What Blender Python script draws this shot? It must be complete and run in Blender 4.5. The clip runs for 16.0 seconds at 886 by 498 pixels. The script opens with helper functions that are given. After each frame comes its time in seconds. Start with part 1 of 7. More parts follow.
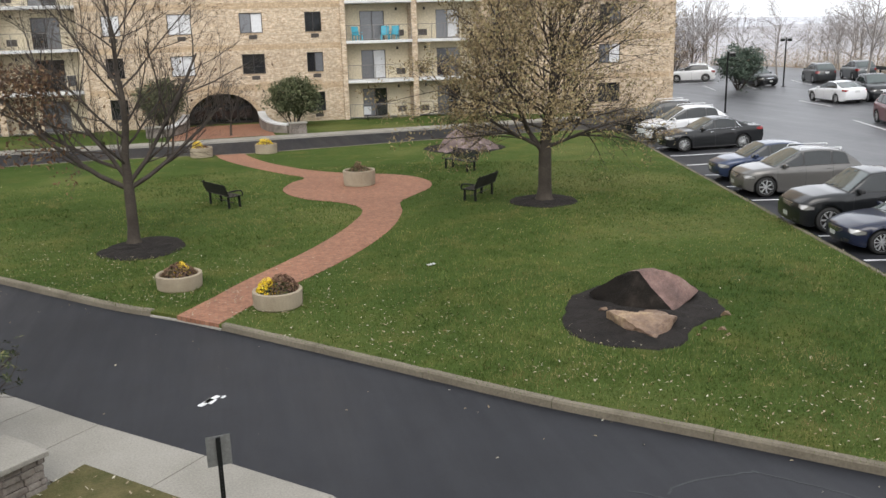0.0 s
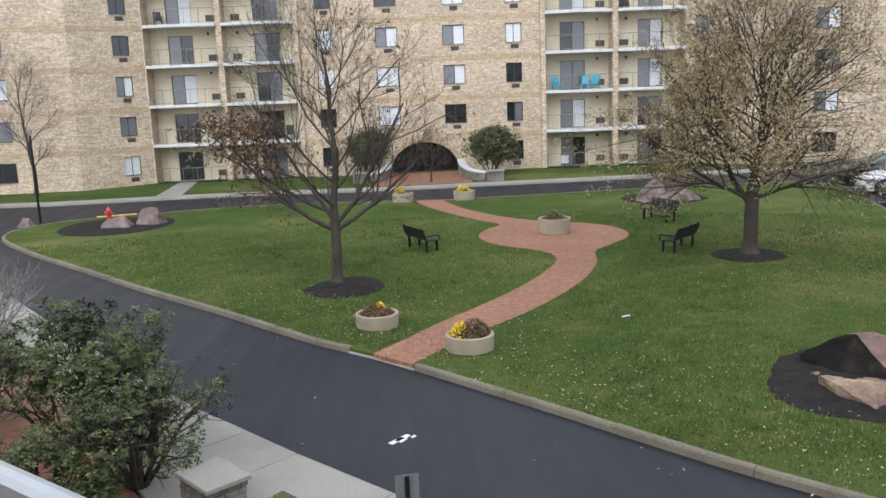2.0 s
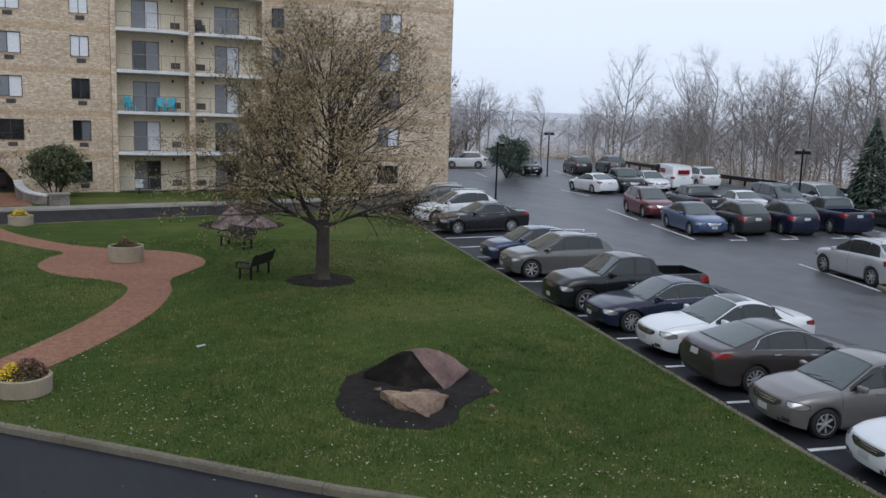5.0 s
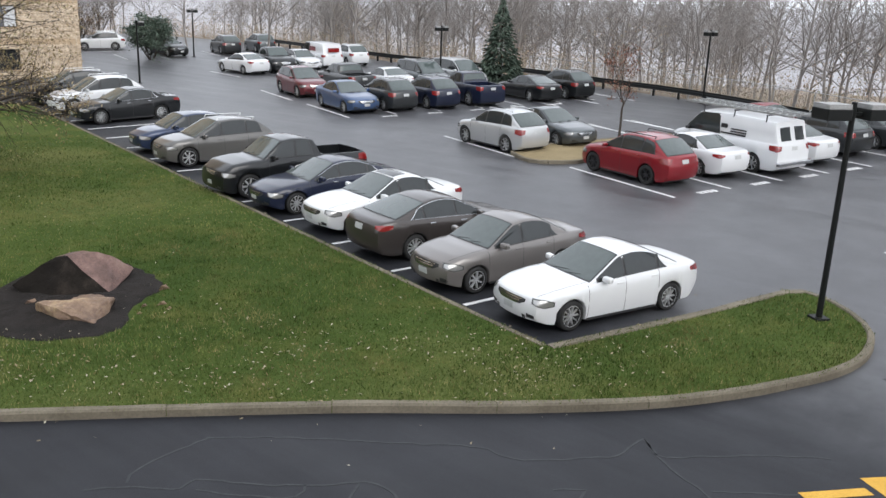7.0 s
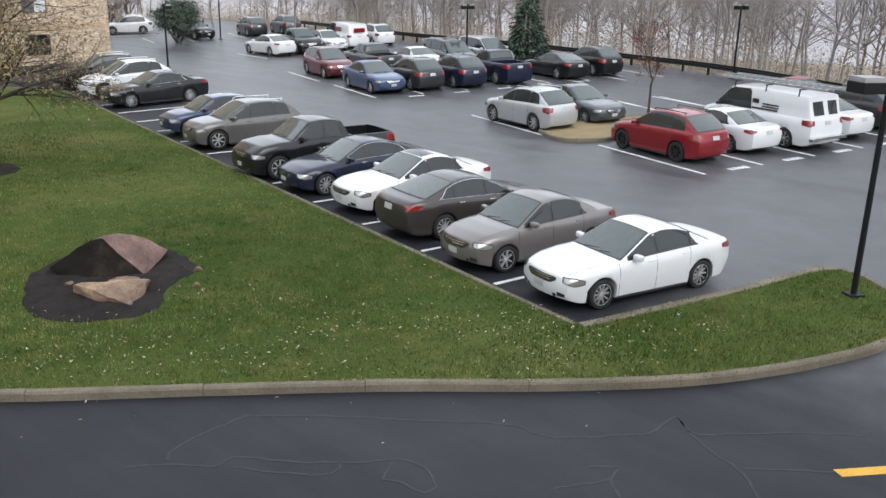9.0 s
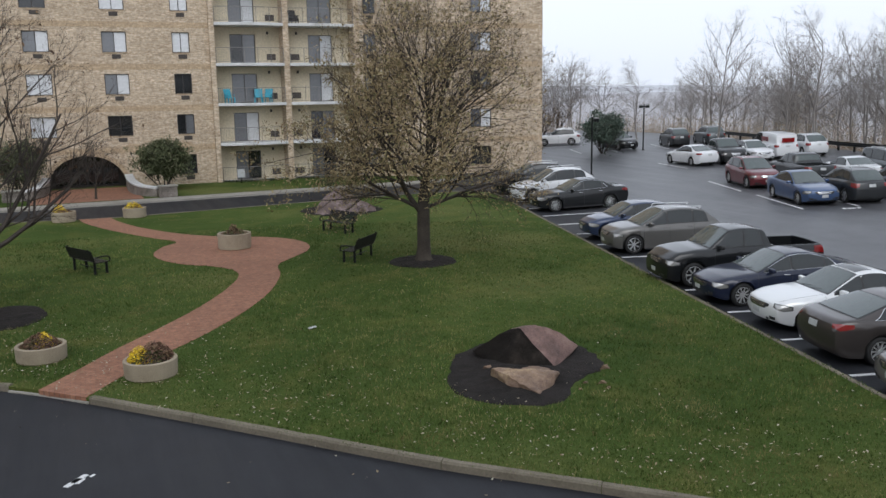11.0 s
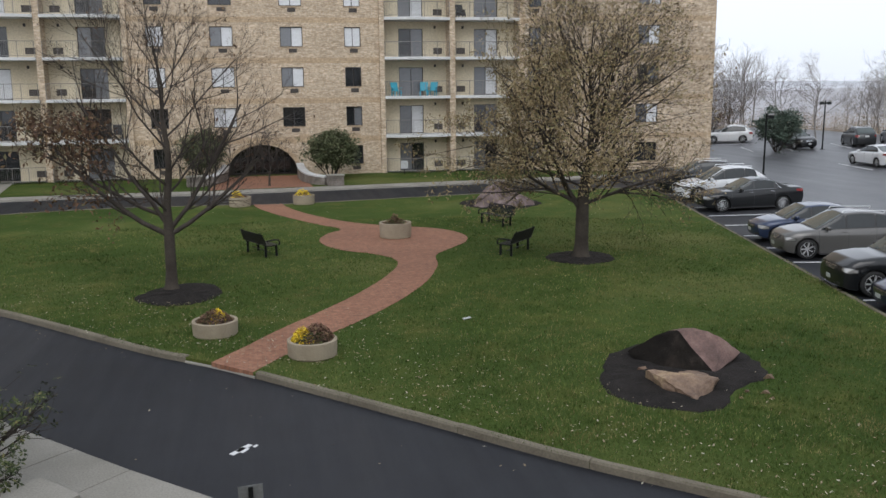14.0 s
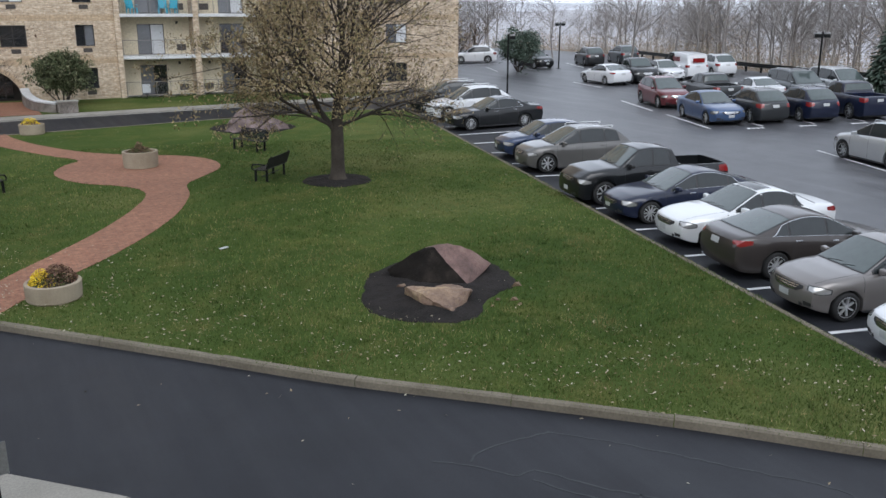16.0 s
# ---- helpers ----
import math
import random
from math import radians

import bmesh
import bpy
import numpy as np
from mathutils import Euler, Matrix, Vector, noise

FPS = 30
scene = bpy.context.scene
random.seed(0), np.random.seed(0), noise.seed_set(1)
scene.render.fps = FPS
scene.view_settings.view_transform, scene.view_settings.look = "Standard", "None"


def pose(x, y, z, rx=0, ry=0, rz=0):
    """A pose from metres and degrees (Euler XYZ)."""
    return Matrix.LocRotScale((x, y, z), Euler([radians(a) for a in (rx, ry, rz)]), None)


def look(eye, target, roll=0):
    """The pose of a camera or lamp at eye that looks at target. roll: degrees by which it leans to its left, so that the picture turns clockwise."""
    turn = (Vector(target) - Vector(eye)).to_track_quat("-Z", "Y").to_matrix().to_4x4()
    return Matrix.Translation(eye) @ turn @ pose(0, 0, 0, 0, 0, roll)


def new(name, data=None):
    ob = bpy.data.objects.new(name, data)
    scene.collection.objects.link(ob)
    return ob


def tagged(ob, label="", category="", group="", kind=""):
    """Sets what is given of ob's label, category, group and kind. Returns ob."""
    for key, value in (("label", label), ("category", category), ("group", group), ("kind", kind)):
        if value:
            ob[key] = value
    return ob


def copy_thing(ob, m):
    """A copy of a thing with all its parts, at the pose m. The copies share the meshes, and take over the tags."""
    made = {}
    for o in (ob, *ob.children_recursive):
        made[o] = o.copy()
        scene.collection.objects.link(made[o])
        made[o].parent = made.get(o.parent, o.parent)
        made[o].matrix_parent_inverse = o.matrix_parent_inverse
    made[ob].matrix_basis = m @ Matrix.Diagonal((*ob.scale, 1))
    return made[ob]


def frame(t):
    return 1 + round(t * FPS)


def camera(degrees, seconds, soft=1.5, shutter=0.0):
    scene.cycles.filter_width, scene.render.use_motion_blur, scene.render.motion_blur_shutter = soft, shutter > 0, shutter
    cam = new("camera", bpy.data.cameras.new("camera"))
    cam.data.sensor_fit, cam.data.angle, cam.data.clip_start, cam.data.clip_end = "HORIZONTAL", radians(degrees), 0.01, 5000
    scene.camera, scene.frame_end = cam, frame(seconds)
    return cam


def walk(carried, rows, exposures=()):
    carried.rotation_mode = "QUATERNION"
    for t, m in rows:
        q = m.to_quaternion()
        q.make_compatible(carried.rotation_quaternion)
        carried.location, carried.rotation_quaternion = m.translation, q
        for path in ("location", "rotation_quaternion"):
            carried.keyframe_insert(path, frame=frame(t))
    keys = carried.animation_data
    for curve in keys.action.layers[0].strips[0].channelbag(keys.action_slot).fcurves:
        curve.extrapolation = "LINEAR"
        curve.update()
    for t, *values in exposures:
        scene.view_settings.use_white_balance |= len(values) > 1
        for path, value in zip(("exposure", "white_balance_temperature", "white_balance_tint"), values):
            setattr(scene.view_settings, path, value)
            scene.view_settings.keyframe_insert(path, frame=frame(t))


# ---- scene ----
cam = camera(54.68, 16.0)
# seconds, eye x y z, yaw, pitch, roll
ROWS = [
    (0.0, 0.034, -0.062, 6.126, -13.86, -14.25, -1.57),
    (0.5, 0.033, -0.045, 6.133, -9.82, -13.79, -1.68),
    (1.0, 0.030, -0.003, 6.109, -5.18, -12.69, -2.06),
    (1.5, 0.027, -0.041, 6.111, -3.02, -11.94, -2.19),
    (2.0, 0.005, 0.008, 6.096, -0.86, -10.62, -2.18),
    (2.5, -0.005, -0.023, 6.106, 0.61, -8.42, -1.18),
    (3.0, -0.020, 0.024, 6.096, 0.08, -7.16, -0.67),
    (3.5, 0.070, -0.020, 6.127, -9.73, -6.68, 0.72),
    (4.0, 0.087, 0.025, 6.089, -16.33, -6.73, 1.20),
    (4.5, 0.089, -0.042, 6.105, -23.22, -8.38, 2.45),
    (5.0, 0.198, -0.042, 6.140, -28.66, -8.95, 1.87),
    (5.2, 0.224, -0.063, 6.122, -31.54, -9.18, 1.55),
    (7.3, 0.009, -0.019, 6.219, -53.09, -17.11, 2.32),
    (7.5, -0.014, -0.035, 6.215, -53.41, -17.81, 2.35),
    (8.0, 0.004, -0.034, 6.254, -54.10, -18.21, 2.08),
    (8.5, 0.015, -0.024, 6.188, -54.07, -17.73, 2.10),
    (9.0, -0.014, 0.003, 6.221, -50.00, -17.48, 1.15),
    (9.5, -0.005, 0.069, 6.136, -37.90, -16.04, -0.94),
    (9.7, -0.044, 0.071, 6.152, -34.07, -15.46, -1.11),
    (11.8, -0.098, 0.037, 6.049, -15.80, -7.13, -1.29),
    (12.0, -0.080, 0.032, 6.052, -13.31, -6.32, -1.53),
    (12.5, -0.057, -0.042, 6.046, -10.27, -5.01, -1.71),
    (13.0, -0.055, -0.069, 6.064, -10.14, -4.48, -1.58),
    (13.5, -0.062, -0.000, 6.074, -10.73, -6.60, -1.08),
    (14.0, -0.072, 0.054, 6.062, -11.77, -10.53, -0.54),
    (14.5, -0.087, 0.047, 6.057, -13.18, -10.89, -0.01),
    (15.0, -0.090, 0.060, 6.060, -14.83, -11.33, 0.29),
    (15.5, -0.067, 0.093, 6.051, -21.01, -12.74, 0.54),
    (16.0, -0.004, 0.059, 6.070, -28.07, -15.72, 0.13),
]
EXPOSURES = [(0.0, 0.54, 6700, 10), (1.0, 0.54, 6450, 10), (2.0, 0.59, 6100, 10), (3.0, 0.33, 6050, 10), (3.5, 0.03, 6000, 10), (4.0, -0.19, 5950, 10), (5.0, -0.34, 5870, 10), (5.2, -0.34, 5870, 10), (7.3, 0.53, 6500, 10), (8.5, 0.56, 6500, 10), (9.0, 0.5, 6400, 10), (9.7, 0.32, 6300, 10), (11.8, -0.34, 6200, 10), (12.5, -0.37, 6450, 10), (13.5, -0.32, 6350, 10), (14.0, -0.08, 6300, 10), (15.0, 0.04, 6200, 10), (16.0, 0.14, 6050, 10)]
walk(cam, [(t, pose(x, y, z, 90 + pitch, 0, yaw) @ pose(0, 0, 0, 0, 0, roll)) for t, x, y, z, yaw, pitch, roll in ROWS], EXPOSURES)

# ---- daylight: overcast with light snow in the air ----
world = bpy.data.worlds.new("overcast_sky")
scene.world = world
world.use_nodes = True
wn, wl = world.node_tree.nodes, world.node_tree.links
wn.clear()
w_out, w_bg = wn.new("ShaderNodeOutputWorld"), wn.new("ShaderNodeBackground")
w_sky, w_sat, w_mix = wn.new("ShaderNodeTexSky"), wn.new("ShaderNodeHueSaturation"), wn.new("ShaderNodeMix")
w_sky.sky_type, w_sky.sun_disc = "NISHITA", False
w_sky.sun_elevation, w_sky.sun_rotation = radians(38), radians(200)
w_sky.air_density, w_sky.dust_density = 1.0, 4.0
w_sat.inputs["Saturation"].default_value = 0.3
w_mix.data_type = "RGBA"
w_mix.inputs[0].default_value = 0.72
w_mix.inputs[7].default_value = (9.6, 10.1, 11.0, 1)
w_bg.inputs["Strength"].default_value = 0.135
wl.new(w_sky.outputs[0], w_sat.inputs["Color"])
wl.new(w_sat.outputs[0], w_mix.inputs[6])
wl.new(w_mix.outputs[2], w_bg.inputs["Color"])
wl.new(w_bg.outputs[0], w_out.inputs["Surface"])
sun = new("sun", bpy.data.lights.new("sun", "SUN"))
sun.data.energy, sun.data.angle, sun.data.color = 0.8, radians(40), (1.0, 0.97, 0.93)
sun.matrix_world = look((-10, -25, 30), (0, 5, 0))


# ---- materials ----
def material(name, rough=0.8, metal=0.0):
    m = bpy.data.materials.new(name)
    m.use_nodes = True
    b = m.node_tree.nodes["Principled BSDF"]
    b.inputs["Roughness"].default_value = rough
    b.inputs["Metallic"].default_value = metal
    return m, m.node_tree.nodes, m.node_tree.links, b


def coords(nodes, links, scale=1.0, kind="Object"):
    tc, mp = nodes.new("ShaderNodeTexCoord"), nodes.new("ShaderNodeMapping")
    links.new(tc.outputs[kind], mp.inputs["Vector"])
    mp.inputs["Scale"].default_value = (scale, scale, scale) if not isinstance(scale, tuple) else scale
    return mp.outputs[0]


def noise_tex(nodes, links, vec, scale, detail=4.0, rough=0.6):
    n = nodes.new("ShaderNodeTexNoise")
    n.inputs["Scale"].default_value, n.inputs["Detail"].default_value, n.inputs["Roughness"].default_value = scale, detail, rough
    links.new(vec, n.inputs["Vector"])
    return n.outputs["Fac"]


def ramp(nodes, links, fac, stops):
    r = nodes.new("ShaderNodeValToRGB")
    e = r.color_ramp.elements
    while len(e) < len(stops):
        e.new(0.5)
    for k, (at, c) in enumerate(stops):
        e[k].position, e[k].color = at, (*c, 1)
    links.new(fac, r.inputs[0])
    return r.outputs[0]


def mix(nodes, links, fac, a, b, mode="MIX"):
    m = nodes.new("ShaderNodeMix")
    m.data_type, m.blend_type = "RGBA", mode
    for value, slot in ((fac, 0), (a, 6), (b, 7)):
        if isinstance(value, (int, float)):
            m.inputs[slot].default_value = value
        elif isinstance(value, tuple):
            m.inputs[slot].default_value = (*value, 1)
        else:
            links.new(value, m.inputs[slot])
    return m.outputs[2]


def bump(nodes, links, b, height, strength=0.3, distance=0.02):
    n = nodes.new("ShaderNodeBump")
    n.inputs["Strength"].default_value, n.inputs["Distance"].default_value = strength, distance
    links.new(height, n.inputs["Height"])
    links.new(n.outputs[0], b.inputs["Normal"])


def mottled(name, dark, light, coarse, fine, rough=0.8, metal=0.0, bumpy=0.2, depth=0.01, spread=0.25):
    """A surface whose colour drifts at two scales, with fine relief."""
    m, n, l, b = material(name, rough, metal)
    v = coords(n, l)
    big, small = noise_tex(n, l, v, coarse), noise_tex(n, l, v, fine, 6.0, 0.7)
    c1 = ramp(n, l, big, [(0.5 - spread, dark), (0.5 + spread, light)])
    c2 = ramp(n, l, small, [(0.25, (0.55, 0.55, 0.55)), (0.75, (1.25, 1.25, 1.25))])
    l.new(mix(n, l, 0.7, c1, c2, "MULTIPLY"), b.inputs["Base Color"])
    if bumpy:
        bump(n, l, b, small, bumpy, depth)
    b.inputs["Specular IOR Level"].default_value = 0.16
    return m


def plain(name, colour, rough=0.5, metal=0.0, coat=0.0, vary=0.1, grain=6.0):
    m, n, l, b = material(name, rough, metal)
    v = coords(n, l)
    small = noise_tex(n, l, v, grain)
    l.new(ramp(n, l, small, [(0.3, tuple(c * (1 - vary) for c in colour)), (0.7, tuple(min(1, c * (1 + vary * 0.7)) for c in colour))]), b.inputs["Base Color"])
    b.inputs["Coat Weight"].default_value = coat
    b.inputs["Coat Roughness"].default_value = 0.05
    return m


def grass_material():
    m, n, l, b = material("autumn_lawn_grass", 0.9)
    b.inputs["Specular IOR Level"].default_value = 0.08
    v = coords(n, l)
    big, mid, fine = noise_tex(n, l, v, 0.10, 3.0), noise_tex(n, l, v, 0.7, 5.0), noise_tex(n, l, v, 14.0, 6.0, 0.75)
    c = ramp(n, l, big, [(0.34, (0.034, 0.060, 0.012)), (0.52, (0.053, 0.081, 0.018)), (0.70, (0.122, 0.130, 0.044))])
    straw = ramp(n, l, mid, [(0.50, (0.0, 0.0, 0.0)), (0.72, (1.0, 1.0, 1.0))])
    c = mix(n, l, mix(n, l, 1.0, straw, (0.45, 0.45, 0.45), "MULTIPLY"), c, (0.135, 0.122, 0.036))
    c = mix(n, l, 0.75, c, ramp(n, l, fine, [(0.28, (0.55, 0.58, 0.5)), (0.72, (1.4, 1.35, 1.4))]), "MULTIPLY")
    l.new(c, b.inputs["Base Color"])
    bump(n, l, b, fine, 0.8, 0.04)
    return m


def random_material(name, stops, rough=0.8, island=True, spec=0.25):
    """Colour by piece: each island or each object takes one of the colours."""
    m, n, l, b = material(name, rough)
    b.inputs["Specular IOR Level"].default_value = spec
    if island:
        r = n.new("ShaderNodeNewGeometry").outputs["Random Per Island"]
    else:
        r = n.new("ShaderNodeObjectInfo").outputs["Random"]
    c = ramp(n, l, r, stops)
    v = coords(n, l)
    l.new(mix(n, l, 0.5, c, ramp(n, l, noise_tex(n, l, v, 9.0), [(0.3, (0.7, 0.7, 0.7)), (0.7, (1.2, 1.2, 1.2))]), "MULTIPLY"), b.inputs["Base Color"])
    return m


def brick_material(name, c1, c2, mortar, width, height, joint, wall=True, band=None, rough=0.85):
    """Bricks of real size, laid along x or y and z on walls, flat on paving."""
    m, n, l, b = material(name, rough)
    tc = n.new("ShaderNodeTexCoord")
    sep, com = n.new("ShaderNodeSeparateXYZ"), n.new("ShaderNodeCombineXYZ")
    l.new(tc.outputs["Object"], sep.inputs[0])
    if wall:
        add = n.new("ShaderNodeMath")
        l.new(sep.outputs[0], add.inputs[0]), l.new(sep.outputs[1], add.inputs[1])
        l.new(add.outputs[0], com.inputs[0]), l.new(sep.outputs[2], com.inputs[1])
    else:
        l.new(sep.outputs[0], com.inputs[0]), l.new(sep.outputs[1], com.inputs[1])
    t = n.new("ShaderNodeTexBrick")
    l.new(com.outputs[0], t.inputs["Vector"])
    t.inputs["Color1"].default_value, t.inputs["Color2"].default_value, t.inputs["Mortar"].default_value = (*c1, 1), (*c2, 1), (*mortar, 1)
    t.inputs["Scale"].default_value, t.inputs["Mortar Size"].default_value = 1.0, joint
    t.inputs["Brick Width"].default_value, t.inputs["Row Height"].default_value = width, height
    v = coords(n, l)
    big, mid = noise_tex(n, l, v, 0.35, 4.0), noise_tex(n, l, v, 6.0, 6.0, 0.7)
    stretch = noise_tex(n, l, coords(n, l, (0.8, 0.8, 6.0)), 1.6, 4.0, 0.7)
    c = mix(n, l, 0.8, t.outputs["Color"], ramp(n, l, mid, [(0.34, (0.64, 0.62, 0.60)), (0.5, (0.97, 0.97, 0.97)), (0.66, (1.34, 1.35, 1.38))]), "MULTIPLY")
    c = mix(n, l, 0.7, c, ramp(n, l, big, [(0.3, (0.8, 0.78, 0.76)), (0.7, (1.15, 1.15, 1.15))]), "MULTIPLY")
    if wall:
        c = mix(n, l, 0.6, c, ramp(n, l, stretch, [(0.33, (0.62, 0.59, 0.56)), (0.67, (1.4, 1.43, 1.48))]), "MULTIPLY")
    l.new(c, b.inputs["Base Color"])
    bump(n, l, b, t.outputs["Fac"], -0.4, 0.008)
    return m




def asphalt_sheet():
    """Asphalt darker on drives and bays, aisles paler by painted sky sheen, wheel-streaked."""
    m, n, l, b = material("damp_asphalt", 0.5)
    v = coords(n, l)
    big, mid, fine = noise_tex(n, l, v, 0.12), noise_tex(n, l, v, 1.1), noise_tex(n, l, v, 60.0, 3.0)
    # wheel streaks run along the parking rows
    turned = n.new("ShaderNodeMapping")
    turned.inputs["Rotation"].default_value = (0, 0, radians(14))
    turned.inputs["Scale"].default_value = (1.1, 0.10, 1.0)
    l.new(v, turned.inputs["Vector"])
    streak = noise_tex(n, l, turned.outputs[0], 1.0, 5.0, 0.65)
    sep = n.new("ShaderNodeSeparateXYZ")
    l.new(v, sep.inputs[0])

    def maths(op, p, q):
        k = n.new("ShaderNodeMath")
        k.operation = op
        for slot, value in enumerate((p, q)):
            if isinstance(value, (int, float)):
                k.inputs[slot].default_value = value
            else:
                l.new(value, k.inputs[slot])
        return k.outputs[0]

    # distance out from the lawn's edge, made uneven
    out = maths("SUBTRACT", sep.outputs[0], maths("MULTIPLY", sep.outputs[1], 0.247))
    out = maths("ADD", out, maths("MULTIPLY", maths("SUBTRACT", mid, 0.5), 2.2))
    # worn: how far the low sky's reflection is painted into the colour
    worn = n.new("ShaderNodeMapRange")
    worn.interpolation_type = "SMOOTHSTEP"
    for slot, value in ((1, 11.0), (2, 17.4), (3, 0.0), (4, 1.0)):
        worn.inputs[slot].default_value = value
    l.new(out, worn.inputs[0])
    dark = ramp(n, l, big, [(0.3, (0.011, 0.012, 0.015)), (0.7, (0.019, 0.020, 0.024))])
    pale = ramp(n, l, big, [(0.3, (0.055, 0.056, 0.061)), (0.7, (0.084, 0.085, 0.090))])
    pale = mix(n, l, 0.8, pale, ramp(n, l, streak, [(0.34, (0.62, 0.62, 0.63)), (0.64, (1.3, 1.3, 1.29))]), "MULTIPLY")
    c = mix(n, l, worn.outputs[0], dark, pale)
    c = mix(n, l, 0.6, c, ramp(n, l, mid, [(0.3, (0.72, 0.72, 0.73)), (0.7, (1.25, 1.25, 1.25))]), "MULTIPLY")
    c = mix(n, l, 0.6, c, ramp(n, l, fine, [(0.3, (0.6, 0.6, 0.6)), (0.7, (1.4, 1.4, 1.4))]), "MULTIPLY")
    l.new(c, b.inputs["Base Color"])
    r = n.new("ShaderNodeMapRange")
    for slot, value in ((1, 0.0), (2, 1.0), (3, 0.58), (4, 0.42)):
        r.inputs[slot].default_value = value
    l.new(worn.outputs[0], r.inputs[0])
    rr = maths("ADD", r.outputs[0], maths("MULTIPLY", maths("SUBTRACT", streak, 0.5), 0.35))
    l.new(rr, b.inputs["Roughness"])
    g = n.new("ShaderNodeMapRange")
    for slot, value in ((1, 0.0), (2, 1.0), (3, 0.26), (4, 0.42)):
        g.inputs[slot].default_value = value
    l.new(worn.outputs[0], g.inputs[0])
    l.new(g.outputs[0], b.inputs["Specular IOR Level"])
    bump(n, l, b, fine, 0.25, 0.004)
    return m


M_PAVED = asphalt_sheet()
M_GRASS = grass_material()

def blade_material():
    """Blades that differ one from another, greener and more straw-coloured in patches across the lawn."""
    m, n, l, b = material("grass_blades", 0.85)
    b.inputs["Specular IOR Level"].default_value = 0.08
    v = coords(n, l)
    own = n.new("ShaderNodeNewGeometry").outputs["Random Per Island"]
    c = ramp(n, l, own, [(0.0, (0.036, 0.064, 0.013)), (0.45, (0.066, 0.104, 0.023)), (0.88, (0.106, 0.138, 0.038)), (1.0, (0.22, 0.19, 0.085))])
    c = mix(n, l, 0.8, c, ramp(n, l, noise_tex(n, l, v, 0.22, 3.0), [(0.32, (0.55, 0.64, 0.55)), (0.68, (1.75, 1.52, 1.8))]), "MULTIPLY")
    c = mix(n, l, 0.7, c, ramp(n, l, noise_tex(n, l, v, 2.2, 5.0, 0.7), [(0.34, (0.36, 0.42, 0.34)), (0.66, (1.65, 1.52, 1.75))]), "MULTIPLY")
    straw = ramp(n, l, noise_tex(n, l, v, 0.55, 6.0, 0.75), [(0.54, (0.0, 0.0, 0.0)), (0.66, (0.7, 0.7, 0.7))])
    c = mix(n, l, straw, c, (0.20, 0.165, 0.075))
    l.new(c, b.inputs["Base Color"])
    return m


M_BLADE = blade_material()
M_CONCRETE = mottled("weathered_concrete", (0.22, 0.207, 0.176), (0.33, 0.312, 0.276), 0.5, 30.0, 0.85, bumpy=0.15)
M_KERB = mottled("old_kerb_concrete", (0.115, 0.10, 0.075), (0.215, 0.19, 0.145), 0.8, 22.0, 0.9, bumpy=0.4)
M_PLANTER = mottled("exposed_aggregate_concrete", (0.26, 0.215, 0.155), (0.36, 0.305, 0.225), 2.0, 70.0, 0.9, bumpy=0.5, depth=0.006)
M_PAVER = brick_material("red_brick_paving", (0.215, 0.092, 0.050), (0.26, 0.125, 0.074), (0.16, 0.085, 0.055), 0.2, 0.1, 0.008, wall=False)
M_MULCH = mottled("dark_bark_mulch", (0.014, 0.012, 0.011), (0.035, 0.030, 0.027), 3.0, 45.0, 0.95, bumpy=1.0, depth=0.04)
M_BRICK = brick_material("tan_facade_brick", (0.36, 0.262, 0.165), (0.56, 0.445, 0.31), (0.47, 0.41, 0.33), 0.21, 0.075, 0.01)
M_BAND = brick_material("tan_soldier_course", (0.39, 0.285, 0.175), (0.45, 0.335, 0.21), (0.40, 0.32, 0.23), 0.07, 0.185, 0.008)
M_PAINTLINE = mottled("worn_white_road_paint", (0.55, 0.55, 0.55), (0.78, 0.78, 0.78), 2.0, 40.0, 0.7, bumpy=0.05)
M_YELLOW = mottled("yellow_road_paint", (0.55, 0.31, 0.05), (0.68, 0.41, 0.08), 2.0, 40.0, 0.7, bumpy=0.05)
M_WOODFLOOR = mottled("leaf_littered_ground", (0.21, 0.17, 0.13), (0.32, 0.265, 0.21), 0.15, 3.0, 0.95, bumpy=0.5, depth=0.1)
# Pale blue-grey puts the distant haze into the hills' colour.
M_HILL = mottled("haze_coloured_hill", (0.50, 0.51, 0.54), (0.60, 0.61, 0.635), 0.004, 0.05, 1.0, bumpy=0.0)
M_BARK = mottled("grey_brown_bark", (0.038, 0.032, 0.026), (0.085, 0.071, 0.058), 2.0, 25.0, 0.9, bumpy=0.6, depth=0.02)
M_BARK_DARK = mottled("dark_wet_bark", (0.045, 0.038, 0.032), (0.09, 0.076, 0.066), 2.0, 25.0, 0.9, bumpy=0.6, depth=0.02)
M_BLACK = plain("black_powder_coated_steel", (0.012, 0.013, 0.013), 0.42)
M_BLACK.node_tree.nodes["Principled BSDF"].inputs["Specular IOR Level"].default_value = 0.15
M_STEEL = plain("galvanised_steel", (0.42, 0.43, 0.43), 0.4, 0.8)


# ---- small mesh tools ----
def mesh_from(name, verts, faces, mat, smooth=False):
    me = bpy.data.meshes.new(name)
    me.from_pydata([tuple(map(float, v)) for v in verts], [], faces)
    me.update()
    if mat:
        me.materials.append(mat)
    if smooth:
        me.polygons.foreach_set("use_smooth", [True] * len(me.polygons))
    return me


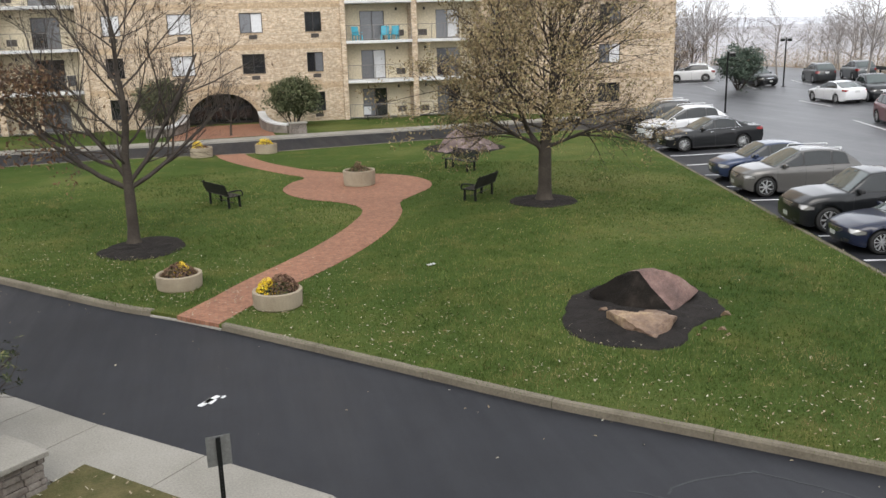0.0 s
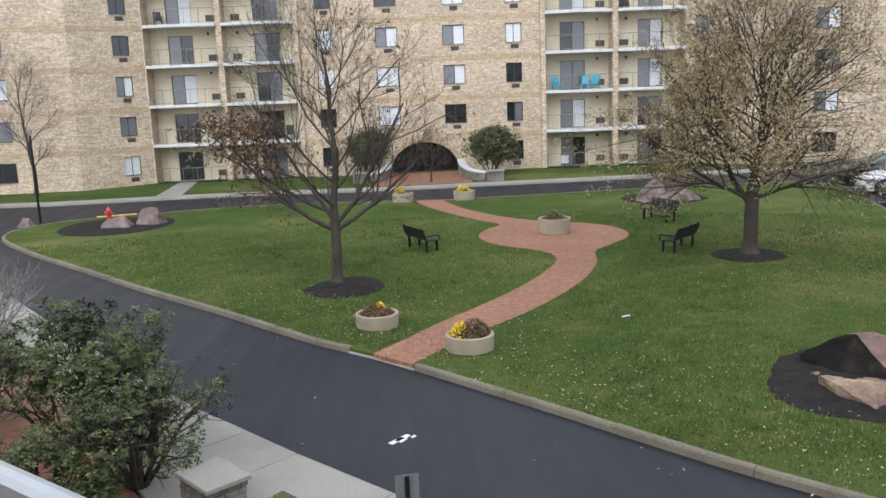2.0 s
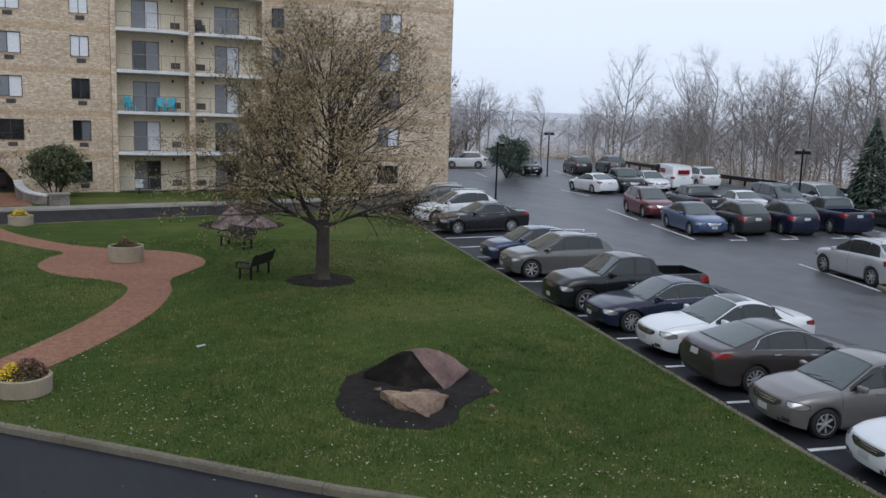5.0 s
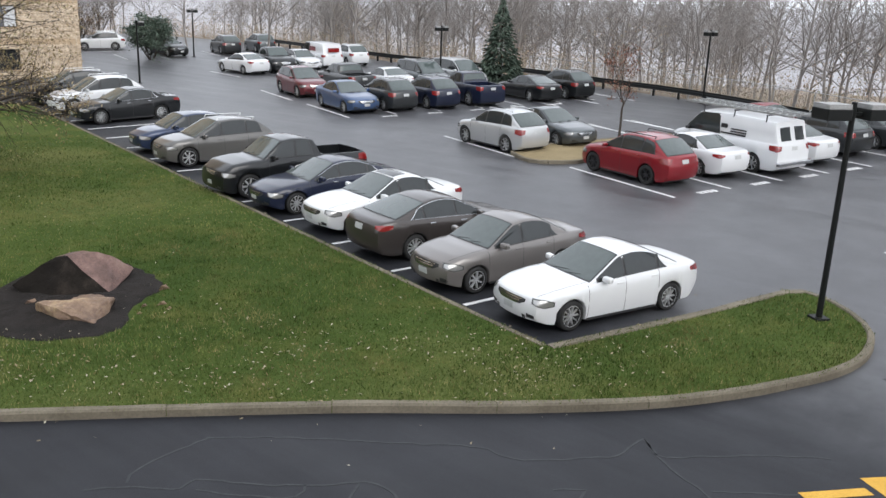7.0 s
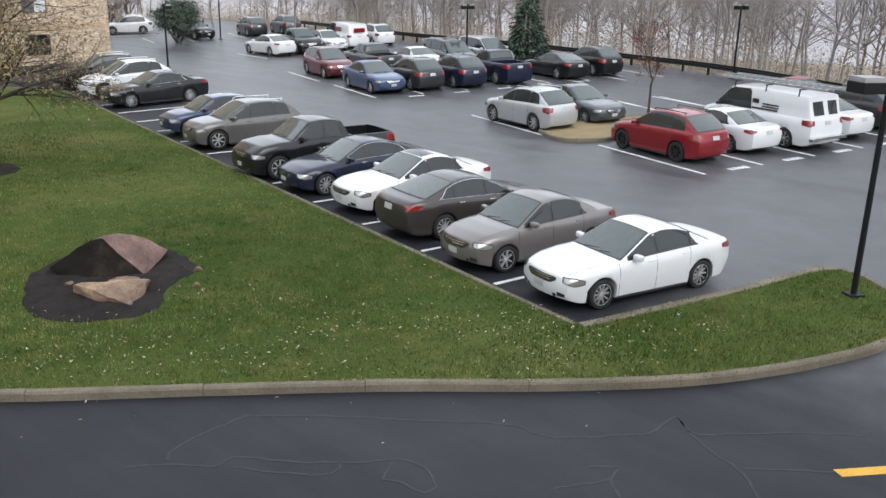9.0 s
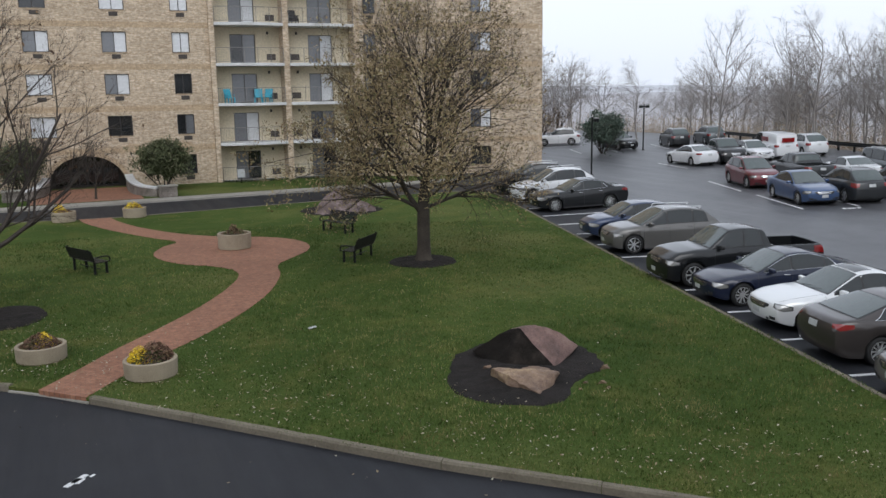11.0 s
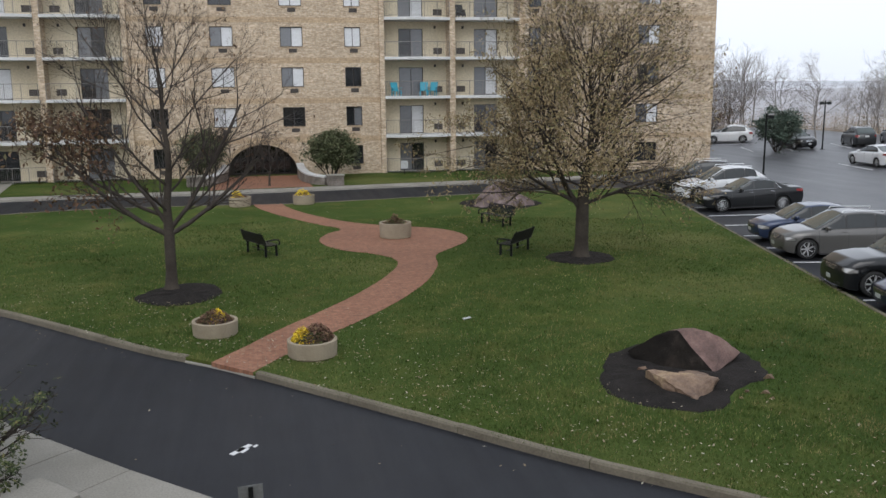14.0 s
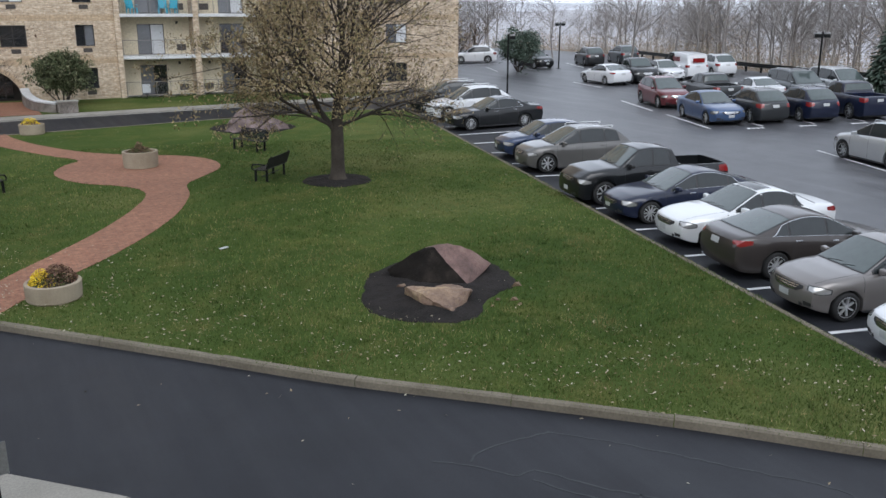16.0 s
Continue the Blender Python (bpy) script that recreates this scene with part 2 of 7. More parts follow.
def part(name, bm, mat=None, parent=None, label="", smooth=False):
    """Links a bmesh, or a ready mesh, as one mesh object, under a thing where one is given."""
    if isinstance(bm, bmesh.types.BMesh):
        me = bpy.data.meshes.new(name)
        bmesh.ops.recalc_face_normals(bm, faces=bm.faces)
        bm.to_mesh(me)
        bm.free()
        me.materials.append(mat)
        if smooth:
            me.polygons.foreach_set("use_smooth", [True] * len(me.polygons))
    else:
        me = bm
    ob = new(name, me)
    if parent:
        ob.parent = parent
    return tagged(ob, label) if label else ob


def box(bm, x0, x1, y0, y1, z0, z1, bevel=0.0, m=None):
    vs = [bm.verts.new(v) for v in ((x0, y0, z0), (x1, y0, z0), (x1, y1, z0), (x0, y1, z0), (x0, y0, z1), (x1, y0, z1), (x1, y1, z1), (x0, y1, z1))]
    fs = [bm.faces.new([vs[i] for i in f]) for f in ((0, 3, 2, 1), (4, 5, 6, 7), (0, 1, 5, 4), (1, 2, 6, 5), (2, 3, 7, 6), (3, 0, 4, 7))]
    if bevel:
        edges = list({e for f in fs for e in f.edges})
        r = bmesh.ops.bevel(bm, geom=edges, offset=bevel, segments=2, affect="EDGES", profile=0.5)
        vs = list({v for f in r["faces"] for v in f.verts} | {v for v in vs if v.is_valid})
    if m is not None:
        bmesh.ops.transform(bm, matrix=m, verts=vs)
    return vs


def boxed(x0, x1, y0, y1, z0, z1, bevel=0.0):
    bm = bmesh.new()
    box(bm, x0, x1, y0, y1, z0, z1, bevel)
    return bm


def tube(bm, a, b, ra, rb=None, sides=8, caps=True):
    a, b = Vector(a), Vector(b)
    rb = ra if rb is None else rb
    turn = (b - a).to_track_quat("Z", "Y").to_matrix()
    rings = []
    for c, r in ((a, ra), (b, rb)):
        rings.append([bm.verts.new(c + turn @ Vector((r * math.cos(2 * math.pi * k / sides), r * math.sin(2 * math.pi * k / sides), 0))) for k in range(sides)])
    for k in range(sides):
        bm.faces.new((rings[0][k], rings[0][(k + 1) % sides], rings[1][(k + 1) % sides], rings[1][k]))
    if caps:
        bm.faces.new(rings[0][::-1]), bm.faces.new(rings[1])


def lathe(bm, profile, sides=24, centre=(0, 0, 0)):
    """Turns a list of (radius, height) round z."""
    rings = []
    for r, z in profile:
        rings.append([bm.verts.new((centre[0] + r * math.cos(2 * math.pi * k / sides), centre[1] + r * math.sin(2 * math.pi * k / sides), centre[2] + z)) for k in range(sides)])
    for lo, hi in zip(rings, rings[1:]):
        for k in range(sides):
            bm.faces.new((lo[k], lo[(k + 1) % sides], hi[(k + 1) % sides], hi[k]))
    if profile[0][0] > 0.001:
        bm.faces.new(rings[0][::-1])
    if profile[-1][0] > 0.001:
        bm.faces.new(rings[-1])


def empty(name, x=0, y=0, z=0, yaw=0):
    ob = new(name)
    ob.matrix_basis = pose(x, y, z, 0, 0, yaw)
    return ob


def smooth_line(points, step=0.6, closed=False):
    """A Catmull-Rom line through points, in even steps."""
    pts = [Vector(q) for q in points]
    n, out = len(pts), []
    for i in range(n if closed else n - 1):
        get = (lambda k: pts[k % n]) if closed else (lambda k: pts[min(max(k, 0), n - 1)])
        p0, p1, p2, p3 = get(i - 1), get(i), get(i + 1), get(i + 2)
        m = max(1, int((p2 - p1).length / step))
        for j in range(m):
            t = j / m
            out.append(0.5 * (2 * p1 + (p2 - p0) * t + (2 * p0 - 5 * p1 + 4 * p2 - p3) * t * t + (3 * p1 - p0 - 3 * p2 + p3) * t ** 3))
    if not closed:
        out.append(pts[-1])
    return out


def slab_outline(points, z0, z1):
    """A flat slab over an outline, its sides down to z0."""
    bm = bmesh.new()
    top = [bm.verts.new((q[0], q[1], z1)) for q in points]
    low = [bm.verts.new((q[0], q[1], z0)) for q in points]
    bm.faces.new(top)
    for k in range(len(points)):
        bm.faces.new((low[k], low[(k + 1) % len(points)], top[(k + 1) % len(points)], top[k]))
    bmesh.ops.triangulate(bm, faces=[f for f in bm.faces if len(f.verts) > 4])
    return bm


def inside(x, y, poly):
    hit, n = False, len(poly)
    for k in range(n):
        (x1, y1), (x2, y2) = poly[k][:2], poly[(k + 1) % n][:2]
        if (y1 > y) != (y2 > y) and x < (x2 - x1) * (y - y1) / (y2 - y1) + x1:
            hit = not hit
    return hit

# ---- ground, roads, lawn ----
def lot_z(x, y):
    """The car park rises gently away from the lawn."""
    return 0.03 * max(0.0, min(x, 70.0) - 20.0)


FENCE = [(30.0, -14.0), (40.5, 3.0), (45.3, 10.6), (48.4, 16.0), (51.0, 22.0), (52.4, 28.0), (54.2, 36.0), (55.0, 42.0), (55.5, 50.0), (57.5, 60.0), (60.0, 72.0), (60.0, 96.0)]


def fence_x(y):
    for (xa, ya), (xb, yb) in zip(FENCE, FENCE[1:]):
        if y <= yb:
            return xa + (xb - xa) * max(0.0, y - ya) / (yb - ya)
    return FENCE[-1][0]


def land_z(x, y):
    """Ground level: the level site, the rising car park, the wooded bank that falls away beyond it."""
    fall = max(0.0, x - fence_x(y) - 2.0) * 0.16 + max(0.0, y - 98.0) * 0.12
    return lot_z(x, y) - min(fall, 9.0)


bm = bmesh.new()
xs = [-900, -300, -80, -30, 0, 20, 30, 38, 44, 48, 52, 54, 56, 58, 60, 62, 66, 72, 80, 95, 120, 160, 300, 700, 1800]
ys = [-60, -30, -14, 0, 6, 12, 18, 24, 30, 36, 42, 48, 54, 60, 68, 76, 86, 98, 110, 130, 180, 300, 900, 2500]
grid = [[bm.verts.new((x, y, land_z(x, y) - 0.01)) for x in xs] for y in ys]
for j in range(len(ys) - 1):
    for i in range(len(xs) - 1):
        bm.faces.new((grid[j][i], grid[j][i + 1], grid[j + 1][i + 1], grid[j + 1][i]))
ground = part("ground", bm, M_WOODFLOOR)
tagged(ground, "brown leaf-littered ground falling away beyond the car park", "ground", kind="structure")

bm = bmesh.new()
ys = [-14, -6, 3, 10.6, 16, 22, 28, 36, 42, 50, 60, 72, 96]
grid = [[bm.verts.new((x, y, lot_z(x, y) + 0.02)) for x in (-60, -30, 0, 20, (20 + fence_x(y)) / 2, fence_x(y) + 0.6)] for y in ys]
for j in range(len(ys) - 1):
    for i in range(5):
        bm.faces.new((grid[j][i], grid[j][i + 1], grid[j + 1][i + 1], grid[j + 1][i]))
road = tagged(part("road", bm, M_PAVED), "dark damp asphalt drive and car park", "road", kind="structure")
RZ = 0.02
LAWN_Z = 0.14

KERB_FRONT = [(-20.0, 41.0), (-19.6, 39.2), (-18.6, 37.5), (-17.4, 36.0), (-15.5, 33.75), (-12.66, 30.7), (-9.0, 26.7), (-6.6, 24.28), (-4.58, 22.1), (-2.86, 20.3), (-2.0, 19.55)]
KERB_DROP = [(-2.0, 19.55), (-1.2, 18.85), (-0.44, 18.05)]
KERB_RIGHT = [(-0.44, 18.05), (0.76, 16.75), (2.5, 14.85), (4.62, 12.5), (6.76, 10.45), (8.75, 8.5), (10.5, 6.6), (12.1, 5.1), (13.48, 4.15), (14.69, 3.52), (15.7, 3.1), (16.8, 2.92), (18.1, 3.1), (19.1, 3.7), (19.8, 4.5), (19.95, 5.05)]
KERB_ISLAND = [(19.95, 5.05), (19.6, 5.38), (17.18, 6.12), (14.86, 6.92), (13.0, 7.6)]
KERB_LOT = [(13.0, 7.6), (14.3, 13.0), (16.25, 21.0), (18.3, 29.3), (20.2, 37.0), (22.2, 45.0)]
KERB_FAR = [(22.2, 45.0), (22.4, 46.6), (21.6, 47.8), (20.0, 48.3), (16.0, 48.2), (11.1, 47.7), (6.3, 47.0), (1.5, 46.3), (-0.6, 46.4), (-3.1, 46.8), (-7.5, 47.0), (-10.9, 46.6), (-14.0, 45.7), (-17.6, 44.4), (-19.4, 42.8), (-20.0, 41.0)]
EDGES = [KERB_FRONT, KERB_DROP, KERB_RIGHT, KERB_ISLAND, KERB_LOT, KERB_FAR]
OUTLINE = []
for edge in EDGES:
    OUTLINE += smooth_line([(*q, 0) for q in edge], 0.5)[:-1]
LAWN_POLY = [(q.x, q.y) for q in OUTLINE]

lawn = part("lawn", slab_outline(OUTLINE, -0.1, LAWN_Z), M_GRASS)
tagged(lawn, "green autumn lawn with pale worn patches and scattered leaves", "lawn", kind="structure")


def kerb(points, width, height, inset, mat, name, label, gap=2.4):
    """A kerb along a line: stones with rounded upper edges, butted with open joints."""
    line = smooth_line([(*q, 0) for q in points], 0.3)
    group, run, last = [], 0.0, [line[0]]
    for a, b in zip(line, line[1:]):
        last.append(b)
        run += (b - a).length
        if run >= gap or b is line[-1]:
            group.append(last)
            last, run = [b], 0.0
    home = empty(name)
    for run_pts in group:
        bm = bmesh.new()
        rings = []
        lift = random.uniform(-0.008, 0.008)
        for k, q in enumerate(run_pts):
            d = (run_pts[min(k + 1, len(run_pts) - 1)] - run_pts[max(k - 1, 0)]).normalized()
            s = Vector((-d.y, d.x, 0))
            shift = d * (0.006 if k == 0 else -0.006 if k == len(run_pts) - 1 else 0)
            prof = [(-inset, -0.1), (-inset + 0.01, height * 0.8), (-inset + 0.035, height), (width - inset - 0.02, height + 0.004), (width - inset, height - 0.02), (width - inset, -0.1)]
            rings.append([bm.verts.new(q + shift + s * u + Vector((0, 0, z + lift + random.uniform(-0.004, 0.004)))) for u, z in prof])
        for lo, hi in zip(rings, rings[1:]):
            for k in range(5):
                bm.faces.new((lo[k], lo[k + 1], hi[k + 1], hi[k]))
        bm.faces.new(rings[0]), bm.faces.new(rings[-1][::-1])
        part("kerb_stone", bm, mat, home)
    return tagged(home, label, "kerb", kind="structure")


for points, name, label in ((KERB_FRONT, "kerb_front", "weathered concrete kerb between drive and lawn"), (KERB_RIGHT, "kerb_curve", "weathered concrete kerb rounding the lawn's tip"),
                            (KERB_ISLAND, "kerb_island", "low concrete kerb beside the parking bay")):
    kerb(points, 0.22 if name == "kerb_island" else 0.155, LAWN_Z + 0.03, 0.02, M_KERB, name, label)
kerb(KERB_LOT, 0.16, LAWN_Z + 0.015, 0.03, M_KERB, "kerb_lot", "thin concrete edging along the parking bays")
kerb(KERB_FAR, 0.14, LAWN_Z + 0.015, 0.02, M_KERB, "kerb_far", "thin concrete edging along the far drive")
kerb(KERB_DROP, 0.3, 0.06, 0.05, M_CONCRETE, "kerb_drop", "lowered kerb where the brick path meets the drive")

# brick path
PATH_LEFT = [(-1.41, 19.0), (-0.6, 20.2), (0.12, 21.35), (1.35, 23.05), (2.44, 24.7), (3.52, 26.7), (4.3, 28.7), (4.3, 29.9), (3.7, 30.95), (2.8, 31.8), (2.15, 33.1), (2.0, 34.5), (2.5, 36.0), (3.1, 37.0), (2.1, 38.8), (0.75, 41.6), (-0.3, 44.4), (-0.7, 46.4)]
PATH_RIGHT = [(-0.5, 18.1), (0.19, 19.15), (1.19, 20.5), (1.95, 21.4), (2.82, 22.55), (3.86, 24.15), (4.82, 26.0), (5.62, 28.3), (5.93, 30.1), (6.7, 31.25), (7.6, 32.5), (7.95, 33.9), (7.65, 35.3), (6.8, 36.4), (4.6, 37.9), (3.2, 39.6), (1.9, 42.2), (1.1, 44.7), (0.8, 46.4)]
left, right = smooth_line([(*q, 0) for q in PATH_LEFT], 0.35), smooth_line([(*q, 0) for q in PATH_RIGHT], 0.35)
PATH_POLY = [(q.x, q.y) for q in left] + [(q.x, q.y) for q in right[::-1]]
path = part("brick_path", slab_outline([(*q, 0) for q in PATH_POLY], 0.0, LAWN_Z + 0.012), M_PAVER)
tagged(path, "winding red brick path with a round widening", "path", kind="structure")

# pavements
FAR_WALK = [(-60, 52.0), (-40, 51.6), (-27.5, 51.5), (-22.2, 51.4), (-17.35, 52.1), (-10.5, 52.6), (-3.4, 52.4), (3.5, 52.9), (10.7, 53.5), (18.0, 54.2), (25.4, 54.9), (31.0, 55.4), (33.6, 56.2), (34.6, 58.0), (34.8, 62.0)]


def ribbon(points, w, z0, z1, mat, name, label, step=1.4, category="pavement"):
    """A pavement of separate slabs along a line, its front edge on the line."""
    line = smooth_line([(*q, 0) for q in points], step)
    home = empty(name)
    for k in range(len(line) - 1):
        a, b = line[k], line[k + 1]
        d0 = (line[min(k + 1, len(line) - 1)] - line[max(k - 1, 0)]).normalized()
        d1 = (line[min(k + 2, len(line) - 1)] - a).normalized()
        s0, s1 = Vector((-d0.y, d0.x, 0)) * w, Vector((-d1.y, d1.x, 0)) * w
        e = (b - a).normalized() * 0.008
        part("pavement_slab", slab_outline([a + e, b - e, b + s1 - e, a + s0 + e], z0, z1 + random.uniform(-0.004, 0.004)), mat, home)
    return tagged(home, label, category, kind="structure")


ribbon(FAR_WALK, 1.5, -0.05, 0.13, M_CONCRETE, "pavement_far", "pale concrete pavement in front of the flats", 1.6)
NEAR_WALK = [(1.2, 3.5), (1.9, 6.0), (1.9, 8.4), (1.0, 10.4), (-0.7, 12.1), (-2.4, 13.72), (-3.45, 14.8), (-4.68, 16.05), (-7.0, 18.8), (-10.0, 22.5), (-14.0, 27.5), (-19.0, 33.0), (-25.0, 38.0), (-34.0, 42.0)]
ribbon(NEAR_WALK[::-1], -1.55, -0.05, 0.10, M_CONCRETE, "pavement_near", "weathered concrete pavement beside the drive", 1.5)

# planting strip in front of the flats, with a concrete walk and a brick forecourt
STRIP = smooth_line([(q[0], q[1] + 1.52, 0) for q in FAR_WALK[:11]], 2.0)
strip_back = [(26.5, 63.2, 0), (-60, 63.2, 0)]
tagged(part("grass_strip", slab_outline(STRIP + strip_back, -0.05, 0.15), M_GRASS), "mown grass strip along the foot of the flats", "lawn", kind="structure")
tagged(part("entrance_walk", slab_outline([(-16.95, 53.6, 0), (-15.35, 53.5, 0), (-16.5, 61.9, 0), (-17.8, 61.9, 0)], 0.0, 0.165), M_CONCRETE), "narrow concrete walk across the grass", "pavement", kind="structure")
tagged(part("brick_forecourt", slab_outline([(-3.4, 53.95, 0), (2.9, 54.35, 0), (2.7, 62.05, 0), (-2.9, 62.05, 0)], 0.0, 0.168), M_PAVER), "red brick forecourt before the arched entrance", "pavement", kind="structure")
# bed and brick yard beside the near pavement
M_BEDGRASS = mottled("patchy_grass_and_dead_leaves", (0.055, 0.062, 0.020), (0.150, 0.125, 0.060), 1.8, 26.0, 0.95, bumpy=0.9, depth=0.03)
tagged(part("planting_bed", slab_outline([(*q, 0) for q in [(-2.41, 12.31), (-0.99, 10.89), (2.13, 7.77), (0.93, 6.27), (-2.6, 8.2), (-3.28, 11.14), (-2.79, 11.84)]], 0.0, 0.125), M_BEDGRASS), "patchy grass bed with dead leaves beside the pavement", "planting bed", kind="structure")
tagged(part("brick_yard", slab_outline([(-4.3, 11.9, 0), (-4.25, 7.0, 0), (-14.0, 7.0, 0), (-14.0, 19.0, 0), (-9.0, 18.6, 0)], 0.0, 0.085), M_PAVER), "red brick yard under the near shrubs", "pavement", kind="structure")
tagged(part("pavement_corner", slab_outline([(-2.6, 12.35, 0), (-3.0, 11.7, 0), (-4.25, 11.95, 0), (-8.9, 18.5, 0), (-7.9, 17.4, 0), (-4.9, 14.1, 0)], 0.0, 0.094), M_CONCRETE), "worn concrete apron behind the pavement", "pavement", kind="structure")
# brown ground at the foot of the parking lot's trees: low island with dry grass
ISLAND = [(28.45, 18.1), (28.9, 17.1), (29.9, 16.5), (31.4, 16.9), (33.2, 16.3), (36.5, 15.1), (39.5, 14.0), (40.3, 14.6), (39.8, 15.7), (36.8, 17.2), (33.0, 18.7), (30.8, 19.6), (29.2, 19.4)]

# ---- the flats ----
M_CREAM = mottled("cream_painted_render", (0.60, 0.52, 0.37), (0.72, 0.64, 0.48), 0.6, 8.0, 0.85, bumpy=0.05)
M_SLAB = mottled("grey_white_painted_slab", (0.48, 0.48, 0.47), (0.66, 0.66, 0.65), 0.9, 14.0, 0.8, bumpy=0.1)
M_FRAME = plain("dark_bronze_aluminium", (0.045, 0.04, 0.037), 0.45, 0.4)
M_DARKGLASS = plain("dark_window_glass", (0.016, 0.018, 0.020), 0.06, 0.0, 0.5)
M_GREYGLASS = plain("window_with_grey_curtain", (0.14, 0.145, 0.155), 0.1, 0.0, 0.8)
M_BLIND = plain("window_with_white_blind", (0.60, 0.61, 0.62), 0.15, 0.0, 0.8)
M_SLEEVE = plain("brown_vent_grille", (0.055, 0.045, 0.038), 0.6)
M_RAIL = plain("thin_grey_railing_paint", (0.20, 0.19, 0.18), 0.5, 0.3)
# Dark brown holds the shade of porch and rooms in its colour.
M_DARKROOM = plain("painted_recess_shade", (0.05, 0.042, 0.036), 0.8)
FLOORS, RISE, BASE = 8, 2.75, 0.15
TOP = BASE + FLOORS * RISE + 0.6
FACE = 62.1

flats = empty("apartment_building", 0, FACE, 0)
tagged(flats, "tan brick apartment block with recessed cream balconies", "building")


def on_facade(ax, ay, bx, by):
    """A frame along a wall from a to b: x along it, y into the building."""
    yaw = math.degrees(math.atan2(by - ay, bx - ax))
    return pose(ax, ay - FACE, 0, 0, 0, yaw), math.hypot(bx - ax, by - ay)


def wall_piece(name, m, x0, x1, z0, z1, holes, mat, depth=0.35):
    """A wall with rectangular openings cut through its thickness."""
    xs = sorted({x0, x1, *[h[0] for h in holes], *[h[1] for h in holes]})
    zs = sorted({z0, z1, *[h[2] for h in holes], *[h[3] for h in holes]})
    solid = lambda i, j: 0 <= i < len(xs) - 1 and 0 <= j < len(zs) - 1 and not any(h[0] - 1e-4 < (xs[i] + xs[i + 1]) / 2 < h[1] + 1e-4 and h[2] - 1e-4 < (zs[j] + zs[j + 1]) / 2 < h[3] + 1e-4 for h in holes)
    verts, faces, seen = [], [], {}

    def v(x, y, z):
        key = (round(x, 4), round(y, 4), round(z, 4))
        if key not in seen:
            seen[key] = len(verts)
            verts.append(m @ Vector((x, y, z)))
        return seen[key]

    for i in range(len(xs) - 1):
        for j in range(len(zs) - 1):
            if not solid(i, j):
                continue
            a, b, c, d = xs[i], xs[i + 1], zs[j], zs[j + 1]
            faces.append((v(a, 0, c), v(b, 0, c), v(b, 0, d), v(a, 0, d)))
            faces.append((v(b, depth, c), v(a, depth, c), v(a, depth, d), v(b, depth, d)))
            if not solid(i - 1, j):
                faces.append((v(a, depth, c), v(a, 0, c), v(a, 0, d), v(a, depth, d)))
            if not solid(i + 1, j):
                faces.append((v(b, 0, c), v(b, depth, c), v(b, depth, d), v(b, 0, d)))
            if not solid(i, j - 1):
                faces.append((v(a, depth, c), v(b, depth, c), v(b, 0, c), v(a, 0, c)))
            if not solid(i, j + 1):
                faces.append((v(a, 0, d), v(b, 0, d), v(b, depth, d), v(a, depth, d)))
    return part(name, mesh_from(name, verts, faces, mat), None, flats)


def frame_mesh(w, h, bars, t=0.05, d=0.06):
    bm = bmesh.new()
    for x0, x1, z0, z1 in ((0, w, 0, t), (0, w, h - t, h), (0, t, t, h - t), (w - t, w, t, h - t)):
        box(bm, x0, x1, 0, d, z0, z1)
    for x in bars:
        box(bm, x - t / 2, x + t / 2, 0.004, d, t, h - t)
    me = bpy.data.meshes.new("window_frame")
    bm.to_mesh(me)
    bm.free()
    me.materials.append(M_FRAME)
    return me


def pane_mesh(w, h, mat):
    bm = boxed(0, w, 0.03, 0.045, 0, h)
    me = bpy.data.meshes.new("pane")
    bm.to_mesh(me)
    bm.free()
    me.materials.append(mat)
    return me


PANES = {}


def window_unit(m, x, z, w, h, mats, name="window"):
    """A two-light sliding window or door set back in its opening."""
    key = (w, h)
    if key not in PANES:
        PANES[key] = frame_mesh(w, h, [w / 2]), {mm.name: pane_mesh(w / 2 - 0.075, h - 0.1, mm) for mm in (M_DARKGLASS, M_GREYGLASS, M_BLIND)}
    frame_me, panes = PANES[key]
    ob = new(name, frame_me)
    ob.parent = flats
    ob.matrix_basis = m @ pose(x, 0.12, z)
    for k, mm in enumerate(mats):
        p = new("pane", panes[mm.name])
        p.parent = ob
        p.matrix_basis = pose(0.05 + k * (w / 2 - 0.025), 0, 0.05)
    return ob


def sleeve_mesh(w=0.56, h=0.27):
    bm = bmesh.new()
    box(bm, 0, w, -0.035, 0.05, 0, h, 0.01)
    for k in range(4):
        box(bm, 0.04, w - 0.04, -0.045, -0.03, 0.04 + k * 0.055, 0.07 + k * 0.055)
    me = bpy.data.meshes.new("vent_sleeve")
    bm.to_mesh(me)
    bm.free()
    me.materials.append(M_SLEEVE)
    return me


SLEEVE = sleeve_mesh()
rng = random.Random(4)
LOOKS = ((M_GREYGLASS, M_BLIND), (M_GREYGLASS, M_BLIND), (M_GREYGLASS, M_GREYGLASS), (M_DARKGLASS, M_DARKGLASS), (M_BLIND, M_BLIND), (M_DARKGLASS, M_GREYGLASS), (M_GREYGLASS, M_BLIND), (M_GREYGLASS, M_GREYGLASS))
# looks of the window columns, from the ground floor upward
COLUMN_LOOKS = {"a": "33443144", "b": "34413010", "c": "03004040", "d": "35344020", "z": "42033440", "w": "32023040", "r": "24223020", "e": "31510020"}


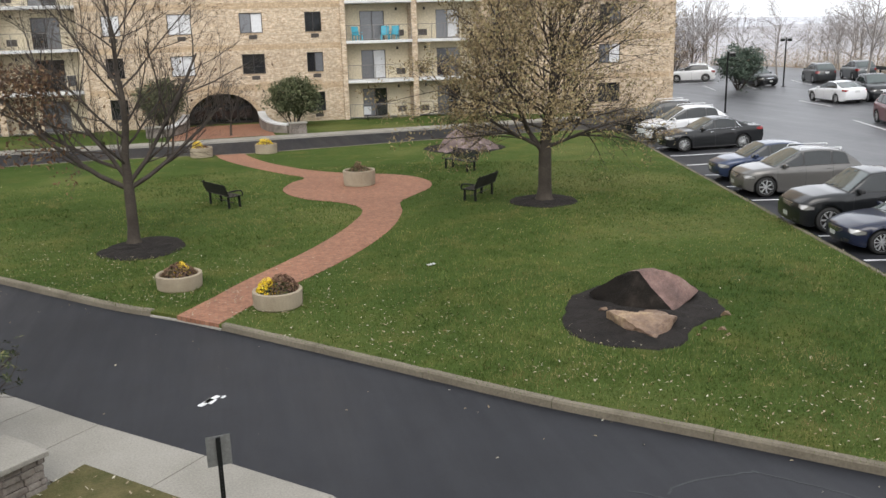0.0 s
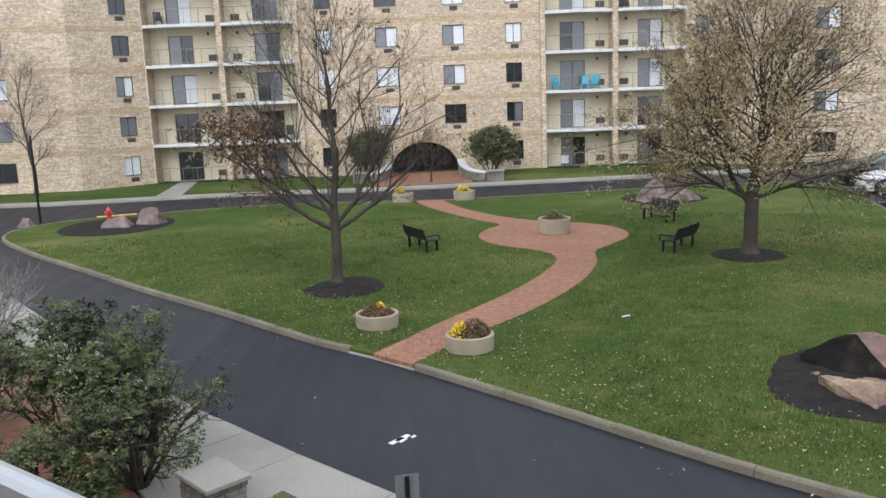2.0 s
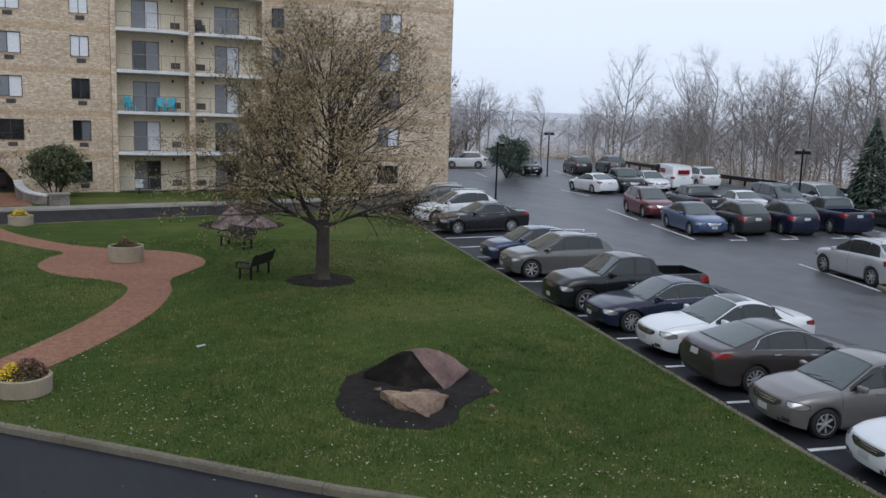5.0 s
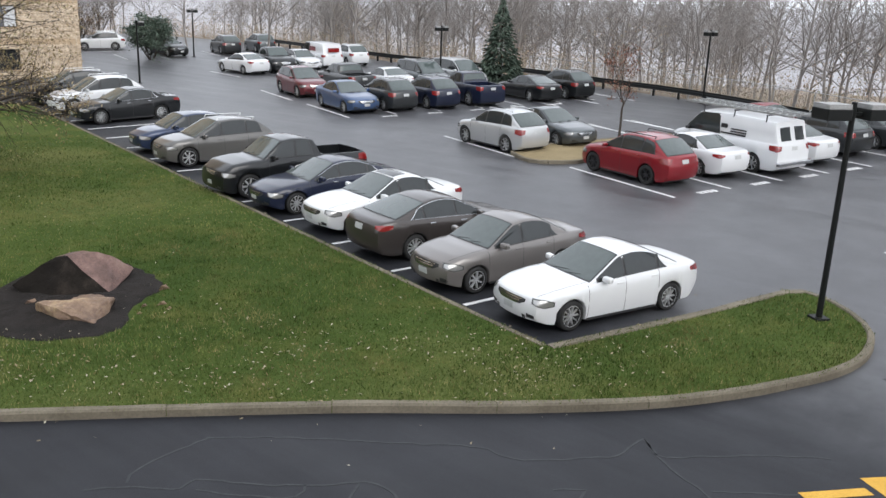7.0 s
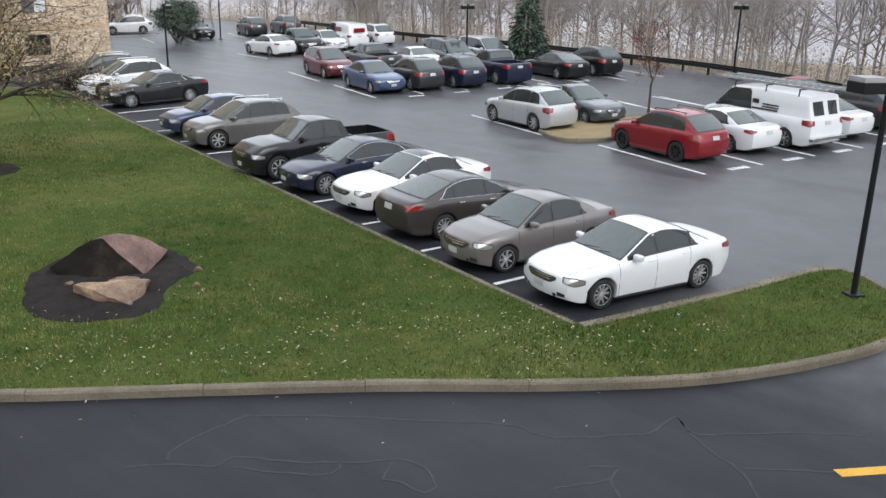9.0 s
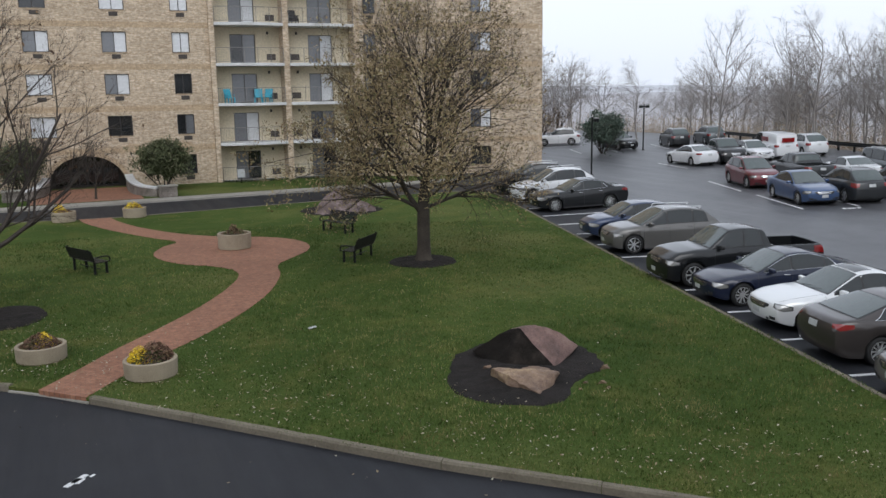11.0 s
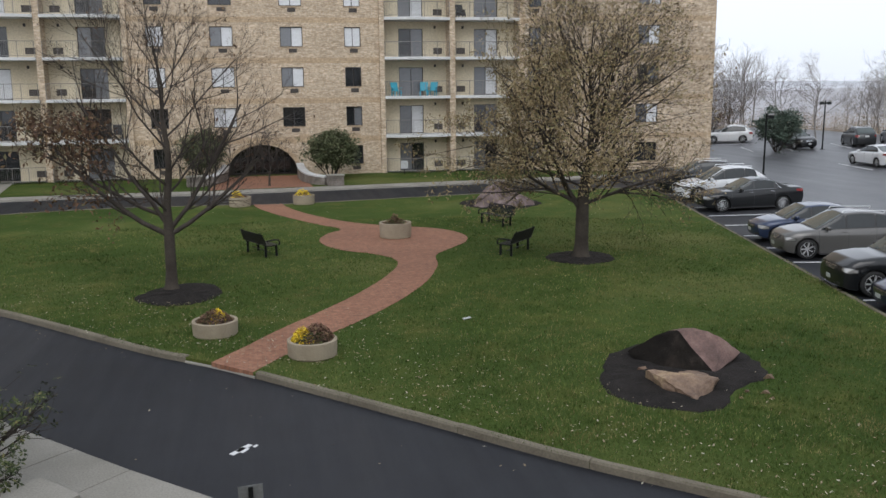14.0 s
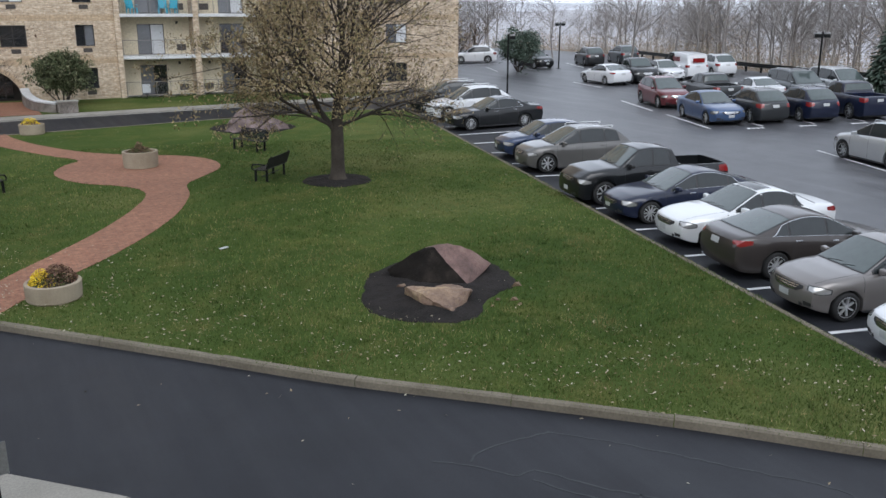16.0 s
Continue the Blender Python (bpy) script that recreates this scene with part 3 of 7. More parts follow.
def window_column(m, x, w, key, skip=(), sleeves=True):
    holes = []
    for k in range(FLOORS):
        if k in skip:
            continue
        z = BASE + RISE * k + 0.70
        holes.append((x, x + w, z, z + 1.35))
        window_unit(m, x, z, w, 1.35, LOOKS[int(COLUMN_LOOKS[key][k])])
        sill = part("sill", boxed(x - 0.05, x + w + 0.05, -0.04, 0.12, z - 0.07, z, 0.01), M_BAND, flats)
        sill.matrix_basis = m
        if sleeves:
            s = part("vent_sleeve", SLEEVE, None, flats)
            s.matrix_basis = m @ pose(x + w / 2 - 0.2, 0, z - 0.40)
    return holes


def bands(m, length, x0=0.0):
    """Soldier courses that mark each storey, a few millimetres proud."""
    for k in range(1, FLOORS + 1):
        b = part("brick_band", boxed(x0, length, -0.016, 0.02, BASE + RISE * k - 0.42, BASE + RISE * k - 0.05), M_BAND, flats)
        b.matrix_basis = m


# middle wall with the arched entrance
XL, XR = -8.9, 8.35
m, length = on_facade(XL, FACE, XR, FACE)
holes = []
for key, x, w in (("a", -7.45, 1.15), ("b", -3.28, 1.55), ("c", 1.45, 1.55), ("d", 5.9, 1.15)):
    holes += window_column(m, x - XL, w, key, skip=(0,) if key in "bc" else ())
ARCH_X, ARCH_R, ARCH_H = -0.1 - XL, 2.5, 2.35
arch_box = (ARCH_X - ARCH_R - 0.4, ARCH_X + ARCH_R + 0.4, 0.0, ARCH_H + 0.35)
wall_piece("wall", m, 0, length, 0.0, TOP, holes + [arch_box], M_BRICK)
bm = bmesh.new()
N = 20
ring = [(ARCH_X - ARCH_R * math.cos(math.pi * k / N), ARCH_H * math.sin(math.pi * k / N) ** 0.9) for k in range(N + 1)]
outer = []
for k, (x, z) in enumerate(ring):
    t = math.pi * k / N
    f = min(2.9 / max(abs(math.cos(t)), 1e-6), (ARCH_H + 0.35) / max(math.sin(t), 1e-6))
    outer.append((ARCH_X - f * math.cos(t), max(0.0, f * math.sin(t))))
for y0, flip in ((0.0, False), (0.35, True)):
    a = [bm.verts.new((x, y0, z)) for x, z in ring]
    b = [bm.verts.new((x, y0, z)) for x, z in outer]
    for k in range(N):
        bm.faces.new((a[k], a[k + 1], b[k + 1], b[k]))
for k in range(N):
    bm.faces.new([bm.verts.new(q) for q in ((ring[k][0], 0, ring[k][1]), (ring[k + 1][0], 0, ring[k + 1][1]), (ring[k + 1][0], 2.6, ring[k + 1][1]), (ring[k][0], 2.6, ring[k][1]))])
spandrel = part("arch_wall", bm, M_BRICK, flats)
spandrel.matrix_basis = m
for k in range(N):
    t0, t1 = math.pi * (k + 0.04) / N, math.pi * (k + 0.96) / N
    bm = bmesh.new()
    pts = []
    for t, g in ((t0, 1.0), (t1, 1.0), (t1, 1.11), (t0, 1.11)):
        pts.append((ARCH_X - ARCH_R * g * math.cos(t), ARCH_H * g * math.sin(t) ** 0.9))
    front = [bm.verts.new((x, -0.035, z)) for x, z in pts]
    back = [bm.verts.new((x, 0.02, z)) for x, z in pts]
    bm.faces.new(front), bm.faces.new(back[::-1])
    for i in range(4):
        bm.faces.new((front[i], back[i], back[(i + 1) % 4], front[(i + 1) % 4]))
    o = part("arch_brick", bm, M_BAND, flats)
    o.matrix_basis = m
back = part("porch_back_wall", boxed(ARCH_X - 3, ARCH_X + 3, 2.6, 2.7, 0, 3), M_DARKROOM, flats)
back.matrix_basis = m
for k in range(4):
    d = window_unit(m @ pose(0, 2.4, 0), ARCH_X - 2.1 + k * 1.05, 0.15, 1.0, 2.0, (M_DARKGLASS, M_DARKGLASS), "entrance_door")
bands(m, length)
# small blind arches over the entrance windows
for cx in (-6.9, -3.0, 2.9, 6.4):
    bm = bmesh.new()
    for k in range(9):
        t0, t1 = math.pi * k / 9, math.pi * (k + 1) / 9
        q = [(cx - XL - g * 0.62 * math.cos(t), 2.35 + g * 0.55 * math.sin(t)) for t, g in ((t0, 1.0), (t1, 1.0), (t1, 1.3), (t0, 1.3))]
        f, b = [bm.verts.new((x, -0.03, z)) for x, z in q], [bm.verts.new((x, 0.01, z)) for x, z in q]
        bm.faces.new(f)
        for i in range(4):
            bm.faces.new((f[i], b[i], b[(i + 1) % 4], f[(i + 1) % 4]))
    bmesh.ops.remove_doubles(bm, verts=bm.verts, dist=0.001)
    o = part("blind_arch", bm, M_BAND, flats)
    o.matrix_basis = m

# slanted walls and wings
for ax, ay, bx, by, cols in ((-23.4, 58.6, -19.45, 61.9, (("z", 2.95, 1.2),)), (18.75, 61.9, 22.4, 58.6, (("r", 0.62, 1.0),)),
                             (-60.0, 56.0, -23.4, 58.6, (("w", 30.6, 1.9), ("e", 25.5, 1.9), ("w", 19.0, 1.9))), (22.4, 58.6, 32.1, 57.9, (("e", 3.95, 1.65),))):
    m, length = on_facade(ax, ay, bx, by)
    holes = []
    for key, x, w in cols:
        holes += window_column(m, x, w, key, sleeves=key in "zr")
    wall_piece("wall", m, 0, length, 0.0, TOP, holes, M_BRICK)
    bands(m, length)
m, length = on_facade(32.1, 57.9, 32.1, 76.0)
wall_piece("wall", m, 0, length, 0.0, TOP, [], M_BRICK)
for x0, x1, y0, y1 in ((-60, -19.4, 62.4, 76), (-19.4, 18.7, 64.2, 76), (18.7, 31.7, 62.4, 76)):
    part("roof", boxed(x0, x1, y0 - FACE, y1 - FACE, TOP - 0.5, TOP - 0.2), M_SLAB, flats)
part("wall", boxed(-60, 32.0, 76 - FACE, 76.3 - FACE, 0, TOP), M_BRICK, flats)
# Unseen dark screen added behind the windows and doors.
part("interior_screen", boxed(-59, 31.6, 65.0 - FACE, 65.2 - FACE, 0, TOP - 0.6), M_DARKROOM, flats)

# balconies
DOOR_LOOKS = (((M_DARKGLASS, M_DARKGLASS), (M_GREYGLASS, M_GREYGLASS)), ((M_DARKGLASS, M_DARKGLASS), (M_DARKGLASS, M_DARKGLASS)), ((M_GREYGLASS, M_BLIND), (M_DARKGLASS, M_GREYGLASS)),
              ((M_GREYGLASS, M_DARKGLASS), (M_GREYGLASS, M_DARKGLASS)), ((M_GREYGLASS, M_BLIND), (M_DARKGLASS, M_GREYGLASS)), ((M_GREYGLASS, M_GREYGLASS), (M_GREYGLASS, M_BLIND)),
              ((M_DARKGLASS, M_GREYGLASS), (M_GREYGLASS, M_BLIND)), ((M_GREYGLASS, M_BLIND), (M_GREYGLASS, M_GREYGLASS)))


def slab_mesh(w):
    """A balcony slab whose front edge bows out a little."""
    bm, N = bmesh.new(), 10
    rows = []
    for k in range(N + 1):
        x = w * k / N
        y = -0.28 - 0.40 * (1 - (2 * k / N - 1) ** 2)
        rows.append([bm.verts.new(q) for q in ((x, 1.25, -0.2), (x, 1.25, 0), (x, y + 0.015, 0), (x, y, -0.02), (x, y, -0.2))])
    for a, b in zip(rows, rows[1:]):
        for i in range(5):
            bm.faces.new((a[i], a[(i + 1) % 5], b[(i + 1) % 5], b[i]))
    bm.faces.new(rows[0]), bm.faces.new(rows[-1][::-1])
    me = bpy.data.meshes.new("balcony_slab")
    bmesh.ops.recalc_face_normals(bm, faces=bm.faces)
    bm.to_mesh(me)
    bm.free()
    me.materials.append(M_SLAB)
    return me


def railing_mesh(w):
    N = 10
    line = [(0.04 + (w - 0.08) * k / N, -0.22 - 0.40 * (1 - (2 * k / N - 1) ** 2)) for k in range(N + 1)]
    rails = []
    for name, z, r in (("top_rail", 1.04, 0.022), ("bottom_rail", 0.1, 0.014)):
        bm = bmesh.new()
        rings = [[bm.verts.new((x, y + r * math.cos(2 * math.pi * i / 6), z + r * math.sin(2 * math.pi * i / 6))) for i in range(6)] for x, y in line]
        for lo, hi in zip(rings, rings[1:]):
            for i in range(6):
                bm.faces.new((lo[i], hi[i], hi[(i + 1) % 6], lo[(i + 1) % 6]))
        bm.faces.new(rings[0]), bm.faces.new(rings[-1][::-1])
        me = bpy.data.meshes.new(name)
        bmesh.ops.recalc_face_normals(bm, faces=bm.faces)
        bm.to_mesh(me), bm.free()
        me.materials.append(M_RAIL)
        rails.append(me)
    bm = bmesh.new()
    tube(bm, (0, 0, 0), (0, 0, 1.04), 0.02, 0.02, 5, False)
    post = bpy.data.meshes.new("railing_post")
    bm.to_mesh(post), bm.free()
    post.materials.append(M_RAIL)
    spots = [line[k] for k in range(0, N + 1, 2)]
    bm = bmesh.new()
    for k in range(44):
        f = (k + 0.5) / 44 * N
        i = int(f)
        x = line[i][0] + (line[i + 1][0] - line[i][0]) * (f - i)
        y = line[i][1] + (line[i + 1][1] - line[i][1]) * (f - i)
        tube(bm, (x, y, 0.1), (x, y, 1.04), 0.006, 0.006, 3, False)
    bars = bpy.data.meshes.new("balusters")
    bm.to_mesh(bars)
    bm.free()
    bars.materials.append(M_RAIL)
    return rails, bars, post, spots


def balcony_stack(x0, x1, which):
    mid = (x0 + x1) / 2
    half = (x1 - x0) / 2 - 0.2
    slab, rail = slab_mesh(half), railing_mesh(half)
    for side in (0, 1):
        bx = x0 if side == 0 else mid + 0.2
        m, _ = on_facade(bx, FACE, bx + half, FACE)
        door_x = 1.25 if side == 0 else half - 1.25 - 1.8
        holes = [(door_x, door_x + 1.8, BASE + RISE * k, BASE + RISE * k + 2.05) for k in range(FLOORS)]
        wall_piece("balcony_wall", m @ pose(0, 1.25, 0), 0, half, 0, TOP, holes, M_CREAM, 0.25)
        for k in range(FLOORS):
            z = BASE + RISE * k
            s = part("balcony_slab", slab, None, flats)
            s.matrix_basis = m @ pose(0, 0, z)
            tagged(part("baluster_infill", rail[1], None, flats), kind="stuff").matrix_basis = m @ pose(0, 0, z)
            r = part("balcony_railing", rail[0][0], None, flats)
            r.matrix_basis = m @ pose(0, 0, z)
            part("bottom_rail", rail[0][1], None, r)
            for px, py in rail[3]:
                part("railing_post", rail[2], None, r).matrix_basis = pose(px, py, 0)
            window_unit(m @ pose(0, 1.25, 0), door_x, z, 1.8, 2.05, DOOR_LOOKS[(k + 3 * which) % 8][side], "sliding_door")
            v = part("vent_sleeve", SLEEVE, None, flats)
            v.matrix_basis = m @ pose(half - 0.95 if side == 0 else 0.4, 1.25, z + 0.25) @ Matrix.Diagonal((1.15, 1, 1.6, 1))
            lamp = part("wall_lamp", boxed(-0.07, 0.07, -0.14, 0.0, 0, 0.2, 0.02), M_FRAME, flats)
            lamp.matrix_basis = m @ pose(half - 0.85 if side == 0 else 0.85, 1.25, z + 2.05)
    m, _ = on_facade(mid, FACE, mid + 1, FACE)
    p = part("pilaster", boxed(-0.2, 0.2, -0.12, 1.5, 0, TOP), M_BRICK, flats)
    p.matrix_basis = m
    for x in (x0 - 0.001, x1 + 0.001):
        m, _ = on_facade(x, FACE, x + 1, FACE)
        p = part("pilaster", boxed(-0.34 if x < mid else 0.0, 0.0 if x < mid else 0.34, -0.25, 1.5, 0, TOP), M_BRICK, flats)
        p.matrix_basis = m


balcony_stack(-19.4, -8.95, 0)
balcony_stack(8.7, 18.65, 1)

# ---- parked cars ----
from mathutils.bvhtree import BVHTree

M_TYRE = plain("black_tyre_rubber", (0.012, 0.012, 0.012), 0.8)
M_RIM = plain("silver_alloy", (0.62, 0.63, 0.64), 0.3, 0.6)
M_RIMDARK = plain("dark_alloy", (0.06, 0.06, 0.065), 0.35, 0.7)
M_CARGLASS = plain("tinted_car_glass", (0.062, 0.078, 0.075), 0.05, 0.0, 0.25)
M_SIDEGLASS = plain("dark_side_glass", (0.022, 0.026, 0.027), 0.04, 0.0, 0.0)
M_TRIM = plain("black_plastic_trim", (0.018, 0.018, 0.019), 0.55)
M_CHROME = plain("bright_chrome", (0.62, 0.63, 0.64), 0.15, 1.0)
M_HEADLIGHT = plain("clear_headlight", (0.34, 0.34, 0.33), 0.06, 0.5, 1.0)
M_TAIL = plain("red_tail_light", (0.20, 0.012, 0.012), 0.12, 0.0, 1.0)
M_PLATE = plain("pale_number_plate", (0.42, 0.43, 0.43), 0.5)
PAINTS = {}


def paint(name, colour, metal=0.35):
    if name not in PAINTS:
        PAINTS[name] = plain(name + "_car_paint", colour, 0.3, metal, 0.8, 0.02, 1.5)
        PAINTS[name].node_tree.nodes["Principled BSDF"].inputs["Specular IOR Level"].default_value = 0.1
    return PAINTS[name]


def wheel_meshes(spokes):
    bm = bmesh.new()
    lathe(bm, [(0.215, -0.10), (0.30, -0.108), (0.325, -0.085), (0.33, 0), (0.325, 0.085), (0.30, 0.108), (0.215, 0.10), (0.205, 0.06), (0.205, -0.06), (0.215, -0.10)], 24)
    bm.faces.new([bm.verts.new((0.21 * math.cos(2 * math.pi * k / 20), 0.21 * math.sin(2 * math.pi * k / 20), 0.0)) for k in range(20)])
    tyre = bpy.data.meshes.new("tyre")
    bm.to_mesh(tyre), bm.free()
    tyre.materials.append(M_TYRE)
    tyre.polygons.foreach_set("use_smooth", [True] * len(tyre.polygons))
    bm = bmesh.new()
    lathe(bm, [(0.238, -0.09), (0.238, 0.10), (0.220, 0.104), (0.212, 0.05), (0.212, -0.09)], 28)
    lathe(bm, [(0.0, 0.085), (0.035, 0.085), (0.05, 0.07), (0.05, 0.0)], 12)
    for k in range(spokes):
        a = 2 * math.pi * k / spokes
        for w0, w1, r0, r1 in ((0.10 / spokes, 0.15 / spokes, 0.04, 0.226),):
            q = [(r0, -w0), (r1, -w1), (r1, w1), (r0, w0)]
            turn = Matrix.Rotation(a, 4, "Z")
            f = [bm.verts.new(turn @ Vector((x, y, 0.085 if x < 0.1 else 0.07))) for x, y in q]
            b = [bm.verts.new(turn @ Vector((x, y, 0.03))) for x, y in q]
            bm.faces.new(f)
            for i in range(4):
                bm.faces.new((f[i], b[i], b[(i + 1) % 4], f[(i + 1) % 4]))
    rim = bpy.data.meshes.new("rim")
    bm.to_mesh(rim), bm.free()
    return tyre, rim


TYRE, RIM5 = wheel_meshes(7)
_, RIM10 = wheel_meshes(10)
RIMS = {}
for label_, me_ in (("five", RIM5), ("ten", RIM10)):
    for mat_ in (M_RIM, M_RIMDARK):
        c = me_.copy()
        c.materials.append(mat_)
        RIMS[(label_, mat_.name)] = c

# shape: length, width, wheelbase, front overhang, wheel radius, height, belt line, the cabin's four corners along the car at its sides, hood and boot line, roof width
SHAPES = {
    "sedan": dict(L=4.82, W=1.82, wb=2.78, fo=0.96, R=0.325, H=1.47, belt=0.95, cab=(0.86, 0.02, -0.92, -1.66), roof=0.69, deck=((-2.45, 0.80), (-2.32, 0.99), (-1.7, 1.03), (-0.9, 0.99), (0.6, 0.93), (1.2, 0.90), (1.75, 0.83), (2.05, 0.75), (2.3, 0.60))),
    "fast_sedan": dict(L=4.86, W=1.85, wb=2.81, fo=0.95, R=0.335, H=1.46, belt=0.96, cab=(0.92, 0.02, -0.98, -1.92), roof=0.67, deck=((-2.45, 0.80), (-2.34, 1.0), (-1.95, 1.05), (-0.9, 1.0), (0.6, 0.94), (1.2, 0.89), (1.75, 0.80), (2.1, 0.69), (2.3, 0.56))),
    "compact": dict(L=4.53, W=1.70, wb=2.60, fo=0.88, R=0.31, H=1.47, belt=0.95, cab=(0.90, 0.12, -0.86, -1.52), roof=0.70, deck=((-2.3, 0.80), (-2.18, 0.99), (-1.5, 1.03), (-0.8, 0.98), (0.6, 0.94), (1.2, 0.90), (1.65, 0.83), (1.95, 0.73), (2.2, 0.57))),
    "suv": dict(L=4.60, W=1.85, wb=2.68, fo=0.92, R=0.36, H=1.67, belt=1.06, cab=(1.02, 0.10, -1.40, -2.10), roof=0.72, deck=((-2.36, 0.86), (-2.2, 1.08), (-1.5, 1.12), (0.6, 1.05), (1.2, 1.01), (1.7, 0.93), (2.0, 0.82), (2.2, 0.68))),
    "hatch": dict(L=4.10, W=1.72, wb=2.52, fo=0.85, R=0.31, H=1.50, belt=0.96, cab=(0.92, 0.18, -1.30, -1.82), roof=0.71, deck=((-2.1, 0.78), (-1.9, 0.99), (-1.3, 1.03), (0.6, 0.95), (1.2, 0.90), (1.6, 0.81), (2.0, 0.62))),
    "minivan": dict(L=5.05, W=1.95, wb=3.0, fo=0.95, R=0.34, H=1.75, belt=1.04, cab=(1.38, 0.42, -2.15, -2.42), roof=0.76, deck=((-2.6, 0.86), (-2.45, 1.06), (-1.8, 1.08), (0.9, 1.04), (1.6, 0.96), (2.0, 0.84), (2.4, 0.62))),
    "pickup": dict(L=5.40, W=1.88, wb=3.26, fo=0.95, R=0.39, H=1.79, belt=1.18, cab=(1.10, 0.44, -0.74, -0.94), roof=0.76, deck=((-2.80, 1.05), (-2.74, 1.20), (-0.9, 1.20), (0.8, 1.17), (1.5, 1.14), (2.1, 1.06), (2.35, 0.92), (2.5, 0.78)), bed=(-2.56, -1.04)),
    "van": dict(L=5.50, W=2.0, wb=3.50, fo=0.85, R=0.37, H=2.08, belt=1.20, cab=(1.80, 1.02, -2.66, -2.80), roof=0.84, deck=((-2.9, 0.95), (-2.8, 1.2), (1.5, 1.2), (1.9, 1.14), (2.3, 1.02), (2.6, 0.78))),
}
CAR_MESHES = {}


def eased(points, x, soft=0.09):
    """A broken line with its corners eased."""
    total = 0.0
    for k in (-1.0, -0.5, 0.0, 0.5, 1.0):
        u = x + k * soft
        if u <= points[0][0]:
            total += points[0][1]
        elif u >= points[-1][0]:
            total += points[-1][1]
        else:
            for (xa, a), (xb, b) in zip(points, points[1:]):
                if u <= xb:
                    total += a + (b - a) * (u - xa) / (xb - xa)
                    break
    return total / 5


class CarSkin:
    """The outer skin of one kind of car as a smooth surface: x along it, j round its section from the sill (0) to the roof's middle (15)."""

    def __init__(self, kind):
        s = SHAPES[kind]
        self.kind, self.s = kind, s
        self.L, self.W, self.wb, self.R, self.H, self.belt = s["L"], s["W"] / 2, s["wb"], s["R"], s["H"], s["belt"]
        self.blunt = 0.5 if kind in ("van", "pickup") else 1.0
        self.tip = self.wb / 2 + s["fo"]
        self.tail = self.tip - self.L
        self.x1, self.x0 = self.tip - 0.22 * self.blunt, self.tail + 0.13 * self.blunt
        xa, xb, xc, xd = s["cab"]
        d = lambda x: eased(s["deck"], x)
        H = self.H
        self.line = [(self.x0 - 0.2, d(self.x0 - 0.2) + 0.03)] + [(x, d(x) + 0.03) for x, _ in s["deck"] if x < xd - 0.08] + [(xd, d(xd) + 0.03), (xc, H - 0.075), (xc + 0.28 * (xb - xc), H - 0.015), (xc + 0.62 * (xb - xc), H), (xb, H - 0.055), (xa, d(xa) + 0.035)]
        self.line += [(x, d(x) + 0.045) for x, _ in s["deck"] if x > xa + 0.08] + [(self.x1 + 0.3, d(self.x1 + 0.3) + 0.03)]

    def low(self, x):
        mid = (self.x0 + self.x1) / 2
        z = 0.19 + 0.10 * max(0.0, (abs(x - mid) - (self.x1 - self.x0) / 2 + 0.35) / 0.35) ** 2
        arch = self.R + 0.05
        for c in (-1, 1):
            q = abs(x - c * self.wb / 2)
            if q < arch:
                z = max(z, self.R + math.sqrt(arch ** 2 - q ** 2) - 0.01)
        return z

    def half(self, x):
        e = max(0.0, (abs(x - (self.x0 + self.x1) / 2) - ((self.x1 - self.x0) / 2 - 0.8)) / 0.8)
        return self.W * (1 - 0.035 * e - (0.15 if self.blunt == 1.0 else 0.07) * e ** 3)

    def bend(self, x, y, z):
        """Nose and tail bow out in plan and lean back above and below."""
        if x > 0:
            x2 = x + 0.22 * self.blunt * (x / self.x1) ** 1.5 * (1 - min(1.0, abs(y) / self.W) ** 2)
            f = max(0.0, (x - self.x1 + 0.4) / 0.4)
            return Vector((x2 - f * f * 0.07 * self.blunt * ((z - 0.5) / 0.28) ** 2, y, z))
        x2 = x - 0.13 * self.blunt * (x / self.x0) ** 1.5 * (1 - min(1.0, abs(y) / self.W) ** 2)
        f = max(0.0, (self.x0 + 0.4 - x) / 0.4)
        return Vector((x2 + f * f * 0.05 * self.blunt * ((z - 0.65) / 0.3) ** 2, y, z))

    def section(self, x):
        s, W, H, belt = self.s, self.W, self.H, self.belt
        d, w, lo = eased(s["deck"], x), self.half(x), self.low(x)
        t = max(eased(self.line, x, 0.06), d + 0.02)
        lo = min(lo, d - 0.10)
        k = max(0.0, min(1.0, (t - d) / (H - belt)))
        e = max(d + 0.002, t - 0.042 - 0.03 * k)
        wide = w / W
        ye = w * 0.905 + (W * s["roof"] * wide ** 0.5 - w * 0.905) * max(0.0, min(1.0, (e - d) / (H - 0.07 - belt)))
        m = max(lo + 0.03, min(0.56, d - 0.2))
        flare = 0.016 * max(0.0, 1 - max(0.0, min(abs(x - self.wb / 2), abs(x + self.wb / 2)) - self.R) / 0.12)
        pts = [(w * 0.84, lo), (w * 0.955 + flare, lo + 0.008), (w * 0.98 + flare, lo + 0.3 * (m - lo)), (w + flare * 0.6, m), (w * 0.992, m + 0.55 * (d - m)), (w * 0.965, d - 0.05), (w * 0.925, d - 0.008)]
        if "bed" in s and s["bed"][0] <= x <= s["bed"][1]:
            return pts + [(w * 0.90, d), (w * 0.87, d), (w * 0.85, d - 0.01), (w * 0.845, d - 0.25)] + [(w * 0.84 * f, d - 0.5) for f in (1.0, 0.7, 0.5, 0.25, 0.0)]
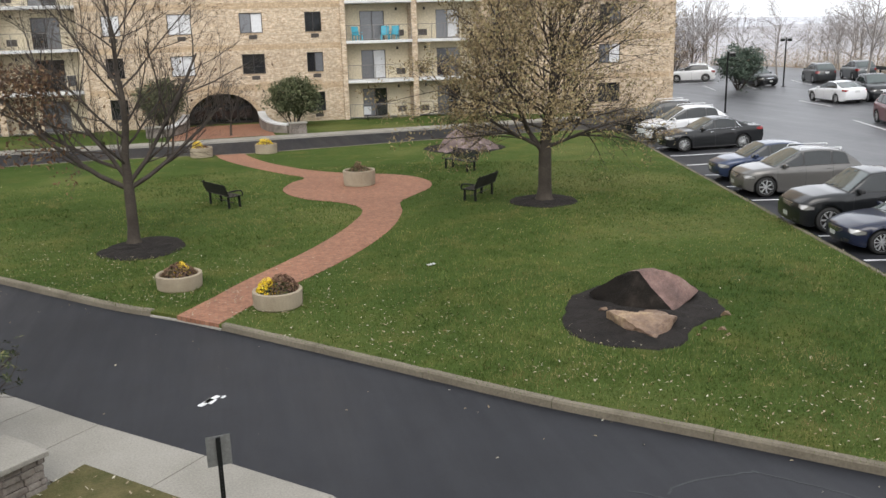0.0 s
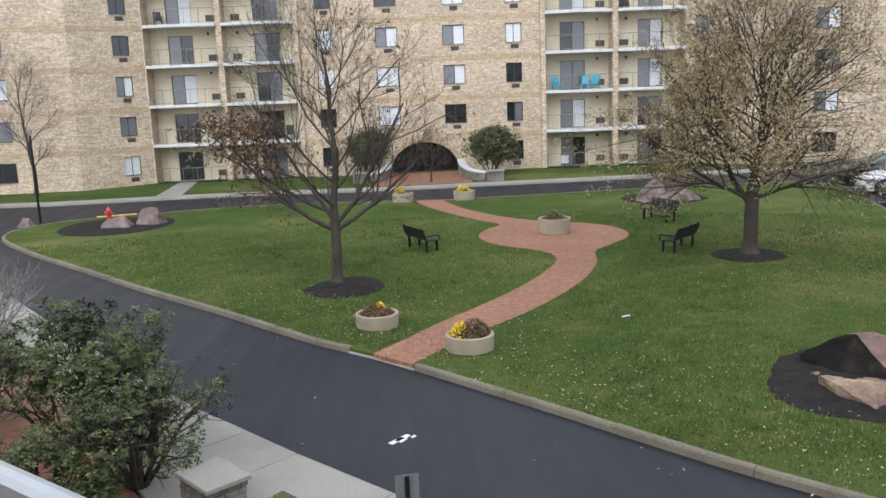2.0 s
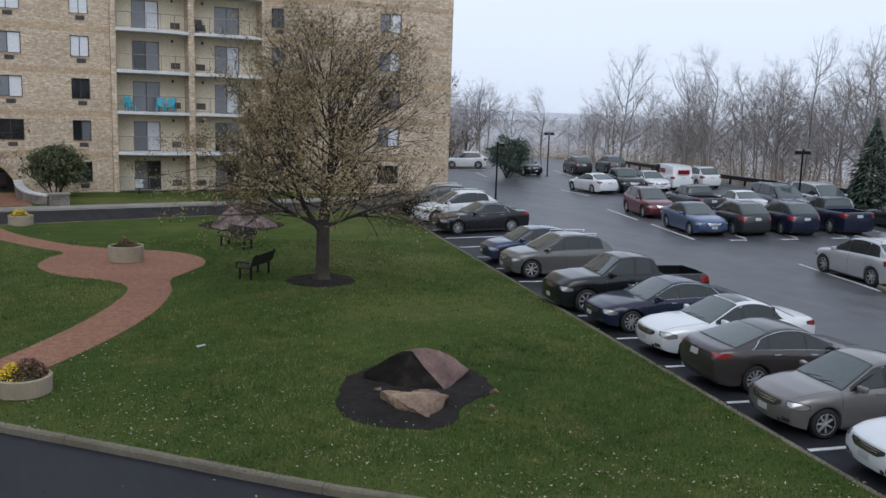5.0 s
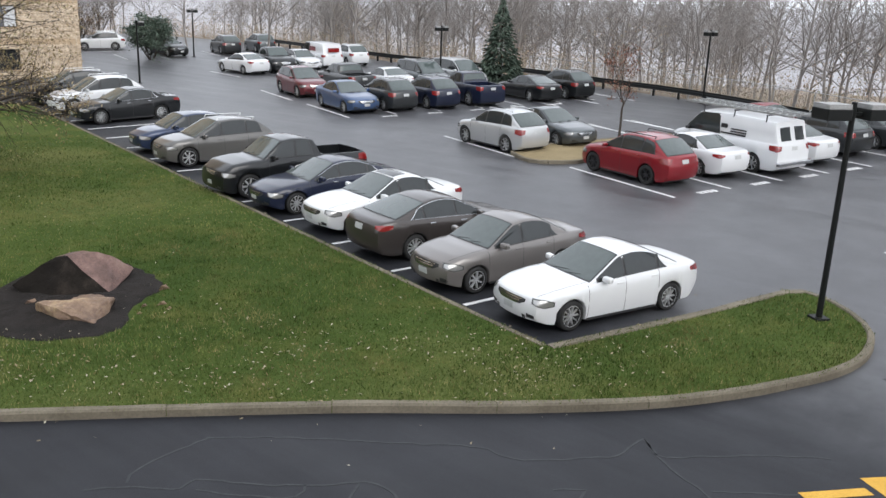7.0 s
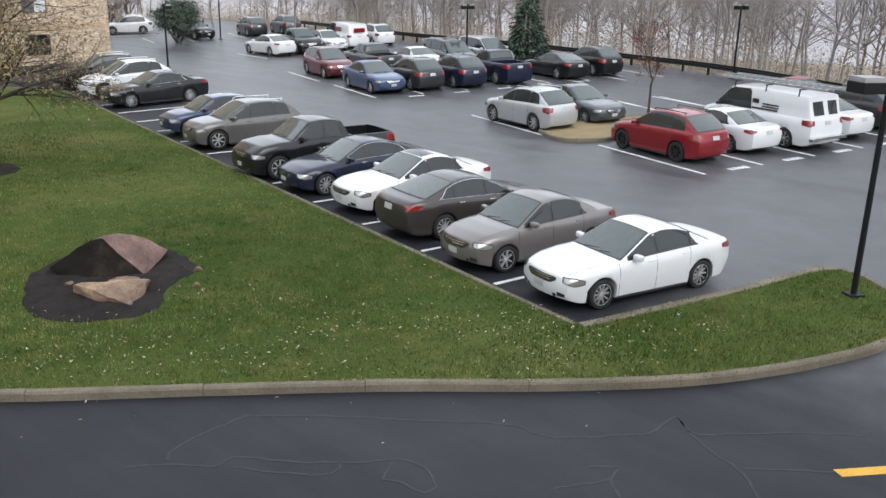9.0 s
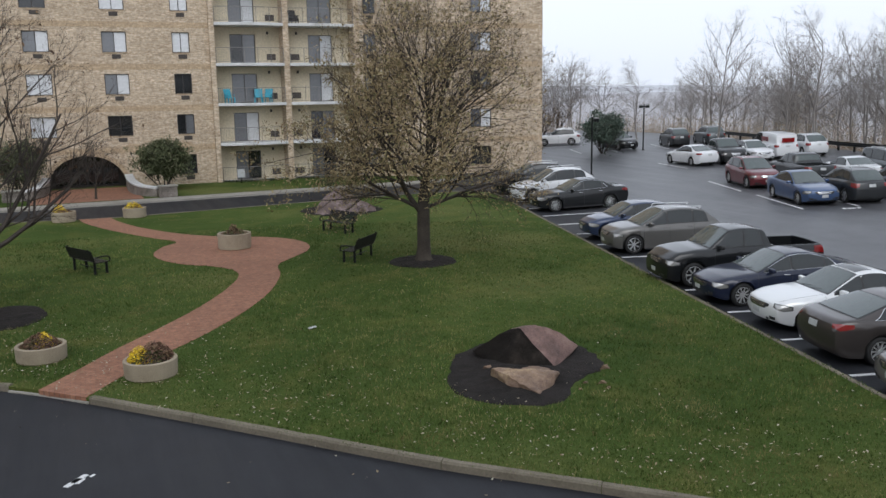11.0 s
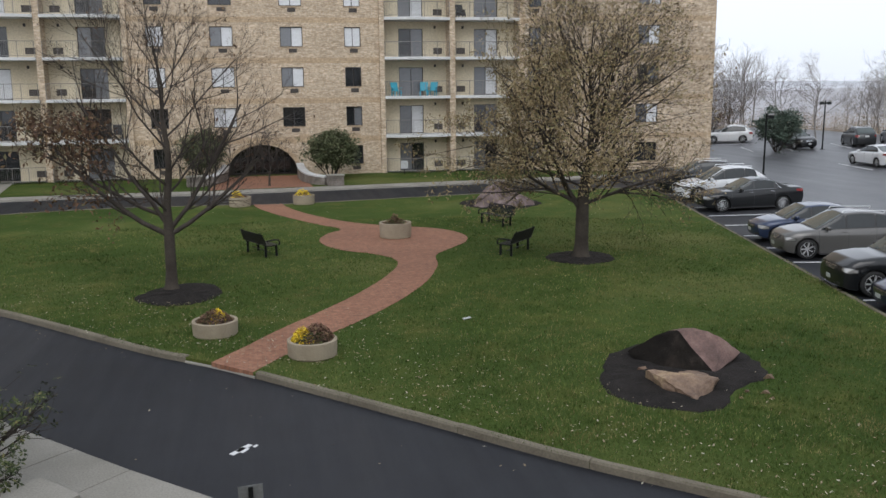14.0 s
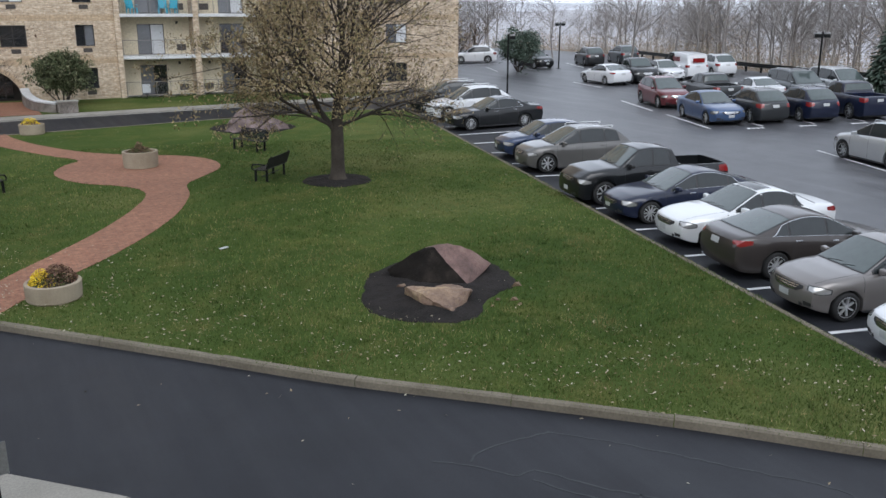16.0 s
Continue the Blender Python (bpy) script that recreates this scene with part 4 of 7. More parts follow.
        for f in (0.04, 0.5, 0.95):
            pts.append((w * 0.905 + (ye - w * 0.905) * f + 0.014 * k * math.sin(math.pi * f), d + (e - d) * f))
        pts += [(ye - 0.03, e + 0.4 * (t - e)), (ye * 0.86, e + 0.68 * (t - e))]
        return pts + [(ye * f, t - (t - e) * 0.32 * (f / 0.86) ** 2) for f in (0.7, 0.5, 0.25, 0.0)]

    def at(self, x, j, sg=1, lift=0.0):
        p = self._at(x, j, sg)
        if lift:
            j0, j1 = max(0.0, j - 0.15), min(15.0, j + 0.15)
            n = (self._at(x + 0.02, j, sg) - self._at(x - 0.02, j, sg)).cross(self._at(x, j1, sg) - self._at(x, j0, sg)).normalized()
            if n.dot(Vector((0.3 * p.x, p.y, p.z - 0.6))) < 0:
                n = -n
            p = p + n * lift
        return p

    def _at(self, x, j, sg):
        pts = self.section(x)
        i = max(0, min(14, int(j)))
        f = j - i
        y, z = (pts[i][q] + (pts[i + 1][q] - pts[i][q]) * f for q in (0, 1))
        return self.bend(x, sg * y, z)


def skin_sheet(name, grid, mat, thick=0.004, smooth=True):
    """A thin curved sheet over a grid of points."""
    bm = bmesh.new()
    rows = [[bm.verts.new(q) for q in row] for row in grid]
    for a, b in zip(rows, rows[1:]):
        for i in range(len(a) - 1):
            bm.faces.new((a[i], a[i + 1], b[i + 1], b[i]))
    bmesh.ops.remove_doubles(bm, verts=bm.verts, dist=0.0003)
    bmesh.ops.recalc_face_normals(bm, faces=bm.faces)
    bmesh.ops.solidify(bm, geom=bm.faces[:], thickness=thick)
    bmesh.ops.recalc_face_normals(bm, faces=bm.faces)
    me = bpy.data.meshes.new(name)
    bm.to_mesh(me), bm.free()
    me.materials.append(mat)
    if smooth:
        me.polygons.foreach_set("use_smooth", [True] * len(me.polygons))
        me.set_sharp_from_angle(angle=radians(40))
    return me


def car_meshes(kind):
    """Body, panes, seals and fittings of one kind of car."""
    if kind in CAR_MESHES:
        return CAR_MESHES[kind]
    k = CarSkin(kind)
    s = k.s
    xa, xb, xc, xd = s["cab"]
    arch = k.R + 0.05
    xs = {round(k.x0 + (k.x1 - k.x0) * q / 60, 3) for q in range(61)} | {round(c * k.wb / 2 - arch * math.cos(math.pi * q / 14), 3) for c in (-1, 1) for q in range(15)}
    xs |= {round(c * k.wb / 2 + g * (arch + 0.004), 3) for c in (-1, 1) for g in (-1, 1)} | {xa, xb, xc, xd}
    if "bed" in s:
        xs |= {s["bed"][0], s["bed"][0] - 0.003, s["bed"][1], s["bed"][1] + 0.003}
    bm = bmesh.new()
    rows = []
    for x in sorted(xs):
        pts = k.section(x)
        rows.append([[bm.verts.new(k.bend(x, sg * y, z)) for y, z in pts] for sg in (1, -1)])
    for a, b in zip(rows, rows[1:]):
        for side in (0, 1):
            for i in range(15):
                bm.faces.new((a[side][i], b[side][i], b[side][i + 1], a[side][i + 1]))
    for x, r in ((k.x0, rows[0]), (k.x1, rows[-1])):
        pts = k.section(x)
        bars = []
        for (y, z), a, b in zip(pts[:15], r[0][:15], r[1][:15]):
            bars.append([a] + [bm.verts.new(k.bend(x, y * (1 - q / 5), z)) for q in range(1, 10)] + [b])
        for lo_, hi_ in zip(bars, bars[1:]):
            for q in range(10):
                bm.faces.new((lo_[q], lo_[q + 1], hi_[q + 1], hi_[q]))
        for q in range(10):
            bm.faces.new((bars[-1][q], bars[-1][q + 1], r[0][15]))
    bmesh.ops.remove_doubles(bm, verts=bm.verts, dist=0.0005)
    bmesh.ops.recalc_face_normals(bm, faces=bm.faces)
    tree = BVHTree.FromBMesh(bm)
    body = bpy.data.meshes.new("body")
    bm.to_mesh(body), bm.free()
    body.polygons.foreach_set("use_smooth", [True] * len(body.polygons))
    body.set_sharp_from_angle(angle=radians(42))

    fixed = []

    def screen(name, x_low, x_high, seal):
        def grid(a, b, edge, lift):
            js = [edge + (15 - edge) * q / 6 for q in range(7)]
            return [[k.at(a + (b - a) * q / 8, j, 1, lift) for j in js] + [k.at(a + (b - a) * q / 8, j, -1, lift) for j in js[-2::-1]] for q in range(9)]
        fixed.append(("window_seal", skin_sheet("window_seal", grid(x_low, x_high, 10.25, 0.004), M_TRIM)))
        fixed.append((name, skin_sheet(name, grid(x_low + seal, x_high - seal, 10.62, 0.009), M_CARGLASS)))

    g = 0.035
    screen("windscreen", xa + 0.01, xb - 0.02, -g)
    if kind != "van":
        screen("rear_window", xd + 0.02, xc + 0.03, g)
    # side glass: each span runs from a rear x to a front x at the belt, with its own lean at the rear edge
    lean = 0.30 if kind in ("sedan", "fast_sedan", "compact") else 0.12
    rear_end = {"sedan": xc - 0.34, "fast_sedan": xc - 0.50, "compact": xc - 0.28, "suv": xc - 0.18, "hatch": xc - 0.12, "minivan": xc + 0.12, "pickup": xc + 0.10, "van": xb - 1.05}[kind]
    front_end = xa - 0.20
    posts = {"van": (), "pickup": (-0.02,), "minivan": (0.30, -1.0), "suv": (0.02, -0.98), "hatch": (0.0,)}.get(kind, (-0.08, xc - 0.10))

    def side_grid(a, b, lean_a, lift, j0, j1, sg, n=8):
        out = []
        for q in range(n + 1):
            row = []
            for h in range(5):
                f = h / 4
                row.append(k.at(a + lean_a * f + (b - a - lean_a * f) * q / n, j0 + (j1 - j0) * f, sg, lift))
            out.append(row)
        return out

    spans, edge = [], front_end
    for p in posts:
        spans.append((p + 0.035, edge, 0.0))
        edge = p - 0.035
    spans.append((rear_end, edge, lean))
    for sg in (1, -1):
        fixed.append(("window_surround", skin_sheet("window_surround", side_grid(rear_end - 0.04, front_end + 0.05, lean, 0.003, 6.75, 9.55, sg, 22), M_TRIM)))
        for a, b, ln in spans:
            fixed.append(("side_window", skin_sheet("side_window", side_grid(a, b, ln, 0.008, 7.1, 9.3, sg), M_SIDEGLASS)))
        seams = (0.96, -0.06, -1.02) if kind != "van" else (1.45, 0.35)
        for hx in seams:
            if kind == "pickup" and hx < -1:
                hx = -0.97
            top = 6.6
            low_j = 1.3 if abs(abs(hx) - k.wb / 2) > arch else 3.2
            grid = [[k.at(hx + dx, low_j + (top - low_j) * q / 8, sg, 0.0025) for q in range(9)] for dx in (-0.005, 0.005)]
            fixed.append(("door_seam", skin_sheet("door_seam", grid, M_TRIM, 0.002)))
        grid = [[k.at(xa + 0.06 + (k.x1 - 0.16 - xa) * q / 8, j, sg, 0.0025) for j in (10.75, 10.84)] for q in range(9)]
        fixed.append(("bonnet_seam", skin_sheet("bonnet_seam", grid, M_TRIM, 0.002)))

    def fitted(name, angle, spans_, mat, proud=0.008):
        """A thin pane or moulding that lies on the body's skin; each span is a place across and its low and high edge."""
        d = Vector((math.cos(angle), math.sin(angle), 0))
        across = Vector((-d.y, d.x, 0))
        grid = []
        for (s0, a0, b0), (s1, a1, b1) in zip(spans_, spans_[1:]):
            for q in range(8):
                t = q / 7
                col = []
                for j in range(7):
                    lo_, hi_ = a0 + (a1 - a0) * t, b0 + (b1 - b0) * t
                    hit = tree.ray_cast(across * (s0 + (s1 - s0) * t) + Vector((0, 0, lo_ + (hi_ - lo_) * j / 6)) - d * 6, d)[0]
                    if hit is not None:
                        col.append(hit - d * proud)
                if len(col) == 7:
                    grid.append(col)
        return (name, skin_sheet(name, grid, mat, 0.005)) if len(grid) > 1 else None

    W, x1, x0 = k.W, k.tip, k.tail
    zf, zt = eased(s["deck"], k.x1 - 0.12), eased(s["deck"], k.x0 + 0.14)
    low_car = kind in ("sedan", "fast_sedan", "compact", "hatch")
    found = []
    for sg in (1, -1):
        # lamps that wrap round the corner, seen along the diagonal
        a = math.pi + sg * radians(40)
        c = Vector((x1 - 0.24, sg * (W - 0.14), 0)).dot(Vector((-math.sin(a), math.cos(a), 0)))
        q = 1 if sg > 0 else -1
        top = zf - 0.03 if low_car else zf - 0.06
        found.append(fitted("headlight_surround", a, [(c - 0.25 * q, top - 0.135, top - 0.04), (c - 0.06 * q, top - 0.165, top + 0.01), (c + 0.20 * q, top - 0.085, top + 0.02)][::q], M_TRIM, 0.005))
        found.append(fitted("headlight", a, [(c - 0.23 * q, top - 0.12, top - 0.055), (c - 0.06 * q, top - 0.148, top - 0.008), (c + 0.17 * q, top - 0.075, top + 0.005)][::q], M_HEADLIGHT, 0.010))
        a = -sg * radians(42)
        c = Vector((x0 + 0.16, sg * (W - 0.11), 0)).dot(Vector((-math.sin(a), math.cos(a), 0)))
        q = -1 if sg > 0 else 1
        hi_ = zt - 0.04
        lo_ = hi_ - (0.15 if low_car else 0.24)
        found.append(fitted("tail_light", a, [(c - 0.24 * q, lo_ + 0.05, hi_ - 0.01), (c, lo_, hi_), (c + 0.20 * q, lo_ + 0.06, hi_ - 0.02)][::q], M_TAIL, 0.010))
        found.append(fitted("fog_recess", math.pi, [(sg * 0.60 - 0.09, 0.33, 0.40), (sg * 0.60 + 0.09, 0.33, 0.42)], M_TRIM))
    found.append(fitted("lower_intake", math.pi, [(-0.48, 0.31, 0.36), (-0.36, 0.27, 0.39), (0.36, 0.27, 0.39), (0.48, 0.31, 0.36)], M_TRIM))
    found.append(fitted("rear_valance", 0.0, [(-0.62, 0.26, 0.34), (0.62, 0.26, 0.34)], M_TRIM))
    found.append(fitted("front_plate", math.pi, [(-0.15, 0.42, 0.55), (0.15, 0.42, 0.55)], M_PLATE, 0.016))
    found.append(fitted("rear_plate", 0.0, [(-0.16, zt - 0.24, zt - 0.10), (0.16, zt - 0.24, zt - 0.10)], M_PLATE, 0.016))
    grille = fitted("grille", math.pi, [(-0.46, zf - 0.115, zf - 0.055), (-0.32, zf - 0.185, zf - 0.045), (0.32, zf - 0.185, zf - 0.045), (0.46, zf - 0.115, zf - 0.055)], M_TRIM)
    bars = [fitted("grille_bar", math.pi, [(-0.28 - 0.04 * q, zf - 0.175 + 0.045 * q, zf - 0.150 + 0.045 * q), (0.28 + 0.04 * q, zf - 0.175 + 0.045 * q, zf - 0.150 + 0.045 * q)], M_CHROME, 0.018) for q in (0, 1, 2)]
    chrome = []
    for sg in (1, -1):
        for j0, j1 in ((6.62, 6.86), (9.42, 9.62)):
            a = rear_end + (lean if j0 > 8 else 0) - 0.03
            grid = [[k.at(a + (front_end + (0.03 if j0 < 8 else -0.12) - a) * q / 18, j, sg, 0.010) for j in (j0, (j0 + j1) / 2, j1)] for q in range(19)]
            chrome.append(("window_trim", skin_sheet("window_trim", grid, M_CHROME)))
        grid = [[k.at(rear_end - 0.045 + lean * f + dx, 6.75 + 2.8 * f, sg, 0.010) for dx in (-0.014, 0.014)] for f in (0, 0.25, 0.5, 0.75, 1.0)]
        chrome.append(("window_trim", skin_sheet("window_trim", grid, M_CHROME)))
    CAR_MESHES[kind] = k, body, fixed + [f for f in found if f], grille, [b for b in bars if b], chrome
    return CAR_MESHES[kind]


def shared(me, mat):
    c = me.copy()
    c.materials.clear()
    c.materials.append(mat)
    return c


BODIES = {}


def car(kind, x, y, yaw, paint_mat, label, rims="ten", dark_rims=False, chrome=False, size=1.0, category="car", name="car"):
    k, body, fixed, grille, bars, trim = car_meshes(kind)
    s = k.s
    W, wb, R, H, belt = k.W, k.wb, k.R, k.H, k.belt
    home = new(name)
    slope = math.degrees(math.atan(0.03)) if x > 21 else 0.0
    home.matrix_basis = Matrix.Translation((x, y, lot_z(x, y) + RZ)) @ Matrix.Rotation(-radians(slope), 4, "Y") @ pose(0, 0, 0, 0, 0, yaw) @ Matrix.Scale(size, 4)
    tagged(home, label, category, "cars in the car park")
    key = (kind, paint_mat.name)
    if key not in BODIES:
        BODIES[key] = shared(body, paint_mat)
    part("body", BODIES[key], None, home)
    for pname, me in fixed + (trim if chrome else []):
        part(pname, me, None, home)
    if grille:
        gr = part("grille", grille[1], None, home)
        for _, me in bars:
            part("grille_bar", me, None, gr)
    part("underbody", boxed(k.x0 + 0.2, k.x1 - 0.2, -W + 0.28, W - 0.28, 0.17, 0.62), M_TRIM, home)
    q = R / 0.33
    for cx in (-wb / 2, wb / 2):
        for sg in (1, -1):
            w = part("wheel", TYRE, None, home)
            w.matrix_basis = Matrix.Translation((cx, sg * (W - 0.115), R)) @ Matrix.Rotation(-sg * math.pi / 2, 4, "X") @ Matrix.Diagonal((q, q, 1, 1))
            part("rim", RIMS[(rims, (M_RIMDARK if dark_rims else M_RIM).name)], None, w)
            part("wheel_arch", boxed(cx - R - 0.04, cx + R + 0.04, min(sg * (W - 0.36), sg * (W - 0.25)), max(sg * (W - 0.36), sg * (W - 0.25)), 0.2, 2 * R + 0.05), M_TRIM, home)
    for sg in (1, -1):
        mirror = part("mirror", boxed(-0.07, 0.07, -0.11, 0.11, -0.065, 0.065, 0.04), paint_mat if kind not in ("van", "pickup") else M_TRIM, home)
        mx = s["cab"][0] - 0.32
        p = k.at(mx, 6.6, sg)
        mirror.matrix_basis = pose(mx, p.y + sg * 0.12, p.z + 0.07, 0, 0, sg * 8)
        for hx in ((0.10, -0.88) if kind != "van" else (0.6,)):
            p = k.at(hx, 4.7, sg)
            part("door_handle", boxed(hx - 0.09, hx + 0.09, p.y - 0.02, p.y + 0.02, p.z - 0.014, p.z + 0.014, 0.008), M_CHROME if chrome else paint_mat, home)
        part("sill_trim", boxed(-wb / 2 + R + 0.08, wb / 2 - R - 0.08, sg * W * 0.93 - 0.04, sg * W * 0.93 + 0.04, 0.16, 0.215, 0.01), M_TRIM, home)
    wiper = bmesh.new()
    for q in (-0.45, 0.15):
        a, b = k.at(s["cab"][0] - 0.03, 15 - abs(q) * 4, 1 if q > 0 else -1, 0.016), k.at(s["cab"][0] - 0.10, 15 - abs(q + 0.5) * 3, 1 if q + 0.5 > 0 else -1, 0.016)
        tube(wiper, a, b, 0.007, 0.005, 5)
    part("wiper", wiper, M_TRIM, home)
    if kind == "pickup":
        part("truck_bed", boxed(s["bed"][0] + 0.02, s["bed"][1] - 0.02, -W * 0.78, W * 0.78, 0.72, 0.735), M_TRIM, home)
    if kind in ("suv", "minivan"):
        for sg in (1, -1):
            rail = bmesh.new()
            p = k.at(-0.6, 11, sg)
            tube(rail, (0.05, p.y, p.z + 0.05), (-1.4, p.y, p.z + 0.05), 0.016, 0.016, 6)
            for q in (0.05, -1.4):
                tube(rail, (q, p.y, p.z + 0.05), (q + 0.05, p.y, p.z - 0.03), 0.016, 0.018, 6)
            part("roof_rail", rail, M_TRIM if dark_rims else M_RIM, home)
    return home


WHITE, SILVER, GREY = paint("white", (0.62, 0.63, 0.64), 0.0), paint("silver", (0.46, 0.47, 0.475), 0.4), paint("taupe_grey", (0.17, 0.158, 0.15), 0.4)
BLACK, NAVY, BROWN = paint("black", (0.009, 0.010, 0.011), 0.0), paint("navy", (0.010, 0.014, 0.032), 0.0), paint("dark_brown", (0.055, 0.048, 0.045), 0.4)
PEWTER, BLUE, RED = paint("pewter", (0.12, 0.116, 0.11), 0.4), paint("blue", (0.05, 0.085, 0.17), 0.3), paint("red", (0.21, 0.012, 0.018), 0.3)
GUNMETAL, MAROON, CHARCOAL = paint("gunmetal", (0.09, 0.10, 0.105), 0.5), paint("maroon", (0.12, 0.025, 0.03), 0.3), paint("charcoal", (0.026, 0.028, 0.030), 0.1)

ROW, BAY = Vector((0.24, 0.971)), Vector((0.971, -0.24))
ROW_START = Vector((13.87, 10.25))


def row_spot(along, out):
    p = ROW_START + ROW * along + BAY * out
    return p.x, p.y


IN, OUT = 166.1, -13.9
car("sedan", *row_spot(-1.58, 2.33), IN - 5.5, WHITE, "white sedan parked nose to the lawn", "ten", size=0.97)
car("compact", *row_spot(1.28, 2.05), IN, GREY, "taupe grey compact sedan parked nose to the lawn", "five")
car("fast_sedan", *row_spot(4.1, 2.45), OUT, BROWN, "dark brown sedan with chrome trim, backed in", "ten", chrome=True)
silver_sedan = car("sedan", *row_spot(6.80, 2.42), IN, paint("pale_silver", (0.66, 0.67, 0.67), 0.25), "silver sedan with a sunroof, parked nose in", "five")
car("fast_sedan", *row_spot(9.65, 2.15), IN, NAVY, "navy sedan with chrome trim, parked nose in", "ten", chrome=True)
car("pickup", *row_spot(12.25, 2.1), IN, BLACK, "black crew-cab pickup truck parked nose in", "five", dark_rims=False, category="pickup truck", name="pickup_truck")
car("suv", *row_spot(17.9, 2.05), IN, PEWTER, "pewter grey compact SUV parked nose in", "five", category="suv", name="suv")
car("hatch", *row_spot(20.9, 2.0), IN, paint("dark_blue", (0.028, 0.042, 0.085), 0.3), "dark blue hatchback between the bays", "five")
car("sedan", *row_spot(29.55, 2.42), IN + 3, BLACK, "glossy black sedan with bright wheels", "ten", chrome=True, size=1.06)
car("suv", *row_spot(33.35, 2.2), IN + 2, WHITE, "white SUV with dark windows at the row's end", "five", size=1.05, category="suv", name="suv")
car("suv", *row_spot(36.9, 1.9), IN, BLACK, "black SUV beside the far drive", "five", size=1.05, category="suv", name="suv")

AHEAD, BACK = 70.4, 250.4
car("suv", 29.16, 13.9, AHEAD + 2, RED, "bright red SUV parked beside the dry grass island", "five", dark_rims=True, category="suv", name="suv")
car("sedan", 31.86, 13.12, AHEAD, WHITE, "white sedan with its rear to the aisle", "five")
car("sedan", 36.9, 11.3, AHEAD, WHITE, "white sedan beside the work van", "five")
car("suv", 39.9, 10.6, AHEAD, CHARCOAL, "charcoal SUV facing away", "five", category="suv", name="suv")
car("sedan", 42.8, 9.6, AHEAD, CHARCOAL, "charcoal sedan facing away", "five")
car("suv", 30.54, 21.0, AHEAD + 5, SILVER, "silver SUV at the end of its row", "five", category="suv", name="suv")
car("sedan", 33.25, 20.1, BACK, GUNMETAL, "gunmetal sedan facing the aisle", "five")
car("sedan", 33.6, 33.35, BACK, BLUE, "blue sedan with a tall grille, facing the aisle", "five", size=1.04)
car("suv", 35.7, 32.4, AHEAD, CHARCOAL, "charcoal SUV facing away", "five", category="suv", name="suv")
car("suv", 38.0, 31.3, AHEAD, NAVY, "navy SUV facing away", "five", category="suv", name="suv")
car("pickup", 40.8, 30.7, AHEAD, NAVY, "navy pickup truck facing away", "five", category="pickup truck", name="pickup_truck")
car("fast_sedan", 44.7, 29.0, AHEAD, BLACK, "black sedan near the spruce", "ten")
car("suv", 47.3, 28.1, AHEAD, BLACK, "black SUV near the fence", "five", category="suv", name="suv")
car("suv", 36.0, 39.6, BACK, MAROON, "maroon SUV across the bay line", "five", category="suv", name="suv")
car("pickup", 39.0, 38.9, AHEAD, CHARCOAL, "charcoal pickup truck in the middle rows", "five", category="pickup truck", name="pickup_truck")
car("sedan", 41.6, 37.8, AHEAD, WHITE, "white sedan in the middle rows", "five")
car("minivan", 44.4, 37.0, BACK, GUNMETAL, "gunmetal minivan in the middle rows", "five", category="minivan", name="minivan")
car("minivan", 47.2, 36.2, BACK, SILVER, "silver minivan in the middle rows", "five", category="minivan", name="minivan")
car("fast_sedan", 41.4, 52.0, AHEAD + 14, WHITE, "white sedan across the aisle", "ten")
car("pickup", 43.9, 51.4, BACK, BLACK, "black pickup truck with a chrome front", "five", chrome=False, category="pickup truck", name="pickup_truck")
car("sedan", 46.5, 51.2, BACK, WHITE, "white sedan beside a delivery van", "five")
far_van = car("van", 49.2, 52.0, AHEAD, WHITE, "white delivery van with a red sign", "five", size=0.93, category="van", name="van")
car("suv", 51.9, 51.4, AHEAD, WHITE, "white SUV by the far bays", "five", category="suv", name="suv")
car("suv", 51.0, 66.5, AHEAD, CHARCOAL, "charcoal SUV by the far trees", "five", category="suv", name="suv")
car("suv", 54.6, 66.0, AHEAD, GUNMETAL, "gunmetal SUV by the far trees", "five", category="suv", name="suv")
car("suv", 45.3, 67.3, BACK + 20, BLACK, "black SUV alone in the far bays", "five", category="suv", name="suv")
car("suv", 44.3, 76.5, 150, WHITE, "white SUV beside the far building corner", "five", category="suv", name="suv")
car("sedan", 42.4, 14.2, AHEAD, RED, "red car behind the work van", "five")
work_van = car("van", 34.2, 12.2, AHEAD, WHITE, "white work van with roof racks and dark lettering", "five", category="van", name="van")
for z0, y0, w0, h0 in ((1.62, 0.35, 0.30, 0.16), (1.60, -0.35, 0.75, 0.05), (1.50, -0.35, 0.75, 0.05), (1.40, -0.10, 1.2, 0.06)):
    part("lettering_bar", boxed(y0 - w0 / 2 - 0.6, y0 + w0 / 2 - 0.6, 0.905, 0.925, z0 - 0.13, z0 + h0 - 0.13), M_TRIM, work_van)
for sg in (1, -1):
    k = CarSkin("van")
    grid = [[k.at(-2.785 + 0.02 * q, j, sg, 0.012) for j in (11.4, 12.0, 12.6, 13.4, 14.4)] for q in range(6)]
    part("rear_door_window", skin_sheet("rear_door_window", grid, M_SIDEGLASS), None, work_van)
part("rear_step", boxed(-3.06, -2.84, -0.95, 0.95, 0.42, 0.56, 0.03), M_CHROME, work_van)
for q in (0.9, -0.6, -2.1):
    bm = bmesh.new()
    tube(bm, (q, -0.85, 2.2), (q, 0.85, 2.2), 0.025, 0.025, 6)
    for sg in (1, -1):
        tube(bm, (q, sg * 0.80, 2.2), (q, sg * 0.84, 1.95), 0.025, 0.03, 6)
    part("roof_rack", bm, M_TRIM, work_van)


